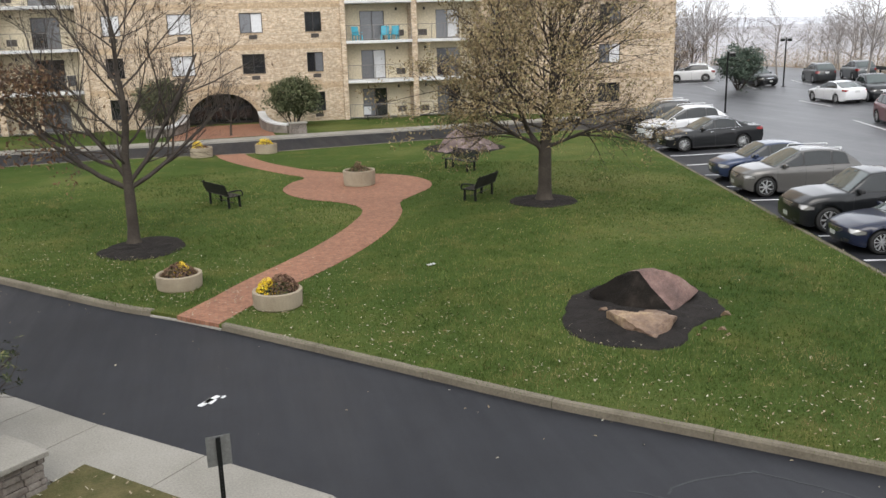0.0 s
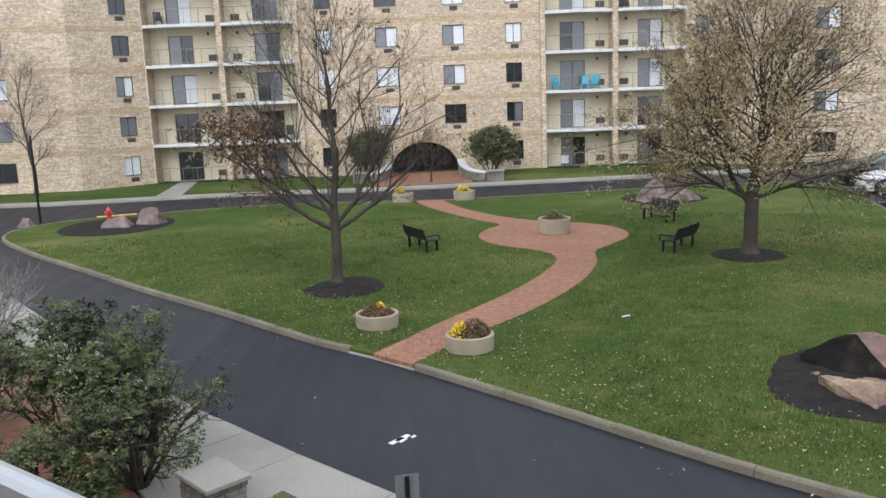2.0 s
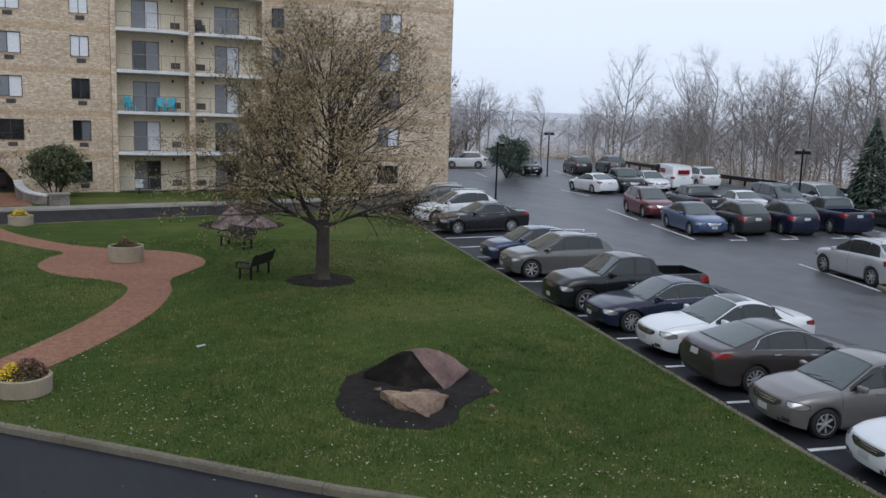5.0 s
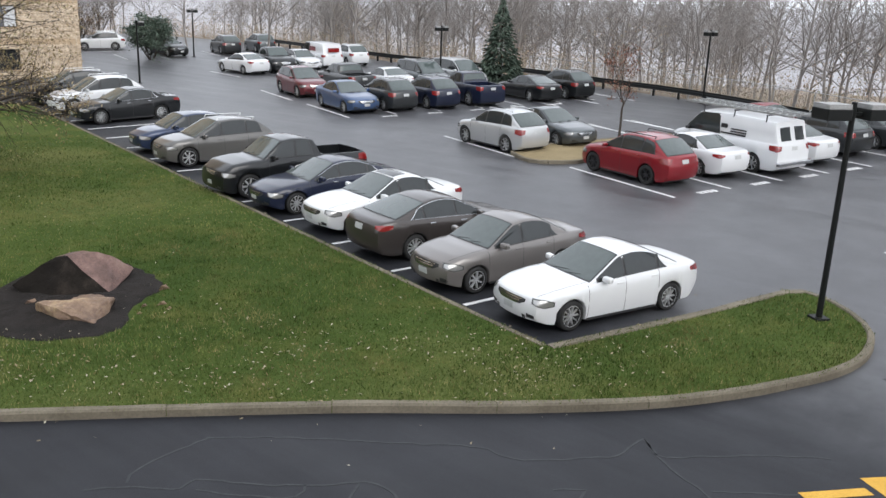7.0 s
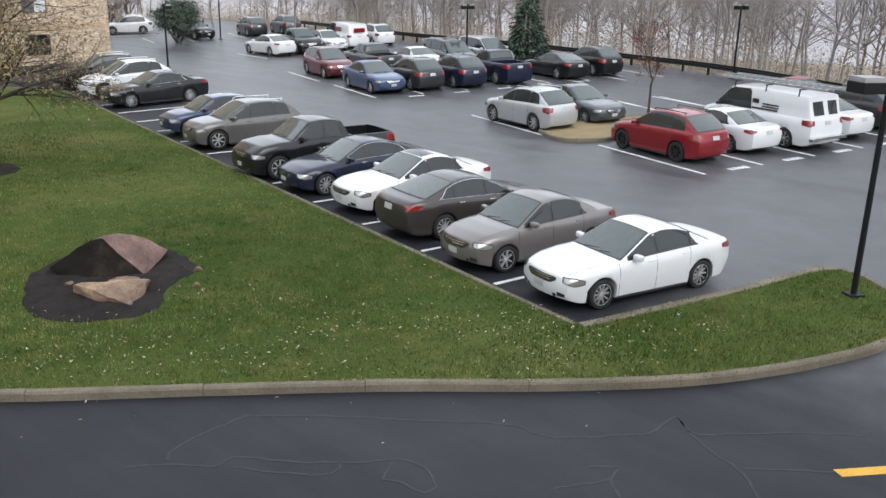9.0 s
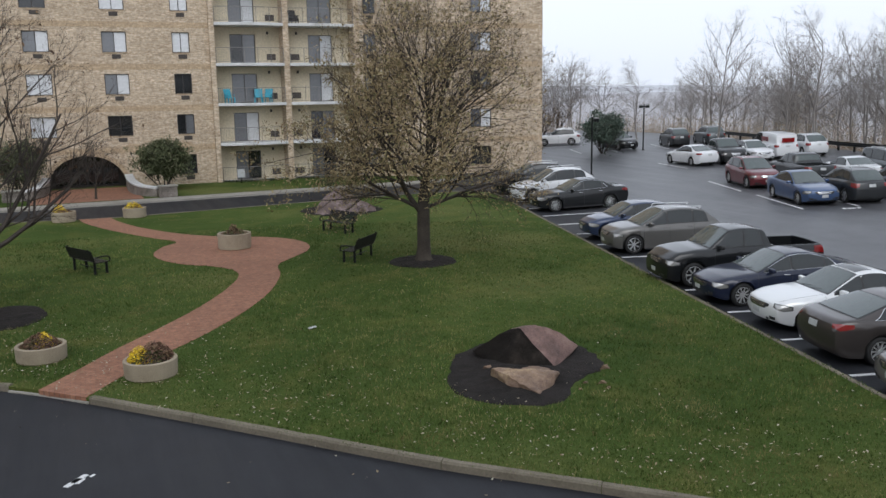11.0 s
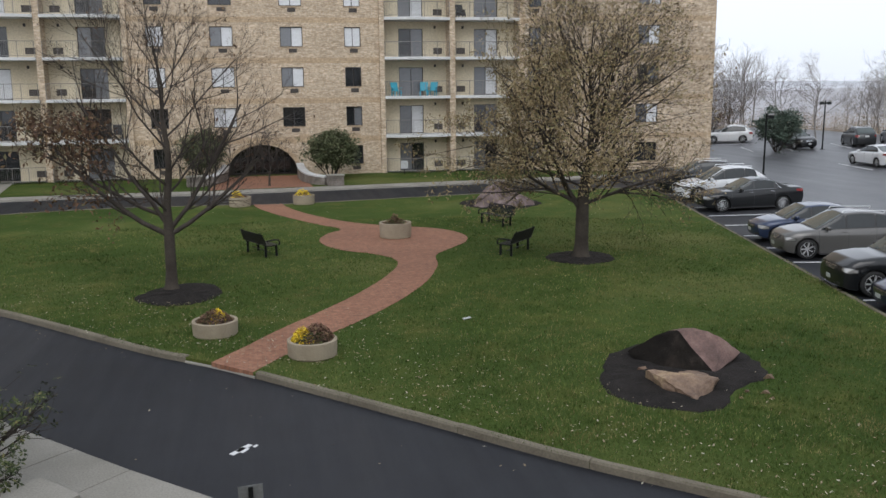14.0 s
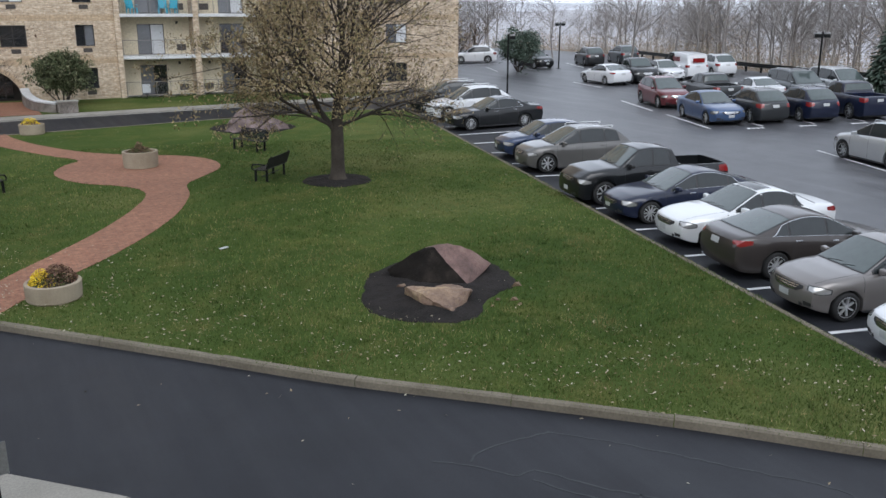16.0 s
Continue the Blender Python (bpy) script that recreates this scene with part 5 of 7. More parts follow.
def ladder(m, label, length=5.2):
    home = new("ladder")
    home.matrix_basis = m
    for sg in (1, -1):
        part("rail", boxed(-length / 2, length / 2, sg * 0.2 - 0.015, sg * 0.2 + 0.015, 0, 0.08, 0.006), M_STEEL, home)
    for k in range(16):
        bm = bmesh.new()
        q = -length / 2 + 0.2 + k * (length - 0.4) / 15
        tube(bm, (q, -0.2, 0.04), (q, 0.2, 0.04), 0.018, 0.018, 6)
        part("rung", bm, M_STEEL, home)
    return tagged(home, label, "ladder", "ladders on the van")


ladder(work_van.matrix_basis @ pose(-0.5, 0.45, 2.225), "aluminium ladder strapped to the van's rack")
ladder(work_van.matrix_basis @ pose(-0.8, -0.4, 2.225), "aluminium ladder strapped to the van's rack", 5.8)
k = CarSkin("sedan")
js = [12.0 + q * 0.5 for q in range(7)]
grid = [[k.at(-0.50 + 0.09 * q, j, 1, 0.008) for j in js] + [k.at(-0.50 + 0.09 * q, j, -1, 0.008) for j in js[-2::-1]] for q in range(6)]
part("sunroof", skin_sheet("sunroof", grid, M_SIDEGLASS), None, silver_sedan)
part("red_sign", boxed(-1.2, 0.1, 0.905, 0.925, 1.35, 1.72, 0.004), M_TAIL, far_van, "red sign panel")
part("red_sign", boxed(-2.925, -2.86, -0.5, 0.5, 1.35, 1.7, 0.004), M_TAIL, far_van, "red sign panel")

# ---- road markings, sealed cracks, drain ----
def strip_flat(points, width, mat, name, lift=0.011, ends=None):
    """A painted or sealed strip along a line, lying on the asphalt."""
    bm, rows = bmesh.new(), []
    pts = [Vector((*q, 0)) for q in points]
    for k, q in enumerate(pts):
        d = (pts[min(k + 1, len(pts) - 1)] - pts[max(k - 1, 0)]).normalized()
        s = Vector((-d.y, d.x, 0)) * width * 0.5
        rows.append([bm.verts.new((v.x, v.y, lot_z(v.x, v.y) + RZ + z)) for v, z in ((q + s, lift), (q - s, lift), (q - s, -0.004), (q + s, -0.004))])
    for a, b in zip(rows, rows[1:]):
        for i in range(4):
            bm.faces.new((a[i], a[(i + 1) % 4], b[(i + 1) % 4], b[i]))
    bm.faces.new(rows[0]), bm.faces.new(rows[-1][::-1])
    return tagged(part(name, bm, mat), kind="structure")


def line(a, b, width=0.11):
    n = 6
    o = strip_flat([(a[0] + (b[0] - a[0]) * k / n, a[1] + (b[1] - a[1]) * k / n) for k in range(n + 1)], width, M_PAINTLINE, "bay_line")
    return tagged(o, "worn white painted parking line", "road marking")


for k in range(0, 14):
    a = ROW_START + ROW * 2.75 * k + BAY * 0.05
    b = a + BAY * 5.3
    line((a.x, a.y), (b.x, b.y))
D2, V2 = Vector((0.335, 0.942)), Vector((0.942, -0.335))
for start, count in ((Vector((26.85, 11.3)), 8), (Vector((28.86, 19.1)), 5), (Vector((31.45, 31.1)), 7)):
    for k in range(count):
        a = start + V2 * 2.75 * k
        b = a + D2 * 5.4
        line((a.x, a.y), (b.x, b.y))
for a, b in (((33.7, 37.9), (35.4, 42.7)), ((40.0, 54.0), (39.2, 49.5)), ((42.9, 48.2), (44.6, 53.0)), ((45.6, 47.4), (47.2, 52.2)), ((48.5, 64.0), (50.5, 69.5)), ((43.6, 64.8), (45.6, 70.2)), ((40.6, 66.0), (42.4, 71.0)), ((41.3, 75.0), (45.5, 73.6)),
             ((45.6, 24.6), (47.4, 29.6)), ((42.9, 25.6), (44.7, 30.6)), ((48.4, 23.6), (50.2, 28.6)), ((24.9, 4.4), (26.2, 1.0)), ((37.3, 18.5), (38.6, 21.2)), ((40.0, 17.4), (41.2, 20.2))):
    line(a, b)
# painted bay codes, too small to read
for k in range(6):
    c = Vector((27.75, 11.2)) + V2 * (2.75 * k + 0.35) - D2 * 0.15
    for q in range(4):
        p = c + V2 * 0.23 * q
        strip_flat([(p.x, p.y), (p.x + V2.x * 0.15, p.y + V2.y * 0.15)], 0.26, M_PAINTLINE, "bay_code_bar")
for k in range(5):
    c = Vector((32.6, 30.3)) + V2 * (2.75 * k + 0.35) - D2 * 0.1
    for q in range(4):
        p = c + V2 * 0.23 * q
        strip_flat([(p.x, p.y), (p.x + V2.x * 0.15, p.y + V2.y * 0.15)], 0.24, M_PAINTLINE, "bay_code_bar")

M_SEAL = mottled("pale_dried_crack_sealant", (0.032, 0.034, 0.037), (0.056, 0.058, 0.061), 3.0, 30.0, 0.6, bumpy=0.1)
CRACKS = [
    [(6.78, 9.47), (7.49, 8.7), (8.25, 7.72), (8.75, 7.05), (9.24, 6.38), (9.27, 5.9), (9.5, 5.56), (10.13, 4.98), (10.4, 4.75), (11.11, 4.69), (10.8, 4.31), (11.3, 3.72), (11.93, 3.09), (12.44, 2.4)],
    [(11.11, 4.69), (10.77, 4.29), (10.5, 3.9), (10.41, 3.65), (10.21, 3.28), (9.83, 2.94), (9.58, 2.65)],
    [(4.88, 9.5), (5.3, 9.14), (5.71, 8.64), (5.99, 8.66), (6.42, 8.04), (6.77, 7.56), (7.21, 7.15), (7.46, 6.97), (7.52, 6.62), (7.29, 6.17), (7.05, 6.2), (7.06, 6.6), (6.97, 6.81), (7.36, 6.99)],
    [(8.98, 4.96), (9.28, 4.64), (8.92, 4.57), (8.7, 4.32), (8.39, 4.1)], [(5.33, 9.26), (5.67, 9.46), (6.78, 9.47)], [(8.24, 5.02), (8.92, 4.57)], [(5.83, 8.45), (6.23, 7.81), (6.59, 7.36), (6.87, 7.5)], [(10.39, 3.35), (11.27, 2.23)]]
for c in CRACKS:
    pts = [(q.x + random.uniform(-0.02, 0.02), q.y + random.uniform(-0.02, 0.02)) for q in smooth_line([(*q, 0) for q in c], 0.12)]
    tagged(strip_flat(pts, 0.035, M_SEAL, "crack_seal", 0.004), "pale sealed crack in the asphalt", "road marking")

bm = bmesh.new()
arrow_dir = Vector((0.82, -0.57))
side = Vector((0.57, 0.82))
tip = Vector((13.15, 0.98))
tail = Vector((11.12, 2.38))
shaft = [tail + side * 0.09, tail - side * 0.09, Vector((11.87, 1.72)) - side * 0.09, Vector((11.87, 1.72)) + side * 0.09]
head = [Vector((12.0, 1.68)) + side * 0.28, Vector((12.0, 1.68)) - side * 0.28, tip]
for poly in (shaft, head):
    top = [bm.verts.new((q.x, q.y, RZ + 0.006)) for q in poly]
    low = [bm.verts.new((q.x, q.y, RZ - 0.004)) for q in poly]
    bm.faces.new(top)
    for k in range(len(poly)):
        bm.faces.new((low[k], low[(k + 1) % len(poly)], top[(k + 1) % len(poly)], top[k]))
tagged(part("road_arrow", bm, M_YELLOW), "yellow painted arrow on the drive", "road marking", kind="structure")
for a, b, w in (((-0.83, 14.12), (-0.52, 14.48), 0.10), ((-0.70, 14.2), (-0.60, 14.36), 0.16), ((-0.46, 14.36), (-0.40, 14.44), 0.05)):
    tagged(strip_flat([a, b], w, M_PAINTLINE, "paint_splash"), "white paint splash on the drive", "road marking")

drain = tagged(empty("drain_grate", 16.35, 2.05, RZ, -30), "dark iron drain grate in the asphalt", "drain", kind="structure")
# Black plate also stands for the shaded pit between the bars.
part("grate_frame", boxed(-0.42, 0.42, -0.26, 0.26, -0.05, 0.004), M_BLACK, drain)
for k in range(9):
    part("grate_bar", boxed(-0.37 + k * 0.085, -0.34 + k * 0.085, -0.22, 0.22, 0.0, 0.012), M_SLEEVE, drain)

# ---- things on the lawn ----
def blob_outline(points, jitter=0.06, step=0.25):
    return [(q.x + random.uniform(-jitter, jitter), q.y + random.uniform(-jitter, jitter), 0) for q in smooth_line([(*q, 0) for q in points], step, closed=True)]


def mulch_bed(points, label, mound=0.07):
    """A low uneven mound of bark mulch."""
    out = blob_outline(points)
    cx, cy = sum(q[0] for q in out) / len(out), sum(q[1] for q in out) / len(out)
    bm, rings = bmesh.new(), []
    for f, h in ((1.0, -0.02), (0.97, 0.02), (0.85, 0.55 * mound), (0.6, 0.9 * mound), (0.3, mound)):
        rings.append([bm.verts.new((cx + (q[0] - cx) * f, cy + (q[1] - cy) * f, LAWN_Z + h + (random.uniform(-0.012, 0.02) if f < 0.95 else 0))) for q in out])
    for a, b in zip(rings, rings[1:]):
        for k in range(len(out)):
            bm.faces.new((a[k], a[(k + 1) % len(out)], b[(k + 1) % len(out)], b[k]))
    c = bm.verts.new((cx, cy, LAWN_Z + mound))
    for k in range(len(out)):
        bm.faces.new((rings[-1][k], rings[-1][(k + 1) % len(out)], c))
    return tagged(part("mulch_bed", bm, M_MULCH), label, "mulch bed", kind="structure")


BEDS = [
    ([(-4.0, 25.6), (-3.5, 26.8), (-2.6, 27.5), (-1.7, 27.0), (-1.45, 25.8), (-2.1, 24.7), (-3.1, 24.6)], "round dark mulch bed at the tree's foot"),
    ([(9.55, 28.5), (10.2, 29.4), (11.3, 29.6), (12.0, 28.8), (11.8, 27.6), (10.6, 27.1), (9.8, 27.6)], "round dark mulch bed at the tree's foot"),
    ([(6.91, 16.75), (6.41, 15.74), (6.44, 14.88), (6.77, 14.29), (7.20, 13.97), (7.56, 13.76), (8.08, 13.84), (8.45, 14.12), (8.90, 14.66), (9.44, 14.99), (9.99, 15.33), (10.30, 15.92), (10.33, 16.45), (10.40, 17.05), (10.20, 17.85), (9.36, 18.25), (8.23, 18.05), (7.43, 17.51)], "dark mulch bed round the boulders"),
    ([(9.9, 43.5), (10.6, 45.0), (12.4, 45.6), (14.0, 44.4), (14.1, 42.6), (12.6, 41.4), (10.8, 41.6)], "dark mulch bed round the far boulder"),
    ([(-17.8, 41.2), (-17.2, 43.4), (-15.0, 44.2), (-13.0, 43.3), (-12.4, 41.2), (-13.4, 38.9), (-15.4, 38.3), (-17.0, 39.2)], "dark mulch bed round the hydrant"),
]
for points, label in BEDS:
    mulch_bed(points, label)
BED_POLYS = [b[0] for b in BEDS]


def rock_material(name, dark, light, pale):
    m, n, l, b = material(name, 0.75)
    v = coords(n, l)
    c = ramp(n, l, noise_tex(n, l, v, 1.6, 6.0, 0.65), [(0.32, dark), (0.55, light), (0.72, pale)])
    c = mix(n, l, 0.7, c, ramp(n, l, noise_tex(n, l, v, 22.0, 5.0, 0.7), [(0.3, (0.62, 0.6, 0.6)), (0.7, (1.3, 1.3, 1.3))]), "MULTIPLY")
    l.new(c, b.inputs["Base Color"])
    bump(n, l, b, noise_tex(n, l, v, 9.0, 8.0, 0.7), 0.7, 0.05)
    return m


M_ROCK = rock_material("red_brown_sandstone", (0.07, 0.040, 0.033), (0.155, 0.092, 0.076), (0.235, 0.155, 0.132))
M_ROCK_BLACK = rock_material("black_faced_rock", (0.006, 0.005, 0.004), (0.012, 0.010, 0.008), (0.034, 0.027, 0.022))
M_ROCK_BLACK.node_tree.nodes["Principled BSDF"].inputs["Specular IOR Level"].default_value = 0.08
M_ROCK_TAN = rock_material("tan_brown_stone", (0.085, 0.052, 0.038), (0.22, 0.148, 0.098), (0.42, 0.31, 0.175))
M_ROCK_PINK = rock_material("pinkish_grey_stone", (0.095, 0.068, 0.062), (0.18, 0.132, 0.122), (0.29, 0.225, 0.21))


def rock(points, mat, label, rough=0.035, cuts=3, seed=1.0, black_side=None):
    """A broken boulder: the hull of its corners, chipped at several scales."""
    bm = bmesh.new()
    for q in points:
        bm.verts.new(q)
    r = bmesh.ops.convex_hull(bm, input=bm.verts[:])
    bmesh.ops.delete(bm, geom=[g for g in r["geom_interior"] if isinstance(g, bmesh.types.BMVert)], context="VERTS")
    bmesh.ops.triangulate(bm, faces=bm.faces[:])
    bmesh.ops.subdivide_edges(bm, edges=bm.edges[:], cuts=cuts, use_grid_fill=True)
    bmesh.ops.subdivide_edges(bm, edges=bm.edges[:], cuts=1, use_grid_fill=True)
    for v in bm.verts:
        q = v.co * 1.7 + Vector((seed, seed * 2, 0))
        v.co += Vector((noise.noise(q), noise.noise(q + Vector((9, 0, 0))), noise.noise(q + Vector((0, 9, 0))))) * rough * 1.6
        q = v.co * 7.0
        v.co += Vector((noise.noise(q), noise.noise(q + Vector((9, 0, 0))), noise.noise(q + Vector((0, 9, 0))))) * rough * 0.7
    ob = tagged(part("boulder", bm, mat), label, "boulder")
    if black_side:
        # faces turned more to the first direction than the second take the black material
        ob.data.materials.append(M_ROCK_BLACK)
        black_dir, dry = (Vector(d).normalized() for d in black_side)
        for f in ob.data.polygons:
            if f.normal.dot(black_dir) > f.normal.dot(dry) - 0.06 and f.normal.dot(black_dir) > 0.35:
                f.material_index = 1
    return ob


Z = LAWN_Z
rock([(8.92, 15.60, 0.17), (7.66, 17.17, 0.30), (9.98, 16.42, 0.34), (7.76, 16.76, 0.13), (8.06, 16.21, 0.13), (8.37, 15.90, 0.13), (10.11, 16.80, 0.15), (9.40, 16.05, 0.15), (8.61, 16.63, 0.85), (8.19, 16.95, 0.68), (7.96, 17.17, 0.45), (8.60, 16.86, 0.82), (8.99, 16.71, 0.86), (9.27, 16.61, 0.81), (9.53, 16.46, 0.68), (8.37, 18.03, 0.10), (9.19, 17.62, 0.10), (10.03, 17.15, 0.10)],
     M_ROCK, "large red-brown boulder with a black broken face", 0.026, black_side=((-0.63, -0.55, 0.55), (0.24, -0.49, 0.84)))
rock([(7.47, 15.71, 0.14), (7.52, 14.96, 0.14), (7.66, 14.68, 0.12), (7.82, 14.32, 0.12), (8.32, 14.66, 0.14), (8.80, 15.31, 0.14), (7.43, 15.51, 0.36), (7.61, 15.45, 0.40), (7.99, 15.07, 0.47), (8.49, 14.81, 0.42), (7.50, 14.93, 0.38), (8.03, 14.66, 0.38), (8.38, 14.72, 0.34), (8.14, 16.23, 0.14), (8.88, 15.86, 0.14)],
     M_ROCK_TAN, "low tan boulder before the large one", 0.06, seed=4.0)
rock([(10.35, 42.4, Z), (10.6, 41.9, Z), (12.0, 41.7, Z), (13.5, 42.0, Z), (13.3, 43.4, Z), (11.0, 44.0, Z), (10.7, 42.6, Z + 0.50), (11.3, 42.6, Z + 1.12), (11.75, 42.5, Z + 1.30), (12.05, 42.7, Z + 1.18), (12.5, 42.3, Z + 0.62), (13.4, 42.2, Z + 0.2), (11.6, 43.4, Z + 0.95)],
     M_ROCK_PINK, "jagged pinkish boulder in a mulch bed", 0.10, seed=7.0)
rock([(-15.6, 40.3, Z), (-14.1, 40.1, Z), (-14.2, 41.0, Z), (-15.4, 41.2, Z), (-15.2, 40.5, Z + 0.5), (-14.5, 40.5, Z + 0.6)], M_ROCK_PINK, "pale rounded boulder near the hydrant", 0.07, seed=2.0)
rock([(-14.2, 41.0, Z), (-12.9, 40.9, Z), (-12.8, 41.9, Z), (-14.0, 42.0, Z), (-13.8, 41.3, Z + 0.75), (-13.1, 41.2, Z + 0.85)], M_ROCK_PINK, "taller pale boulder near the hydrant", 0.07, seed=3.0)
rock([(-20.7, 42.9, 0), (-20.0, 42.8, 0), (-19.9, 43.4, 0), (-20.6, 43.5, 0), (-20.4, 43.1, 0.5), (-20.1, 43.1, 0.45)], M_ROCK_PINK, "grey stone at the lamp post's foot", 0.04, seed=5.0)

for x, y, sz in ((9.35, 14.45, 0.10), (9.05, 14.6, 0.07), (8.75, 14.3, 0.05), (9.9, 15.2, 0.12), (9.3, 14.15, 0.06), (7.55, 16.2, 0.16)):
    rock([(x - sz, y, Z), (x + sz, y - sz * 0.5, Z), (x, y + sz, Z), (x - sz * 0.5, y - sz * 0.4, Z + sz * 0.9), (x + sz * 0.6, y, Z + sz * 0.8)], M_ROCK_TAN, "small broken stone on the mulch", 0.01, cuts=1, seed=x)

# planters
M_SOIL = mottled("dark_potting_soil", (0.02, 0.016, 0.013), (0.045, 0.036, 0.03), 4.0, 40.0, 0.95, bumpy=0.8)
M_YELLOWMUM = random_material("yellow_chrysanthemums", [(0.0, (0.62, 0.42, 0.02)), (1.0, (0.78, 0.60, 0.05))], 0.6)
M_DRYMUM = random_material("withered_brown_mums", [(0.0, (0.09, 0.05, 0.035)), (0.6, (0.17, 0.10, 0.07)), (1.0, (0.24, 0.17, 0.09))], 0.8)
M_MUMLEAF = random_material("dull_green_leaves", [(0.0, (0.045, 0.055, 0.02)), (0.7, (0.08, 0.085, 0.03)), (1.0, (0.16, 0.14, 0.06))], 0.7)


def clump(rnd, n, cx, cy, cz, r, h, size):
    """Small tilted leaf or petal pieces filling a dome."""
    verts, faces = [], []
    for _ in range(n):
        a, q = rnd.uniform(0, 2 * math.pi), math.sqrt(rnd.random())
        x, y = cx + r * q * math.cos(a), cy + r * q * math.sin(a)
        z = cz + h * (1 - q * q) * rnd.uniform(0.55, 1.0)
        t = Euler((rnd.uniform(-1, 1), rnd.uniform(-1, 1), rnd.uniform(0, 6.3))).to_matrix()
        s = size * rnd.uniform(0.6, 1.3)
        k = len(verts)
        verts += [Vector((x, y, z)) + t @ Vector(v) for v in ((-s, 0, 0), (0, -s * 0.5, 0.2 * s), (s, 0, 0), (0, s * 0.5, 0.2 * s))]
        faces.append((k, k + 1, k + 2, k + 3))
    return verts, faces


def planter(x, y, r, h, flowers, label, seed):
    home = tagged(empty("planter", x, y, LAWN_Z, seed * 40), label, "planter", "concrete planters")
    bm = bmesh.new()
    lathe(bm, [(r * 0.93, 0), (r * 0.97, 0.03), (r, h - 0.06), (r, h - 0.015), (r - 0.015, h), (r - 0.075, h), (r - 0.09, h - 0.015), (r - 0.09, h - 0.14)], 40)
    part("tub", bm, M_PLANTER, home, smooth=False)
    bm = bmesh.new()
    lathe(bm, [(r - 0.08, h - 0.12), (r * 0.5, h - 0.08), (0.0, h - 0.06)], 24)
    part("soil", bm, M_SOIL, home)
    rnd = random.Random(seed)
    for name, mat, n, cx, cy, rr, hh, size in flowers:
        v, f = clump(rnd, n, cx * r, cy * r, h - 0.07, rr * r, hh, size)
        part(name, mesh_from(name, v, f, mat), None, home)
    return home


planter(-1.43, 21.36, 0.56, 0.37, [("foliage", M_MUMLEAF, 600, 0, 0, 0.8, 0.26, 0.035), ("dry_bloom", M_DRYMUM, 1100, 0, 0, 0.82, 0.34, 0.032), ("yellow_bloom", M_YELLOWMUM, 420, 0.12, -0.1, 0.42, 0.36, 0.032)], "round concrete planter with fading yellow mums", 1)
planter(0.83, 19.06, 0.57, 0.39, [("foliage", M_MUMLEAF, 500, 0, 0, 0.8, 0.26, 0.035), ("dry_bloom", M_DRYMUM, 1300, 0.20, 0.1, 0.76, 0.42, 0.032), ("yellow_bloom", M_YELLOWMUM, 620, -0.38, 0.05, 0.50, 0.36, 0.032)], "round concrete planter with yellow and brown mums", 9)
planter(5.1, 34.4, 0.66, 0.62, [("foliage", M_MUMLEAF, 500, 0, 0, 0.75, 0.22, 0.04), ("dry_bloom", M_DRYMUM, 400, 0, 0, 0.8, 0.25, 0.035), ("straw_grass", M_DRYMUM, 160, 0.05, 0, 0.35, 0.45, 0.05)], "round concrete planter with dry grasses", 3)
planter(-1.36, 46.0, 0.58, 0.50, [("dry_bloom", M_DRYMUM, 400, 0, 0, 0.75, 0.2, 0.035), ("yellow_bloom", M_YELLOWMUM, 420, 0.3, 0, 0.6, 0.45, 0.04)], "round concrete planter with yellow mums by the drive", 4)
planter(1.95, 46.0, 0.58, 0.50, [("dry_bloom", M_DRYMUM, 300, 0, 0, 0.75, 0.2, 0.035), ("yellow_bloom", M_YELLOWMUM, 520, 0.1, 0, 0.8, 0.42, 0.035)], "round concrete planter full of yellow mums", 5)


# benches
def bench():
    home = tagged(empty("bench"), "black slatted steel park bench on the lawn", "bench", "park benches")
    for sg in (1, -1):
        leg = bmesh.new()
        x = sg * 0.72
        tube(leg, (x, -0.23, 0.0), (x, -0.22, 0.44), 0.05, 0.045, 8)
        tube(leg, (x, 0.20, 0.0), (x, 0.20, 0.44), 0.05, 0.045, 8)
        tube(leg, (x, -0.26, 0.42), (x, 0.24, 0.40), 0.028, 0.028, 8)
        part("leg_frame", leg, M_BLACK, home)
        arm = bmesh.new()
        x = sg * 0.88
        pts = [(-0.26, 0.43), (-0.29, 0.52), (-0.24, 0.62), (-0.05, 0.64), (0.22, 0.62)]
        for a, b in zip(pts, pts[1:]):
            tube(arm, (x, a[0], a[1]), (x, b[0], b[1]), 0.026, 0.026, 8)
        part("armrest", arm, M_BLACK, home)
    for k in range(8):
        y = -0.24 + k * 0.062
        part("seat_slat", boxed(-0.9, 0.9, y, y + 0.054, 0.435 - 0.01 * math.sin(k * 0.4), 0.455 - 0.01 * math.sin(k * 0.4), 0.006), M_BLACK, home)
    for k in range(7):
        z = 0.50 + k * 0.058
        y = 0.25 + 0.16 * (z - 0.45) / 0.45
        s = part("back_slat", boxed(-0.9, 0.9, -0.011, 0.011, -0.026, 0.026, 0.006), M_BLACK, home)
        s.matrix_basis = pose(0, y, z, -20)
    for sg in (1, -1):
        post = bmesh.new()
        tube(post, (sg * 0.72, 0.20, 0.40), (sg * 0.72, 0.41, 0.92), 0.024, 0.02, 8)
        part("back_post", post, M_BLACK, home)
    bar = bmesh.new()
    tube(bar, (-0.72, 0.0, 0.18), (0.72, 0.0, 0.18), 0.016, 0.016, 6)
    part("stretcher", bar, M_BLACK, home)
    return home


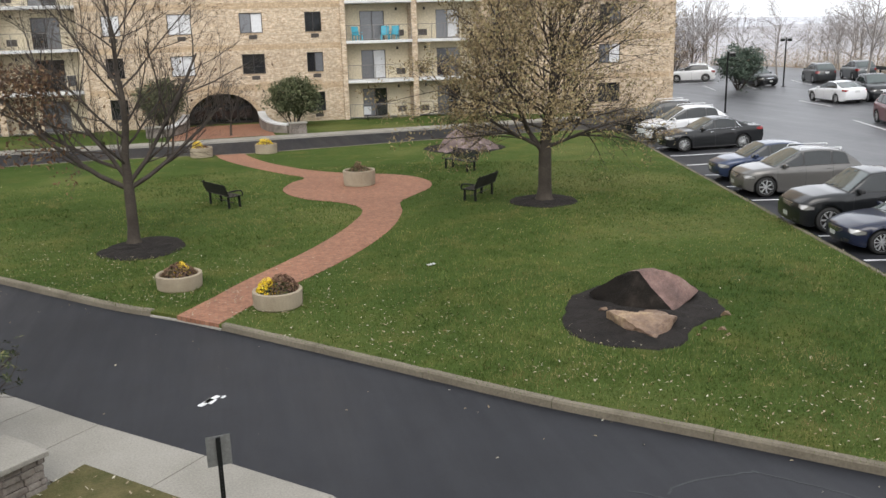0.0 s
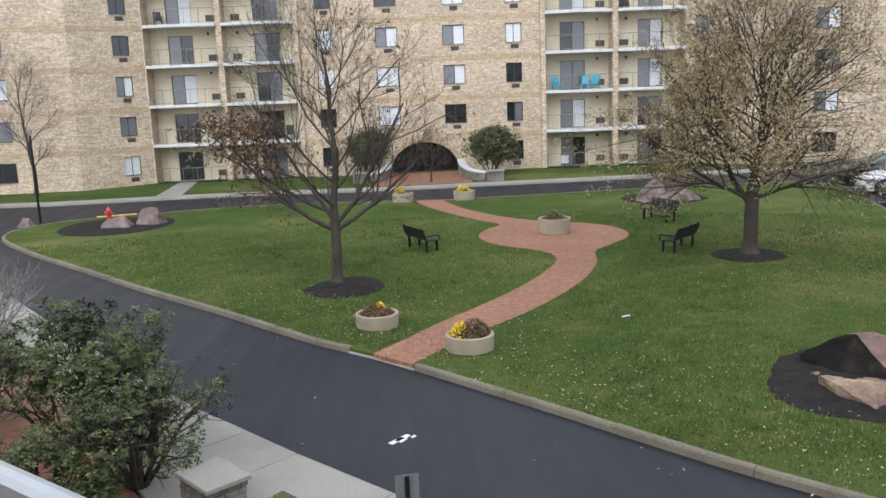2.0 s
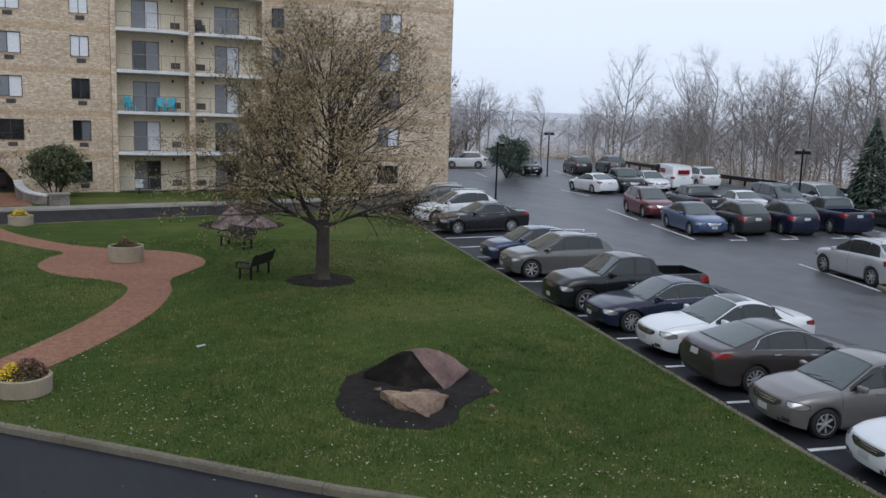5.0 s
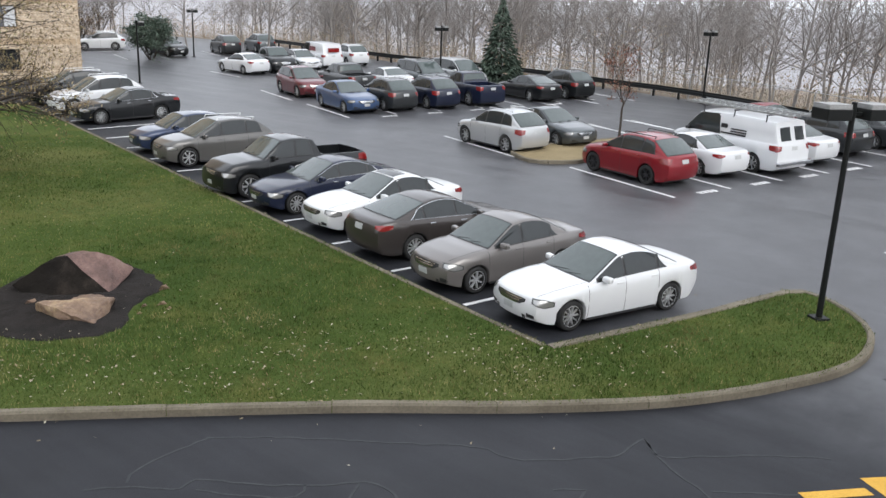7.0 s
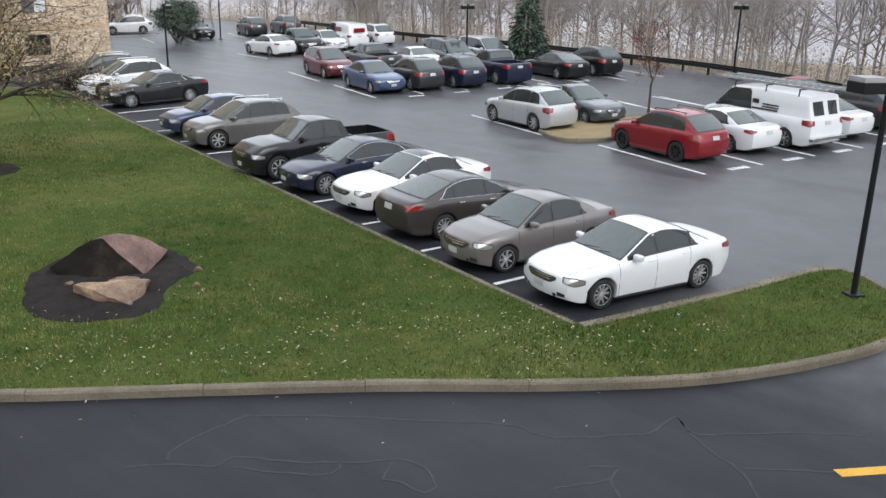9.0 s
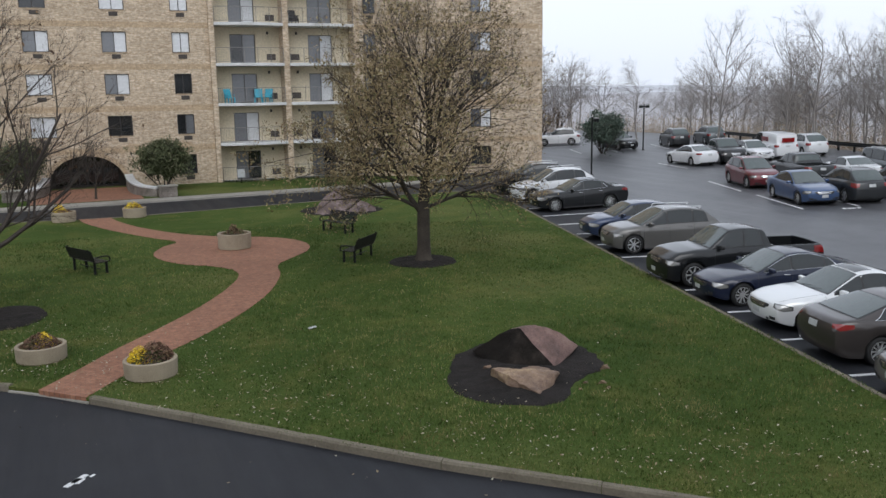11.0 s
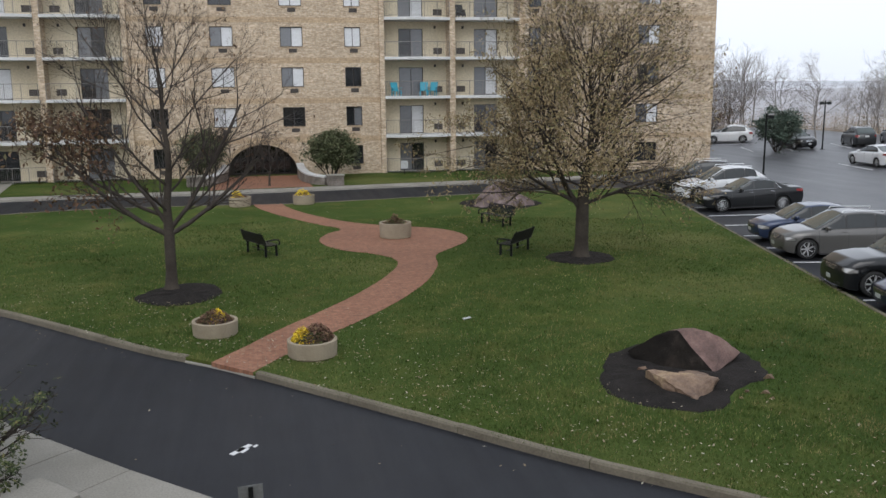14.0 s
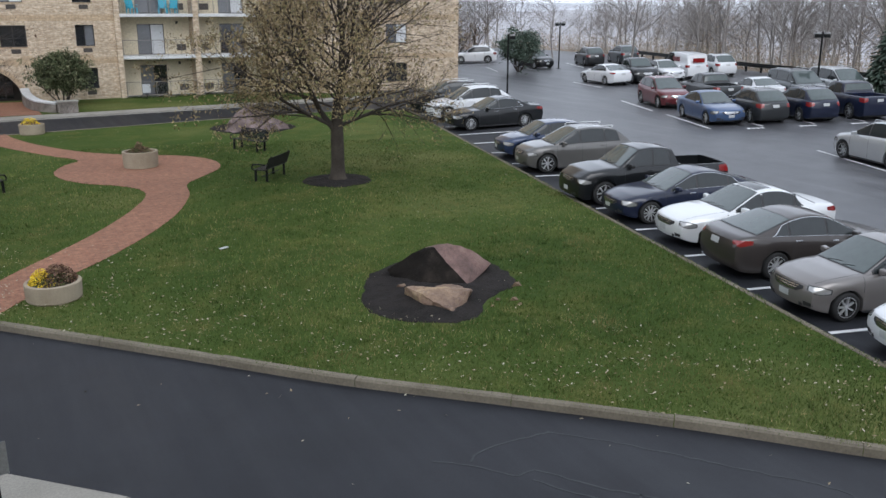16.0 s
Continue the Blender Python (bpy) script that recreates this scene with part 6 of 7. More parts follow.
BENCH = bench()
BENCH.matrix_basis = pose(-0.28, 31.95, LAWN_Z, 0, 0, 117)
copy_thing(BENCH, pose(9.95, 36.5, LAWN_Z, 0, 0, -64))
copy_thing(BENCH, pose(8.85, 29.9, LAWN_Z, 0, 0, 228))


# lamp posts
# Grey lids: the sky's reflection on the black heads, put into the colour.
M_HEADTOP = mottled("painted_sheen_lamp_top", (0.26, 0.26, 0.255), (0.36, 0.36, 0.355), 3.0, 25.0, 0.5, bumpy=0.0)


def lamp_post(x, y, z, height, label, heads=2, turn=0.0, lean=0.0, big=1.0):
    home = tagged(empty("lamp_post", x, y, z, turn), label, "lamp post", "car park lamp posts")
    if lean:
        home.matrix_basis = home.matrix_basis @ Matrix.Rotation(radians(lean), 4, "X")
    part("base_plate", boxed(-0.16, 0.16, -0.16, 0.16, -0.02, 0.05, 0.01), M_BLACK, home)
    bm = bmesh.new()
    tube(bm, (0, 0, 0.03), (0, 0, height), 0.065, 0.055, 12)
    part("pole", bm, M_BLACK, home)
    for k in range(heads):
        sg = 1 if k == 0 else -1
        arm = part("arm", boxed(min(0, sg * 0.25 * big), max(0, sg * 0.25 * big), -0.03, 0.03, height - 0.26, height - 0.20), M_BLACK, home)
        head = part("lamp_head", boxed(min(sg * 0.2 * big, sg * 0.75 * big), max(sg * 0.2 * big, sg * 0.75 * big), -0.26 * big, 0.26 * big, height - 0.34, height - 0.12, 0.02), M_BLACK, home)
        part("head_top", boxed(min(sg * 0.22 * big, sg * 0.73 * big), max(sg * 0.22 * big, sg * 0.73 * big), -0.24 * big, 0.24 * big, height - 0.122, height - 0.03, 0.004), M_HEADTOP, head)
        part("lens", boxed(min(sg * 0.26 * big, sg * 0.68 * big), max(sg * 0.26 * big, sg * 0.68 * big), -0.15 * big, 0.15 * big, height - 0.348, height - 0.338), M_PLATE, head)
    return home


lamp_post(18.24, 4.21, LAWN_Z, 4.5, "tall black twin-head lamp post on the grass tip", 2, -38)
for x, y, h in ((32.12, 50.91, 4.0), (46.25, 64.73, 4.1), (45.49, 36.49, 3.95), (50.25, 20.09, 4.3)):
    lamp_post(x, y, lot_z(x, y), h, "slim dark car park lamp post", 2 if h != 4.0 else 1, -20, 0.0, 0.6)
lamp_post(-19.93, 43.94, RZ, 4.5, "slim black lamp post at the lawn's corner", 0)

# hydrant
M_HYDRANT = plain("red_hydrant_paint", (0.42, 0.03, 0.02), 0.4)
hyd = tagged(empty("fire_hydrant", -16.17, 43.3, LAWN_Z), "bright red fire hydrant in a mulch bed", "fire hydrant")
bm = bmesh.new()
lathe(bm, [(0.15, 0), (0.15, 0.05), (0.10, 0.06), (0.10, 0.45), (0.14, 0.46), (0.14, 0.52), (0.11, 0.56), (0.06, 0.66), (0.03, 0.70), (0.03, 0.76)], 20)
part("barrel", bm, M_HYDRANT, hyd)
for d in ((1, 0), (-1, 0), (0, -1)):
    bm = bmesh.new()
    tube(bm, (0.08 * d[0], 0.08 * d[1], 0.37), (0.2 * d[0], 0.2 * d[1], 0.37), 0.065, 0.065, 12)
    part("outlet_cap", bm, M_HYDRANT, hyd)
tagged(part("yellow_kerb", boxed(-1.0, 1.0, -0.09, 0.09, 0.0, LAWN_Z + 0.05, 0.02), M_YELLOW), "yellow painted kerb behind the hydrant", "kerb", kind="structure").matrix_basis = pose(-16.4, 45.05, 0, 0, 0, 18)

# sign at the near pavement, its back to the flats
sign = tagged(empty("parking_sign", -0.42, 10.35, 0.08, 8), "grey back of a small sign on a perforated post", "sign")
M_SIGNBACK = mottled("dull_aluminium_sheet", (0.20, 0.21, 0.21), (0.27, 0.275, 0.275), 3.0, 20.0, 0.45, 0.5, bumpy=0.0)
part("plate", boxed(-0.155, 0.155, -0.004, 0.0, 0.72, 1.14, 0.0015), M_SIGNBACK, sign)
post = part("post", boxed(-0.03, 0.03, -0.034, -0.006, 0.0, 1.12, 0.004), M_BLACK, sign)
for k in range(14):
    part("bolt_hole", boxed(-0.008, 0.008, -0.0365, -0.0335, 0.05 + k * 0.05, 0.066 + k * 0.05), M_TRIM, post)

# stone pier with a concrete cap at the yard's entrance
M_STONE = rock_material("grey_brown_wall_stone", (0.10, 0.085, 0.07), (0.20, 0.175, 0.15), (0.30, 0.27, 0.24))
M_MORTAR = mottled("dark_mortar", (0.06, 0.055, 0.05), (0.10, 0.09, 0.08), 2.0, 30.0, 0.95)


def stone_wall(name, x, y, z, yaw, length, depth, height, label, seed, cap=0.08, over=0.06):
    """Courses of rough stones over a mortar core, under a concrete cap."""
    home = tagged(empty(name, x, y, z, yaw), label, "stone wall")
    part("core", boxed(-length / 2 + 0.03, length / 2 - 0.03, -depth / 2 + 0.03, depth / 2 - 0.03, -0.05, height), M_MORTAR, home)
    rnd = random.Random(seed)
    zz = 0.0
    while zz < height - 0.02:
        h = min(rnd.uniform(0.07, 0.14), height - zz)
        for face in range(4):
            run, half = (length, depth / 2) if face % 2 == 0 else (depth, length / 2)
            u = -run / 2
            while u < run / 2 - 0.02:
                w = min(rnd.uniform(0.14, 0.34), run / 2 - u)
                out = rnd.uniform(-0.012, 0.022)
                s = part("stone", boxed(u + 0.006, u + w - 0.006, -half - out, -half + 0.06, zz + 0.006, zz + h - 0.006, 0.012), M_STONE, home)
                s.matrix_basis = pose(0, 0, 0, 0, 0, 90 * face)
                u += w
        zz += h
    part("cap", boxed(-length / 2 - over, length / 2 + over, -depth / 2 - over, depth / 2 + over, height, height + cap, 0.015), M_CONCRETE, home)
    return home


stone_wall("stone_pier", -3.32, 11.82, 0.09, 43, 0.62, 0.85, 0.52, "rough stone pier with a concrete cap", 5)
stone_wall("stone_pier", 4.35, 54.75, 0.14, 3, 1.05, 0.6, 0.62, "stone end pier of the entrance wall", 6)
stone_wall("stone_pier", -4.35, 56.4, 0.14, 3, 1.05, 0.6, 0.62, "stone end pier of the entrance wall", 7)


def curved_wall(points, heights, label):
    bm, rows = bmesh.new(), []
    line_ = smooth_line([(*q, 0) for q in points], 0.3)
    n = len(line_)
    for k, q in enumerate(line_):
        d = (line_[min(k + 1, n - 1)] - line_[max(k - 1, 0)]).normalized()
        s = Vector((-d.y, d.x, 0))
        h = heights[0] + (heights[1] - heights[0]) * k / (n - 1)
        rows.append([bm.verts.new(q + s * u + Vector((0, 0, z))) for u, z in ((-0.2, 0.1), (-0.2, h), (0.2, h), (0.2, 0.1))])
    for a, b in zip(rows, rows[1:]):
        for i in range(3):
            bm.faces.new((a[i], b[i], b[i + 1], a[i + 1]))
    bm.faces.new(rows[0]), bm.faces.new(rows[-1][::-1])
    home = tagged(empty("curved_wall"), label, "stone wall")
    part("wall_body", bm, M_STONE, home)
    bm, rows = bmesh.new(), []
    for k, q in enumerate(line_):
        d = (line_[min(k + 1, n - 1)] - line_[max(k - 1, 0)]).normalized()
        s = Vector((-d.y, d.x, 0))
        h = heights[0] + (heights[1] - heights[0]) * k / (n - 1)
        rows.append([bm.verts.new(q + s * u + Vector((0, 0, z))) for u, z in ((-0.26, h), (-0.26, h + 0.09), (0.26, h + 0.09), (0.26, h))])
    for a, b in zip(rows, rows[1:]):
        for i in range(4):
            bm.faces.new((a[i], b[i], b[(i + 1) % 4], a[(i + 1) % 4]))
    bm.faces.new(rows[0]), bm.faces.new(rows[-1][::-1])
    part("wall_cap", bm, M_SLAB, home)


curved_wall([(2.45, 61.4), (2.5, 58.5), (2.9, 56.2), (3.85, 54.95)], (1.0, 0.62), "curved stone wall with a pale cap beside the entrance")
curved_wall([(-2.6, 61.4), (-2.75, 59.5), (-3.1, 57.6), (-3.85, 56.6)], (1.0, 0.62), "curved stone wall with a pale cap beside the entrance")

# white notice on a stake at the foot of the balconies
notice = tagged(empty("notice_board", 9.75, 60.4, 0.15), "small white notice on a dark stake", "sign")
part("stake", boxed(-0.03, 0.03, -0.02, 0.02, 0, 0.55), M_BLACK, notice)
part("board", boxed(-0.26, 0.26, -0.05, -0.02, 0.42, 0.98, 0.01), M_PLATE, notice)

# turquoise chairs on a balcony and darker ones on others
M_TURQ = plain("turquoise_plastic", (0.03, 0.34, 0.46), 0.5)


def balcony_chair(x, z, yaw, mat, label):
    home = tagged(empty("balcony_chair", x, FACE + 0.35, z, yaw), label, "chair", "chairs on the balconies")
    part("seat", boxed(-0.28, 0.28, -0.26, 0.26, 0.34, 0.39, 0.02), mat, home)
    b = part("backrest", boxed(-0.28, 0.28, -0.02, 0.02, 0.0, 0.62, 0.02), mat, home)
    b.matrix_basis = pose(0, 0.25, 0.38, -16)
    for sx in (-0.25, 0.25):
        for sy in (-0.23, 0.23):
            part("leg", boxed(sx - 0.03, sx + 0.03, sy - 0.03, sy + 0.03, 0, 0.345), mat, home)
        part("armrest", boxed(sx - 0.05, sx + 0.05, -0.28, 0.28, 0.55, 0.585, 0.01), mat, home)


F2 = BASE + 2 * RISE
balcony_chair(9.6, F2, 20, M_TURQ, "turquoise garden chair on a balcony")
balcony_chair(11.6, F2, -15, M_TURQ, "turquoise garden chair on a balcony")
balcony_chair(12.25, F2, -30, M_TURQ, "turquoise garden chair on a balcony")
for x, k, yaw in ((14.4, 4, 10), (17.4, 5, -30), (14.5, 6, 25), (17.6, 6, -20), (-9.6, 6, -30), (-13.2, 7, 20), (-18.4, 4, 30), (-9.7, 1, 10)):
    balcony_chair(x, BASE + k * RISE, yaw, M_TRIM, "dark folding chair on a balcony")

# black guard rail along the car park's edge
rail = tagged(empty("guard_rail"), "low black guard rail along the car park's edge", "fence")
fence_line = smooth_line([(*q, 0) for q in FENCE[1:-1]], 1.0)
bm = bmesh.new()
rows = []
for q in fence_line:
    z = lot_z(q.x, q.y)
    rows.append([bm.verts.new((q.x + dx, q.y, z + dz)) for dx, dz in ((-0.06, 0.42), (-0.02, 0.5), (-0.06, 0.58), (-0.02, 0.66), (-0.06, 0.74), (0.0, 0.74), (0.0, 0.42))])
for a, b in zip(rows, rows[1:]):
    for i in range(7):
        bm.faces.new((a[i], a[(i + 1) % 7], b[(i + 1) % 7], b[i]))
part("beam", bm, M_BLACK, rail)
POST = None
for k in range(0, len(fence_line), 2):
    q = fence_line[k]
    if POST is None:
        POST = part("post", boxed(0.0, 0.14, -0.06, 0.06, -0.3, 0.7), M_BLACK, rail).data
        rail.children[-1].matrix_basis = pose(q.x, q.y, lot_z(q.x, q.y))
    else:
        p = part("post", POST, None, rail)
        p.matrix_basis = pose(q.x, q.y, lot_z(q.x, q.y))

# chain-link fence behind the guard rail
link = tagged(empty("wire_fence"), "grey chain-link fence behind the guard rail", "fence")
wire_line = [q + Vector((0.9, -0.3, 0)) for q in smooth_line([(*q, 0) for q in FENCE[1:7]], 2.4)]
for q in wire_line:
    bm = bmesh.new()
    tube(bm, (0, 0, -0.4), (0, 0, 1.55), 0.03, 0.03, 6)
    part("post", bm, M_STEEL, link).matrix_basis = pose(q.x, q.y, lot_z(q.x, q.y))
for a, b in zip(wire_line, wire_line[1:]):
    bm = bmesh.new()
    za, zb = lot_z(a.x, a.y), lot_z(b.x, b.y)
    tube(bm, (a.x, a.y, za + 1.53), (b.x, b.y, zb + 1.53), 0.022, 0.022, 6)
    part("top_rail", bm, M_STEEL, link)
    bm = bmesh.new()
    n = int((b - a).length / 0.12)
    for k in range(-12, n):
        for sg in (0, 1):
            f0, f1 = max(0.0, k / n), min(1.0, (k + 12) / n)
            h0, h1 = (f0 * n - k) / 12 * 1.45 + 0.05, (f1 * n - k) / 12 * 1.45 + 0.05
            if sg:
                h0, h1 = 1.55 - h0, 1.55 - h1
            p0, p1 = a.lerp(b, f0), a.lerp(b, f1)
            tube(bm, (p0.x, p0.y, za + (zb - za) * f0 + h0), (p1.x, p1.y, za + (zb - za) * f1 + h1), 0.003, 0.003, 3, False)
    tagged(part("wire_mesh", bm, M_STEEL, link), kind="stuff")

# dry grass island between the parking rows
M_DRYGRASS = mottled("dry_tan_grass", (0.20, 0.155, 0.085), (0.30, 0.24, 0.14), 0.8, 20.0, 0.95, bumpy=0.6, depth=0.03)
bm = slab_outline([(*q, 0) for q in ISLAND], -0.3, 0.0)
for v in bm.verts:
    v.co.z += lot_z(v.co.x, v.co.y) + (0.14 if v.co.z > -0.1 else 0)
tagged(part("dry_island", bm, M_DRYGRASS), "kerbed island of dry tan grass", "traffic island", kind="structure")
home = kerb([(q[0], q[1]) for q in ISLAND[::-1]] + [ISLAND[-1]], 0.16, 0.16, 0.03, M_KERB, "kerb_dry_island", "pale kerb of the dry grass island")
for stone in home.children:
    for v in stone.data.vertices:
        v.co.z += lot_z(v.co.x, v.co.y)

# the balcony that the view is taken from
own = tagged(empty("viewing_balcony"), "grey metal railing and slab of a first-floor balcony", "balcony", kind="structure")
bm = bmesh.new()
tube(bm, (-2.2, 2.72, 5.3), (-0.05, 1.08, 5.3), 0.035, 0.035, 12)
for f in (0.0, 0.5, 1.0):
    tube(bm, (-2.2 + 2.15 * f, 2.72 - 1.64 * f, 4.4), (-2.2 + 2.15 * f, 2.72 - 1.64 * f, 5.3), 0.02, 0.02, 8)
part("handrail", bm, M_STEEL, own)
part("balcony_floor", slab_outline([(-2.3, 2.75, 0), (0.0, 1.0, 0), (2.2, -0.6, 0), (0.6, -2.6, 0), (-3.8, 0.6, 0)], 4.2, 4.42), M_CONCRETE, own)
part("porch_wall", slab_outline([(-2.4, 2.0, 0), (1.6, -0.9, 0), (0.6, -2.4, 0), (-3.5, 0.6, 0)], 0.0, 4.2), M_BRICK, own)

# the balcony's own block, unseen; kept low to suit the near ground's brightness
near_block = tagged(empty("near_building", -1.35, -1.7, 0, -37), "unseen tan brick block added behind the viewing balcony", "building")
xs = [-24 + 3.6 * k for k in range(14)]
for k in range(2):
    for x in xs:
        part("window", boxed(x - 0.75, x + 0.75, 0.0, 0.03, 1.0 + 2.75 * k, 2.35 + 2.75 * k, 0.01), M_DARKGLASS, near_block)
part("wall", boxed(-27, 27, -9, 0, -0.1, 6.6), M_BRICK, near_block)
part("roof", boxed(-27.3, 27.3, -9.3, 0.3, 6.6, 6.85, 0.03), M_SLAB, near_block)

# ---- trees and shrubs ----
class Wood:
    """Gathers tapered branch tubes and leaf pieces into plain vertex lists."""

    def __init__(self, seed):
        self.r = random.Random(seed)
        self.verts, self.faces, self.tips = [], [], []

    def limb(self, pts, radii, sides):
        rings = []
        for k, p in enumerate(pts):
            d = (pts[min(k + 1, len(pts) - 1)] - pts[max(k - 1, 0)]).normalized()
            u = d.cross(Vector((0.31, 0.17, 0.93)) if abs(d.z) < 0.9 else Vector((1, 0, 0))).normalized()
            w = d.cross(u)
            base = len(self.verts)
            for i in range(sides):
                a = 2 * math.pi * i / sides
                self.verts.append(p + (u * math.cos(a) + w * math.sin(a)) * radii[k])
            rings.append(base)
        for a, b in zip(rings, rings[1:]):
            for i in range(sides):
                self.faces.append((a + i, a + (i + 1) % sides, b + (i + 1) % sides, b + i))

    def grow(self, p, d, length, radius, depth, spec):
        """One branch that wanders and turns upward, with its side branches."""
        r = self.r
        n = 5 if depth < 2 else 4 if depth < 4 else 3
        pts, q, dd = [p.copy()], p.copy(), d.copy()
        for k in range(n):
            dd = (dd + Vector((r.uniform(-1, 1), r.uniform(-1, 1), r.uniform(-0.6, 0.9))) * spec["wander"] + Vector((0, 0, spec["lift"])) + spec["lean"] * 0.04).normalized()
            q = q + dd * length / n
            pts.append(q.copy())
        end = max(radius * 0.42, 0.0035)
        radii = [radius + (end - radius) * k / n for k in range(n + 1)]
        self.limb(pts, radii, 7 if depth < 2 else 5 if depth < 3 else 3)
        if depth >= spec["depth"]:
            self.tips.append((pts[-1], dd))
            self.tips.append((pts[len(pts) // 2], dd))
            return
        m = spec["kids"][depth]
        for k in range(m):
            f = spec["first"] + (1 - spec["first"]) * (k + r.uniform(0.1, 0.9)) / m
            i = min(int(f * n), n - 1)
            at = pts[i].lerp(pts[i + 1], f * n - i)
            along = (pts[i + 1] - pts[i]).normalized()
            side = along.cross(Vector((r.uniform(-1, 1), r.uniform(-1, 1), r.uniform(-1, 1)))).normalized()
            ang = radians(r.uniform(*spec["angle"]))
            nd = (along * math.cos(ang) + side * math.sin(ang)).normalized()
            rad = (radius + (end - radius) * f) * r.uniform(0.45, 0.7)
            self.grow(at, nd, length * r.uniform(*spec["shrink"]) * (1.15 - 0.5 * f), rad, depth + 1, spec)


def leaves_mesh(tips, n, size, mat, rnd, spread=0.22, keep=None, name="leaves"):
    verts, faces = [], []
    pool = [t for t in tips if keep is None or keep(t[0])]
    if not pool:
        pool = tips
    for _ in range(n):
        p, d = pool[rnd.randrange(len(pool))]
        c = p - d * rnd.uniform(0, 0.35) + Vector((rnd.uniform(-1, 1), rnd.uniform(-1, 1), rnd.uniform(-1, 0.6))) * spread
        t = Euler((rnd.uniform(-1.3, 1.3), rnd.uniform(-1.3, 1.3), rnd.uniform(0, 6.3))).to_matrix()
        s = size * rnd.uniform(0.6, 1.35)
        k = len(verts)
        verts += [c + t @ Vector(v) for v in ((-s, 0, 0), (-0.1 * s, -s * 0.48, 0.15 * s), (s, 0, -0.1 * s), (0.1 * s, s * 0.48, 0.15 * s))]
        faces.append((k, k + 1, k + 2, k + 3))
    return mesh_from(name, verts, faces, mat)


M_LEAF_TAN = random_material("clinging_brown_leaves", [(0.0, (0.14, 0.10, 0.055)), (0.4, (0.25, 0.19, 0.10)), (0.75, (0.34, 0.265, 0.15)), (1.0, (0.21, 0.20, 0.09))], 0.75)
M_LEAF_RUST = random_material("rusty_brown_leaves", [(0.0, (0.07, 0.042, 0.028)), (0.5, (0.13, 0.075, 0.045)), (0.9, (0.18, 0.115, 0.06)), (1.0, (0.10, 0.095, 0.045))], 0.75)
M_EVERGREEN = random_material("glossy_evergreen_leaves", [(0.0, (0.020, 0.030, 0.011)), (0.5, (0.046, 0.064, 0.022)), (0.85, (0.095, 0.108, 0.040)), (1.0, (0.17, 0.155, 0.065))], 0.5, spec=0.14)
M_YEW = random_material("olive_evergreen_leaves", [(0.0, (0.040, 0.052, 0.024)), (0.5, (0.085, 0.100, 0.048)), (0.85, (0.14, 0.15, 0.08)), (1.0, (0.19, 0.19, 0.11))], 0.6, spec=0.14)
M_NEEDLE = random_material("dark_spruce_needles", [(0.0, (0.045, 0.068, 0.050)), (0.7, (0.085, 0.118, 0.090)), (1.0, (0.13, 0.165, 0.13))], 0.7)
# Bark lightened so its colour carries the mist; one near shrub shares it.
M_HAZEBARK = mottled("mist_paled_grey_bark", (0.22, 0.20, 0.185), (0.34, 0.315, 0.30), 1.0, 12.0, 0.95, bumpy=0.3)


def lawn_tree(name, x, y, z, seed, height, trunk_h, trunk_r, reach, count, tilts, spec, leaf_sets, label, group="trees on the lawn", extra=(), thin=1.0):
    """A tree with a leader and limbs that spread all round it; reach is the crown's half width low, midway and near the top."""
    home = tagged(empty(name, x, y, z), label, "tree", group)
    w = Wood(seed)
    r = w.r
    pts = [Vector((0, 0, -0.05)), Vector((0, 0, 0.12)), Vector((0.02, 0, 0.5)), Vector((0.03, 0.01, trunk_h))]
    radii = [trunk_r * 1.7, trunk_r * 1.2, trunk_r, trunk_r * 0.93]
    q = pts[-1].copy()
    for k in range(7):
        q = q + Vector((r.uniform(-0.14, 0.14), r.uniform(-0.14, 0.14), (height * 0.9 - trunk_h) / 7))
        pts.append(q.copy())
        radii.append(trunk_r * 0.8 * (1 - (k + 1) / 7.6))
    w.limb(pts, radii, 12)
    part("trunk", mesh_from("trunk", w.verts, w.faces, M_BARK, True), None, home)
    w.verts, w.faces = [], []
    limbs = list(extra)
    for k in range(count):
        f = (k + r.uniform(0.0, 0.8)) / count
        zz = trunk_h * 0.95 + (height * 0.86 - trunk_h) * f
        wide = reach[0] + (reach[1] - reach[0]) * f * 2 if f < 0.5 else reach[1] + (reach[2] - reach[1]) * (f * 2 - 1)
        tilt = tilts[0] + (tilts[1] - tilts[0]) * f + r.uniform(-6, 6)
        limbs.append((137.5 * k + r.uniform(-20, 20), tilt, wide / max(0.35, math.sin(radians(tilt))) * r.uniform(0.62, 0.82), trunk_r * (0.42 - 0.26 * f) * r.uniform(0.8, 1.1), zz))
    for az, tilt, length, rad, at in limbs:
        a, t = radians(az), radians(tilt)
        d = Vector((math.cos(a) * math.sin(t), math.sin(a) * math.sin(t), math.cos(t)))
        i = max(j for j in range(len(pts) - 1) if pts[j].z <= at)
        root = pts[i].lerp(pts[i + 1], min(1.0, (at - pts[i].z) / (pts[i + 1].z - pts[i].z)))
        w.grow(root, d, length, rad * thin, 1, spec)
    part("crown", mesh_from("crown", w.verts, w.faces, M_BARK_DARK, True), None, home)
    for lname, n, size, mat, spread, keep in leaf_sets:
        tagged(part(lname, leaves_mesh(w.tips, n, size, mat, r, spread, keep), None, home), kind="stuff")
    return home


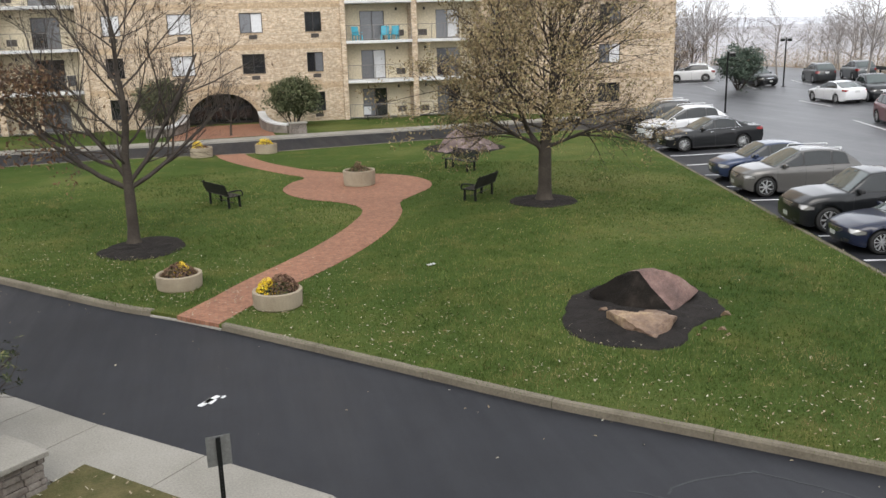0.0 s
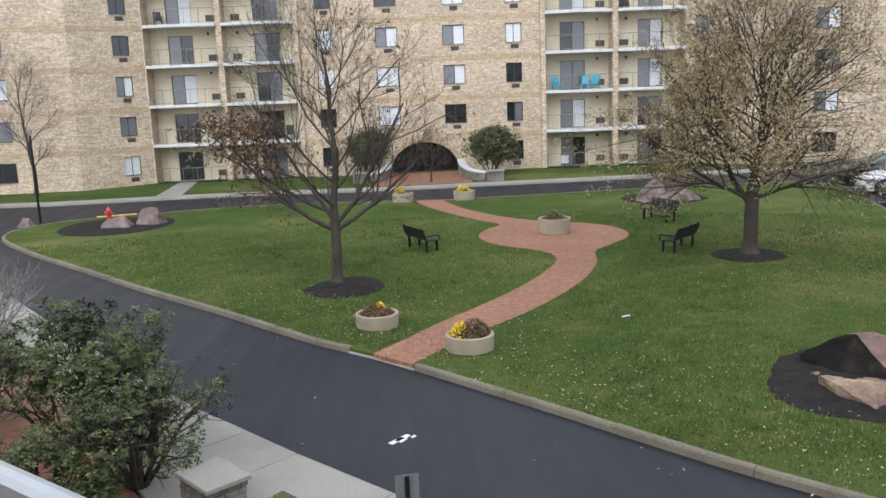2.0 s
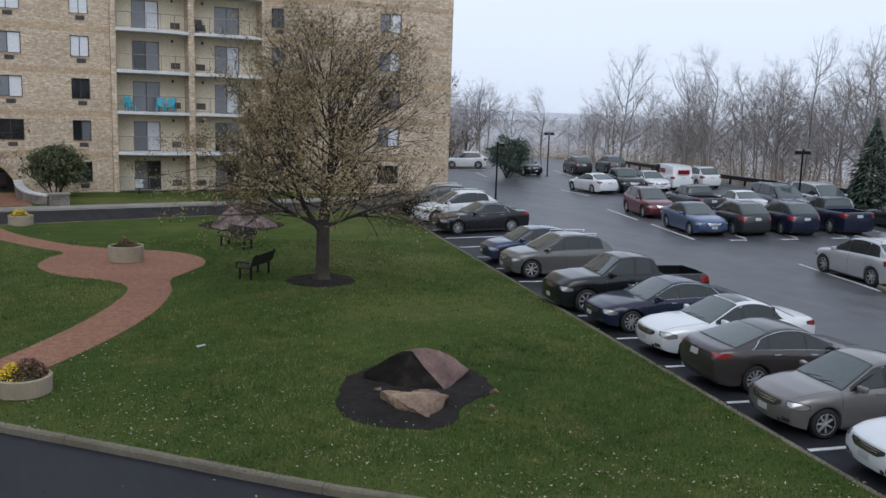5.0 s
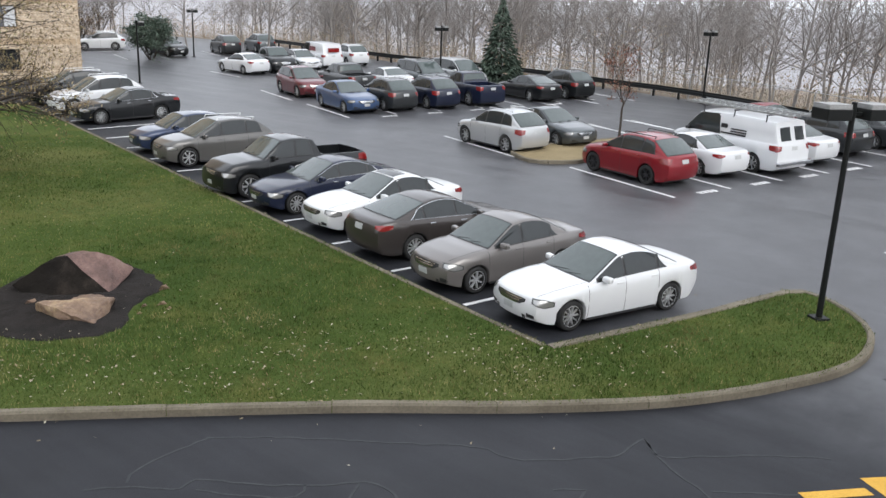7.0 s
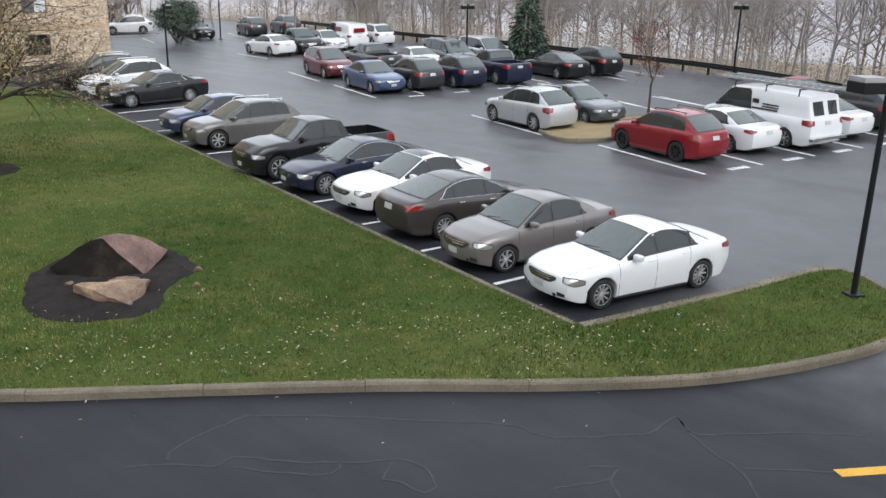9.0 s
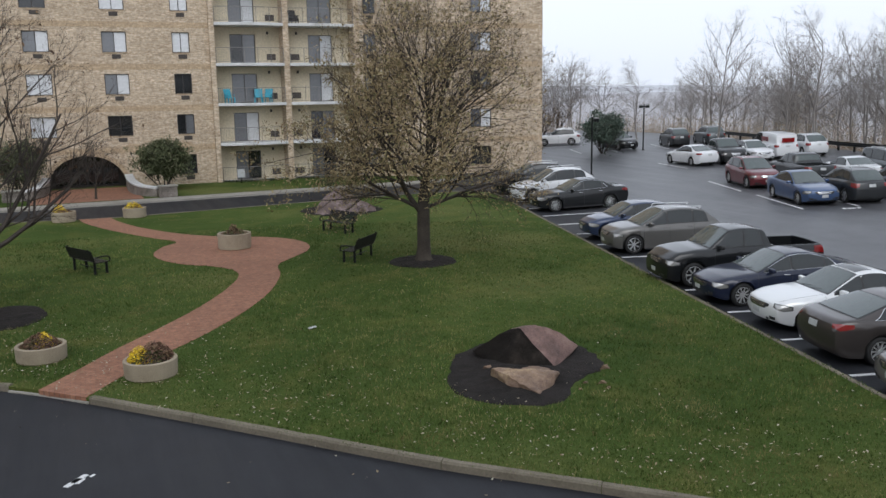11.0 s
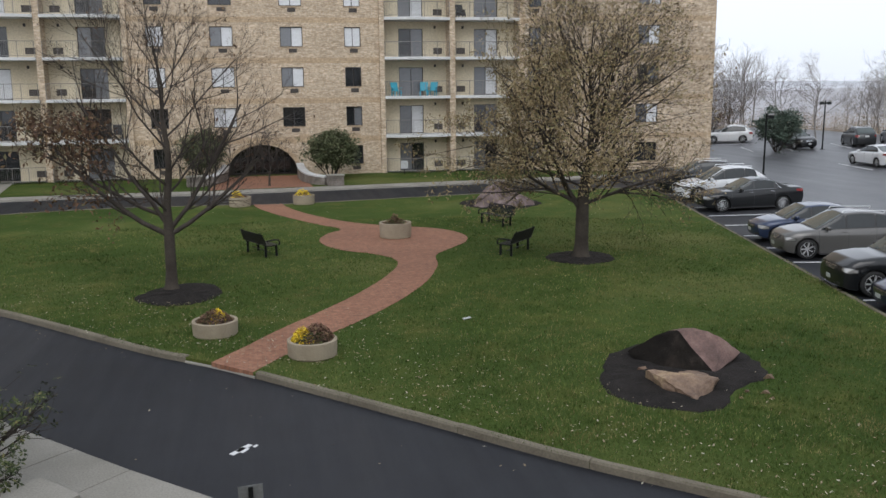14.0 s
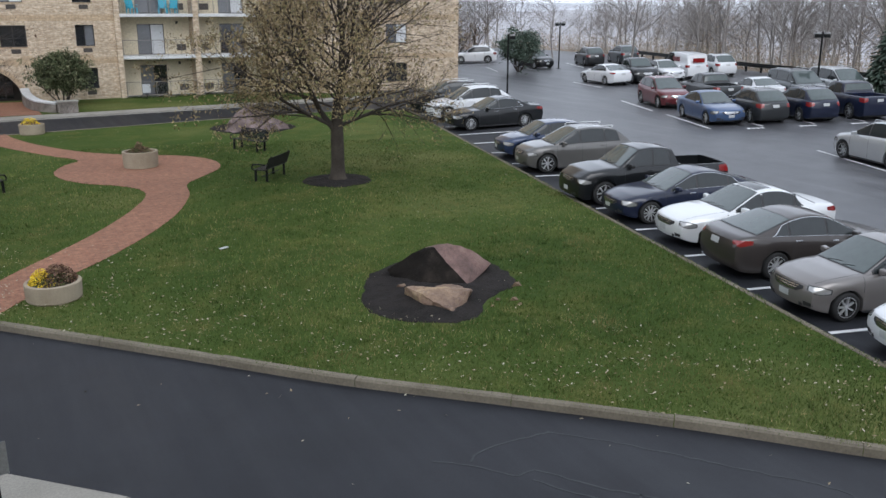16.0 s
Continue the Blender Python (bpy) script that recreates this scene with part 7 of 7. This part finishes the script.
SPEC_OPEN = dict(wander=0.17, lift=0.045, lean=Vector((0, 0, 0)), depth=5, kids=[0, 7, 5, 3, 2, 0], first=0.2, angle=(24, 50), shrink=(0.48, 0.70))
SPEC_DENSE = dict(wander=0.17, lift=0.012, lean=Vector((0, 0, 0)), depth=5, kids=[0, 7, 5, 3, 2, 0], first=0.15, angle=(26, 54), shrink=(0.46, 0.68))
lawn_tree("bare_tree", -2.97, 26.6, LAWN_Z + 0.04, 11, 8.6, 1.75, 0.165, (2.8, 3.1, 1.4), 17, (66, 30), SPEC_OPEN,
          [("leaf_mass", 1700, 0.075, M_LEAF_RUST, 0.32, lambda p: p.x < -1.4 and p.z < 5.4), ("leaf_scatter", 500, 0.06, M_LEAF_RUST, 0.2, None)],
          "nearly bare lawn tree with brown leaves on low branches", extra=((182, 64, 4.2, 0.125, 1.66), (2, 56, 3.6, 0.115, 1.66), (170, 68, 3.8, 0.09, 2.2), (20, 40, 4.4, 0.11, 1.8), (195, 34, 4.4, 0.10, 1.9)), thin=0.68)
lawn_tree("leafy_tree", 10.85, 28.4, LAWN_Z + 0.04, 23, 8.0, 1.9, 0.24, (4.5, 4.7, 2.6), 34, (78, 38), SPEC_DENSE,
          [("leaf_mass", 15000, 0.052, M_LEAF_TAN, 0.20, None), ("low_leaf_mass", 15000, 0.052, M_LEAF_TAN, 0.22, lambda p: p.x < 0.2 and p.z < 7.2)],
          "broad lawn tree still holding small tan leaves", extra=((175, 30, 5.2, 0.19, 1.6), (5, 70, 3.9, 0.12, 1.85), (190, 66, 4.8, 0.12, 1.8), (60, 26, 4.6, 0.10, 2.6), (300, 28, 4.4, 0.10, 2.8)), thin=0.55)
SPEC_SMALL = dict(wander=0.17, lift=0.05, lean=Vector((0, 0, 0)), depth=4, kids=[0, 6, 5, 4, 0], first=0.2, angle=(22, 48), shrink=(0.5, 0.7))
lawn_tree("bare_tree", -25.6, 56.4, 0.15, 31, 8.8, 1.8, 0.13, (2.4, 2.6, 1.2), 13, (50, 28), SPEC_SMALL, [("leaf_scatter", 120, 0.05, M_LEAF_RUST, 0.2, None)], "slender bare tree before the flats", "small bare trees", thin=0.7)
lawn_tree("bare_tree", 0.25, 55.3, 0.17, 37, 2.6, 0.7, 0.06, (1.6, 1.7, 1.0), 10, (66, 30), SPEC_SMALL, [("leaf_scatter", 60, 0.04, M_LEAF_RUST, 0.15, None)], "small bare ornamental tree in the forecourt", "small bare trees")
lawn_tree("bare_tree", 35.7, 18.0, lot_z(35.7, 18.0) + 0.14, 41, 3.9, 1.2, 0.05, (1.0, 1.0, 0.5), 9, (45, 25), SPEC_SMALL, [("red_leaf_mass", 650, 0.05, random_material("faded_red_leaves", [(0.0, (0.20, 0.08, 0.05)), (1.0, (0.34, 0.17, 0.12))], 0.8), 0.2, None)], "young tree with faded red leaves on the dry island", "small bare trees")


def shrub(name, x, y, z, width, height, seed, n, size, label, stems=9, mat=None, hollow=0.0, leafy=None, bark=None, depth=3, stem=0.045, group="evergreen shrubs", dome=0):
    """A many-stemmed shrub: crooked stems, fine twigs and rosettes of leaves at their ends."""
    home = tagged(empty(name, x, y, z), label, "shrub", group)
    w = Wood(seed)
    spec = dict(wander=0.24, lift=0.05, lean=Vector((0, 0, 0)), depth=depth, kids=[0, 6, 5, 4, 0], first=0.25, angle=(25, 60), shrink=(0.5, 0.75))
    for k in range(stems):
        a = 2 * math.pi * (k + w.r.uniform(-0.3, 0.3)) / stems
        t = radians(w.r.uniform(15, 62))
        d = Vector((math.cos(a) * math.sin(t) * width / height * 0.55, math.sin(a) * math.sin(t) * width / height * 0.55, math.cos(t))).normalized()
        w.grow(Vector((0.12 * math.cos(a), 0.12 * math.sin(a), 0.0)), d, height * w.r.uniform(0.55, 0.78), stem, 1, spec)
    part("branchwork", mesh_from("branchwork", w.verts, w.faces, bark or M_BARK, True), None, home)
    pool = [t for t in w.tips if leafy is None or leafy(t[0])] or w.tips
    verts, faces = [], []
    r = w.r
    for _ in range(n // 7):
        p, d = pool[r.randrange(len(pool))]
        c = p + Vector((r.uniform(-1, 1), r.uniform(-1, 1), r.uniform(-0.6, 0.8))) * 0.13
        up = (d + Vector((r.uniform(-0.5, 0.5), r.uniform(-0.5, 0.5), 0.7))).normalized()
        turn = up.to_track_quat("Z", "Y").to_matrix()
        for k in range(7):
            a = 2 * math.pi * k / 7 + r.uniform(-0.3, 0.3)
            s = size * r.uniform(0.7, 1.25)
            droop = r.uniform(-0.45, 0.35)
            o = Vector((math.cos(a), math.sin(a), 0))
            q = Vector((-math.sin(a), math.cos(a), 0))
            b = len(verts)
            for v in (o * 0.01, o * s * 0.55 + q * s * 0.2 + Vector((0, 0, droop * s * 0.4)), o * s + Vector((0, 0, droop * s)), o * s * 0.55 - q * s * 0.2 + Vector((0, 0, droop * s * 0.4))):
                verts.append(c + turn @ v)
            faces.append((b, b + 1, b + 2, b + 3))
    for _ in range(dome):
        # leaves that fill a rounded, uneven crown above the stems
        o = Vector((r.gauss(0, 1), r.gauss(0, 1), r.gauss(0, 1))).normalized()
        q = r.uniform(0.45, 1.0) ** 0.5 * (0.9 + 0.42 * noise.noise(o * 2.0 + Vector((seed, 0, 0))) + 0.30 * noise.noise(o * 5.0 + Vector((0, seed, 0))))
        if r.random() < 0.55 + 1.6 * noise.noise(o * 3.4 + Vector((0, 0, seed))) - 0.25 * o.z:
            q *= 0.8
        c = Vector((o.x * q * width / 2, o.y * q * width / 2, height * 0.60 + o.z * q * height * 0.42))
        t = Euler((r.uniform(-1.1, 1.1), r.uniform(-1.1, 1.1), r.uniform(0, 6.3))).to_matrix()
        s = size * r.uniform(0.5, 1.0)
        b = len(verts)
        verts += [c + t @ Vector(v) for v in ((-s, 0, 0), (0, -s * 0.4, 0.1 * s), (s, 0, 0), (0, s * 0.4, 0.1 * s))]
        faces.append((b, b + 1, b + 2, b + 3))
    part("leaf_mass", mesh_from("leaf_mass", verts, faces, mat or M_EVERGREEN), None, home)
    return home


shrub("rhododendron", -6.0, 14.3, 0.1, 3.4, 2.75, 51, 16000, 0.10, "large dark rhododendron beside the pavement", 11)
shrub("rhododendron", -4.75, 12.75, 0.1, 2.6, 2.15, 52, 5200, 0.085, "thin twiggy rhododendron with olive leaf tips", 13, leafy=lambda p: p.z > 0.9 or p.x > 0.3)
shrub("rhododendron", -5.6, 11.2, 0.1, 2.6, 1.5, 53, 7000, 0.095, "low spreading rhododendron over the brick yard", 9)
shrub("rhododendron", -8.9, 15.6, 0.1, 3.0, 2.2, 54, 7000, 0.10, "dark rhododendron behind the first", 9)
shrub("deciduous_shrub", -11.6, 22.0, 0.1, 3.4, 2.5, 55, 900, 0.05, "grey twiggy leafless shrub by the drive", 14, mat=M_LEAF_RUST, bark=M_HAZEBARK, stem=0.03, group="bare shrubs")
shrub("rhododendron", -11.6, 18.8, 0.1, 3.0, 2.3, 56, 6000, 0.10, "dark rhododendron farther along the pavement", 9)
for x, y, s in ((4.5, 58.6, 61), (-4.0, 59.4, 62)):
    shrub("rounded_evergreen", x, y, 0.15, 3.9 if s == 61 else 3.5, 3.4, s, 3500, 0.12, "rounded evergreen shrub beside the arched entrance", 7, mat=M_YEW, depth=3, dome=9000, group="entrance evergreens")


def spruce(x, y, z, height, width, seed, label):
    home = tagged(empty("spruce", x, y, z), label, "tree", "evergreen trees")
    r = random.Random(seed)
    bm = bmesh.new()
    tube(bm, (0, 0, -0.3), (0, 0, height * 0.97), 0.16, 0.02, 8)
    part("trunk", bm, M_BARK_DARK, home)
    verts, faces = [], []
    for k in range(2600):
        f = r.random() ** 1.4
        zc = height * (0.04 + 0.94 * f)
        rr = width / 2 * (1 - f) ** 0.85 * math.sqrt(r.uniform(0.15, 1.0)) * r.uniform(0.8, 1.12)
        a = r.uniform(0, 6.3)
        o, q = Vector((math.cos(a), math.sin(a), 0)), Vector((-math.sin(a), math.cos(a), 0))
        c = o * rr + Vector((0, 0, zc - rr * 0.18))
        s = r.uniform(0.14, 0.30) * (0.6 + 0.6 * (1 - f))
        b = len(verts)
        for v in (-o * s, q * s * 0.4 + Vector((0, 0, 0.03)), o * s - Vector((0, 0, s * 0.5)), -q * s * 0.4 + Vector((0, 0, 0.03))):
            verts.append(c + v)
        faces.append((b, b + 1, b + 2, b + 3))
    part("crown", mesh_from("crown", verts, faces, M_NEEDLE), None, home)


spruce(50.6, 35.2, lot_z(50.6, 35), 6.0, 3.5, 71, "dark spruce at the car park's edge")
shrub("rounded_evergreen", 41.9, 64.6, lot_z(41.9, 64.6), 4.4, 3.7, 72, 3000, 0.14, "broad dark evergreen beside a lamp post", 7, mat=M_NEEDLE, group="entrance evergreens", dome=7000)

# woodland beyond the car park
SPEC_FAR = dict(wander=0.2, lift=0.02, lean=Vector((0, 0, 0)), depth=3, kids=[0, 7, 5, 0], first=0.2, angle=(25, 55), shrink=(0.45, 0.7))
SPEC_WOOD = dict(wander=0.2, lift=0.0, lean=Vector((0, 0, 0)), depth=4, kids=[0, 6, 4, 3, 0], first=0.25, angle=(28, 62), shrink=(0.45, 0.68))


def wood_tree(seed, height, bark, spec):
    home = tagged(empty("woodland_tree"), "tall bare woodland tree beyond the car park", "tree", "woodland trees")
    w = Wood(seed)
    r = w.r
    q, pts = Vector((0, 0, -0.6)), []
    for k in range(8):
        pts.append(q.copy())
        q = q + Vector((r.uniform(-0.18, 0.18), r.uniform(-0.18, 0.18), (height * 0.8 + 0.6) / 7))
    rad = 0.008 * height + 0.02
    w.limb(pts, [rad * (1.15 - 0.95 * k / 7) for k in range(8)], 7)
    part("trunk", mesh_from("trunk", w.verts, w.faces, bark, True), None, home)
    w.verts, w.faces = [], []
    for k in range(13):
        f = 0.30 + 0.70 * (k + r.random() * 0.8) / 13
        i = min(int(f * 7), 6)
        at = pts[i].lerp(pts[i + 1], f * 7 - i)
        a, t = r.uniform(0, 6.3), radians(r.uniform(38, 78) * (1.1 - 0.5 * f))
        w.grow(at, Vector((math.cos(a) * math.sin(t), math.sin(a) * math.sin(t), math.cos(t))), height * 0.46 * (1.15 - 0.6 * f), rad * (0.55 - 0.3 * f), 1, spec)
    part("crown", mesh_from("crown", w.verts, w.faces, bark, True), None, home)
    return home


r = random.Random(77)
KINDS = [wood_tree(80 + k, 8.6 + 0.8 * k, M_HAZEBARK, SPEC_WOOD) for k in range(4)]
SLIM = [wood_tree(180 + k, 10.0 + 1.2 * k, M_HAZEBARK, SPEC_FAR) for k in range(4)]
spots = []
for k in range(84):
    y = -8 + k * 1.15 + r.uniform(-1.2, 1.2)
    back = r.choice((2.2, 3.5, 5.5, 8.0, 12.0, 17.0)) + r.uniform(-1, 1)
    if 62 < y < 74 and back < 3:
        back += 4
    spots.append((fence_x(y) + back, y, r.uniform(0.75, 1.1) * (0.68 if y > 66 else 1.0), KINDS))
for k in range(70):
    spots.append((33 + k * 0.46 + r.uniform(-1, 1), 98 + 26 * r.random() ** 1.5, r.uniform(0.6, 0.85), SLIM))
for k in range(120):
    y = r.uniform(-6, 90)
    spots.append((fence_x(y) + r.uniform(4, 34), y, r.uniform(0.7, 1.05) * (0.72 if y > 60 else 1.0), SLIM))
# the tallest crowns, over the corner of the bank
for x, y, top in [(48.4, 68.7, 9.1), (51.7, 61.1, 11.9), (58.5, 63.1, 10.8), (54.4, 56.0, 12.8), (54.6, 53.0, 12.7), (60.7, 55.2, 10.8), (56.0, 48.4, 9.7), (60.0, 73.7, 10.0), (53.5, 82.1, 7.9)]:
    spots.append((x, y, (top - land_z(x, y)) / 10.6, KINDS))
seen = set()
for k, (x, y, size, kinds) in enumerate(spots):
    src = kinds[k % 4]
    m = pose(x, y, land_z(x, y) - 0.05, 0, 0, r.uniform(0, 360)) @ Matrix.Scale(size, 4)
    if src.name in seen:
        copy_thing(src, pose(0, 0, 0)).matrix_basis = m
    else:
        seen.add(src.name)
        src.matrix_basis = m

# brush under the trees
M_BRUSH = random_material("brown_winter_brush", [(0.0, (0.24, 0.205, 0.17)), (0.4, (0.38, 0.32, 0.265)), (0.65, (0.46, 0.35, 0.25)), (0.82, (0.27, 0.27, 0.17)), (1.0, (0.42, 0.25, 0.17))], 0.9)
verts, faces = [], []
for _ in range(16000):
    y = r.uniform(-10, 98)
    back = 1.0 + 20 * r.random() ** 1.6
    x = fence_x(y) + back
    if r.random() < 0.25:
        x, y = r.uniform(32, 66), 97 + 24 * r.random() ** 1.4
    z, h = land_z(x, y) - 0.1, r.uniform(0.6, 3.4)
    a, lean = r.uniform(0, 6.3), r.uniform(0.0, 0.5)
    o, q = Vector((math.cos(a), math.sin(a), 0)), Vector((-math.sin(a), math.cos(a), 0))
    b, wdt = len(verts), r.uniform(0.003, 0.010)
    c = Vector((x, y, z))
    verts += [c - q * wdt, c + q * wdt, c + o * lean * h * 0.4 + Vector((0, 0, h * 0.6)) + q * wdt * 0.7, c + o * lean * h + Vector((0, 0, h)), c + o * lean * h * 0.4 + Vector((0, 0, h * 0.6)) - q * wdt * 0.7]
    faces += [(b, b + 1, b + 2, b + 4), (b + 4, b + 2, b + 3)]
tagged(part("woodland_brush", mesh_from("woodland_brush", verts, faces, M_BRUSH)), "tangled brown brush beneath the bare trees", "brush", kind="stuff")
verts, faces = [], []
for _ in range(60000):
    y = r.uniform(-10, 98)
    x = fence_x(y) + 1.2 + 16 * r.random() ** 1.5
    if r.random() < 0.25:
        x, y = r.uniform(32, 66), 97 + 24 * r.random() ** 1.4
    tall = 4.6 if noise.noise(Vector((x * 0.16, y * 0.16, 4.0))) > 0.12 else 2.0
    c = Vector((x, y, land_z(x, y) + tall * r.random() ** 1.5))
    t = Euler((r.uniform(-1.3, 1.3), r.uniform(-1.3, 1.3), r.uniform(0, 6.3))).to_matrix()
    s = r.uniform(0.04, 0.10)
    b = len(verts)
    verts += [c + t @ Vector(v) for v in ((-s, 0, 0), (0, -s * 0.5, 0), (s, 0, 0), (0, s * 0.5, 0))]
    faces.append((b, b + 1, b + 2, b + 3))
tagged(part("brush_leaves", mesh_from("brush_leaves", verts, faces, M_BRUSH)), "dead leaves caught in the brush", "leaves", kind="stuff")

# rust-brown bushes by the far corner of the flats
for x, y, s, h in ((38.5, 74.0, 91, 4.0), (41.0, 82.0, 92, 3.6), (46.5, 84.0, 93, 3.2), (36.5, 80.0, 94, 4.4), (37.0, 97.0, 95, 4.6), (41.5, 98.5, 96, 3.8), (45.0, 97.5, 97, 3.2), (49.0, 99.0, 98, 3.8), (53.5, 98.0, 99, 3.4), (57.5, 99.0, 100, 3.6), (39.0, 104.0, 101, 4.8), (47.0, 105.0, 102, 4.6)):
    shrub("deciduous_shrub", x, y, lot_z(x, y), h * 1.2, h, s, 2600, 0.10, "rust-brown leafy bush by the far corner", 9, mat=M_LEAF_RUST, group="bare shrubs")

# far hills
bm = bmesh.new()
N, rows = 80, []
for k in range(N + 1):
    a = radians(150 - 210 * k / N)
    h = 12 + 9 * noise.noise(Vector((k * 0.11, 0, 0))) + 4 * noise.noise(Vector((k * 0.5, 3, 0)))
    ring = []
    for d, f in ((800, 0.0), (1000, 0.7), (1150, 1.0), (1400, 0.6)):
        ring.append(bm.verts.new((d * math.cos(a), d * math.sin(a), -14 + f * (h + 14))))
    rows.append(ring)
for a, b in zip(rows, rows[1:]):
    for i in range(3):
        bm.faces.new((a[i], a[i + 1], b[i + 1], b[i]))
# Added slope covers the far ground; haze is mixed into its grey.
M_SLOPE = mottled("haze_coloured_valley_woods", (0.33, 0.325, 0.335), (0.45, 0.445, 0.46), 0.05, 0.6, 1.0, bumpy=0.0)
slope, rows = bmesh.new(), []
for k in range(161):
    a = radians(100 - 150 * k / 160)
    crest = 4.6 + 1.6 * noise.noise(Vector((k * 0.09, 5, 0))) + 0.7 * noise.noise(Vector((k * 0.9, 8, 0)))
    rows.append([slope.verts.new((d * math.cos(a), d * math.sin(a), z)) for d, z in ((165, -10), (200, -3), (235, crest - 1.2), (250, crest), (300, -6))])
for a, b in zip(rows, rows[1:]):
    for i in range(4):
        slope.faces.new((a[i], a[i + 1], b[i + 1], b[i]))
tagged(part("backdrop_slope", slope, M_SLOPE), "bare woods across the valley, haze put into their colour", "hills", kind="structure")
tagged(part("backdrop_hills", bm, M_HILL), "far wooded hills with haze put into their pale colour", "hills", kind="structure")

# ---- grass blades, fallen leaves ----
r = random.Random(5)
holes = [PATH_POLY] + BED_POLYS


def free(x, y):
    return inside(x, y, LAWN_POLY) and not any(inside(x, y, p) for p in holes)


def patch(x, y):
    return noise.noise(Vector((x * 0.25, y * 0.25, 1.0)))


verts, faces = [], []
count = 0
while count < 230000:
    d = 6 + 34 * r.random() ** 1.7
    a = radians(r.uniform(-84, 34))
    x, y = d * math.sin(-a) , d * math.cos(a)
    if not free(x, y):
        if r.random() > 0.002:
            count += 0.15
        continue
    h = r.uniform(0.03, 0.07) * (1.25 if patch(x, y) > 0 else 0.85)
    t = r.uniform(0, 6.3)
    w = r.uniform(0.0035, 0.008) * (1 + d / 24)
    ox, oy = math.cos(t), math.sin(t)
    lx, ly = r.uniform(-0.6, 0.6) * h, r.uniform(-0.6, 0.6) * h
    b = len(verts)
    verts += [(x - ox * w, y - oy * w, LAWN_Z - 0.005), (x + ox * w, y + oy * w, LAWN_Z - 0.005), (x + lx, y + ly, LAWN_Z + h)]
    faces.append((b, b + 1, b + 2))
    count += 1
tagged(part("lawn_grass", mesh_from("lawn_grass", verts, faces, M_BLADE)), "short mown grass blades on the lawn", "grass", kind="stuff")

M_DEADLEAF = random_material("pale_fallen_leaves", [(0.0, (0.22, 0.17, 0.10)), (0.4, (0.30, 0.25, 0.17)), (0.75, (0.42, 0.39, 0.31)), (1.0, (0.18, 0.115, 0.06))], 0.7)
verts, faces = [], []
n = 0
while n < 2900:
    if r.random() < 0.62:
        # leaves gather along the front kerb
        k = r.randrange(len(KERB_RIGHT) - 4)
        seg = (KERB_FRONT[-4:] + KERB_RIGHT)[k]
        x, y = seg[0] + r.gauss(0.6, 1.6), seg[1] + abs(r.gauss(0.2, 2.2))
    else:
        x, y = r.uniform(-18, 20), r.uniform(4, 46)
    on_lawn = inside(x, y, LAWN_POLY)
    if not on_lawn and r.random() > 0.12:
        continue
    if on_lawn and patch(x * 2.2, y * 2.2) < -0.05 and r.random() < 0.7:
        continue
    z = (LAWN_Z + 0.045) if on_lawn else (RZ + 0.008)
    t = Euler((r.uniform(-0.5, 0.5), r.uniform(-0.5, 0.5), r.uniform(0, 6.3))).to_matrix()
    s = r.uniform(0.014, 0.042)
    b = len(verts)
    verts += [Vector((x, y, z)) + t @ Vector(v) for v in ((-s, 0, 0), (-0.2 * s, -s * 0.45, 0.006), (s, 0, 0.004), (0.1 * s, s * 0.5, 0.006))]
    faces.append((b, b + 1, b + 2, b + 3))
    n += 1
BED = [(-2.41, 12.31), (-0.99, 10.89), (2.13, 7.77), (0.93, 6.27), (-2.6, 8.2), (-3.28, 11.14), (-2.79, 11.84)]
for _ in range(900):
    x, y = r.uniform(-4.2, 2.0), r.uniform(7.5, 12.3)
    if not inside(x, y, BED):
        continue
    t = Euler((r.uniform(-0.6, 0.6), r.uniform(-0.6, 0.6), r.uniform(0, 6.3))).to_matrix()
    s = r.uniform(0.02, 0.05)
    b = len(verts)
    verts += [Vector((x, y, 0.15)) + t @ Vector(v) for v in ((-s, 0, 0), (-0.2 * s, -s * 0.45, 0.006), (s, 0, 0.004), (0.1 * s, s * 0.5, 0.006))]
    faces.append((b, b + 1, b + 2, b + 3))
tagged(part("fallen_leaves", mesh_from("fallen_leaves", verts, faces, M_DEADLEAF)), "pale curled leaves fallen on lawn and drive", "leaves", kind="stuff")
tagged(part("paper_scrap", boxed(-0.12, 0.12, -0.05, 0.05, 0.0, 0.02, 0.008), M_PLATE), "scrap of white paper on the lawn", "litter").matrix_basis = pose(4.95, 21.2, LAWN_Z + 0.03, 4, -3, 20)
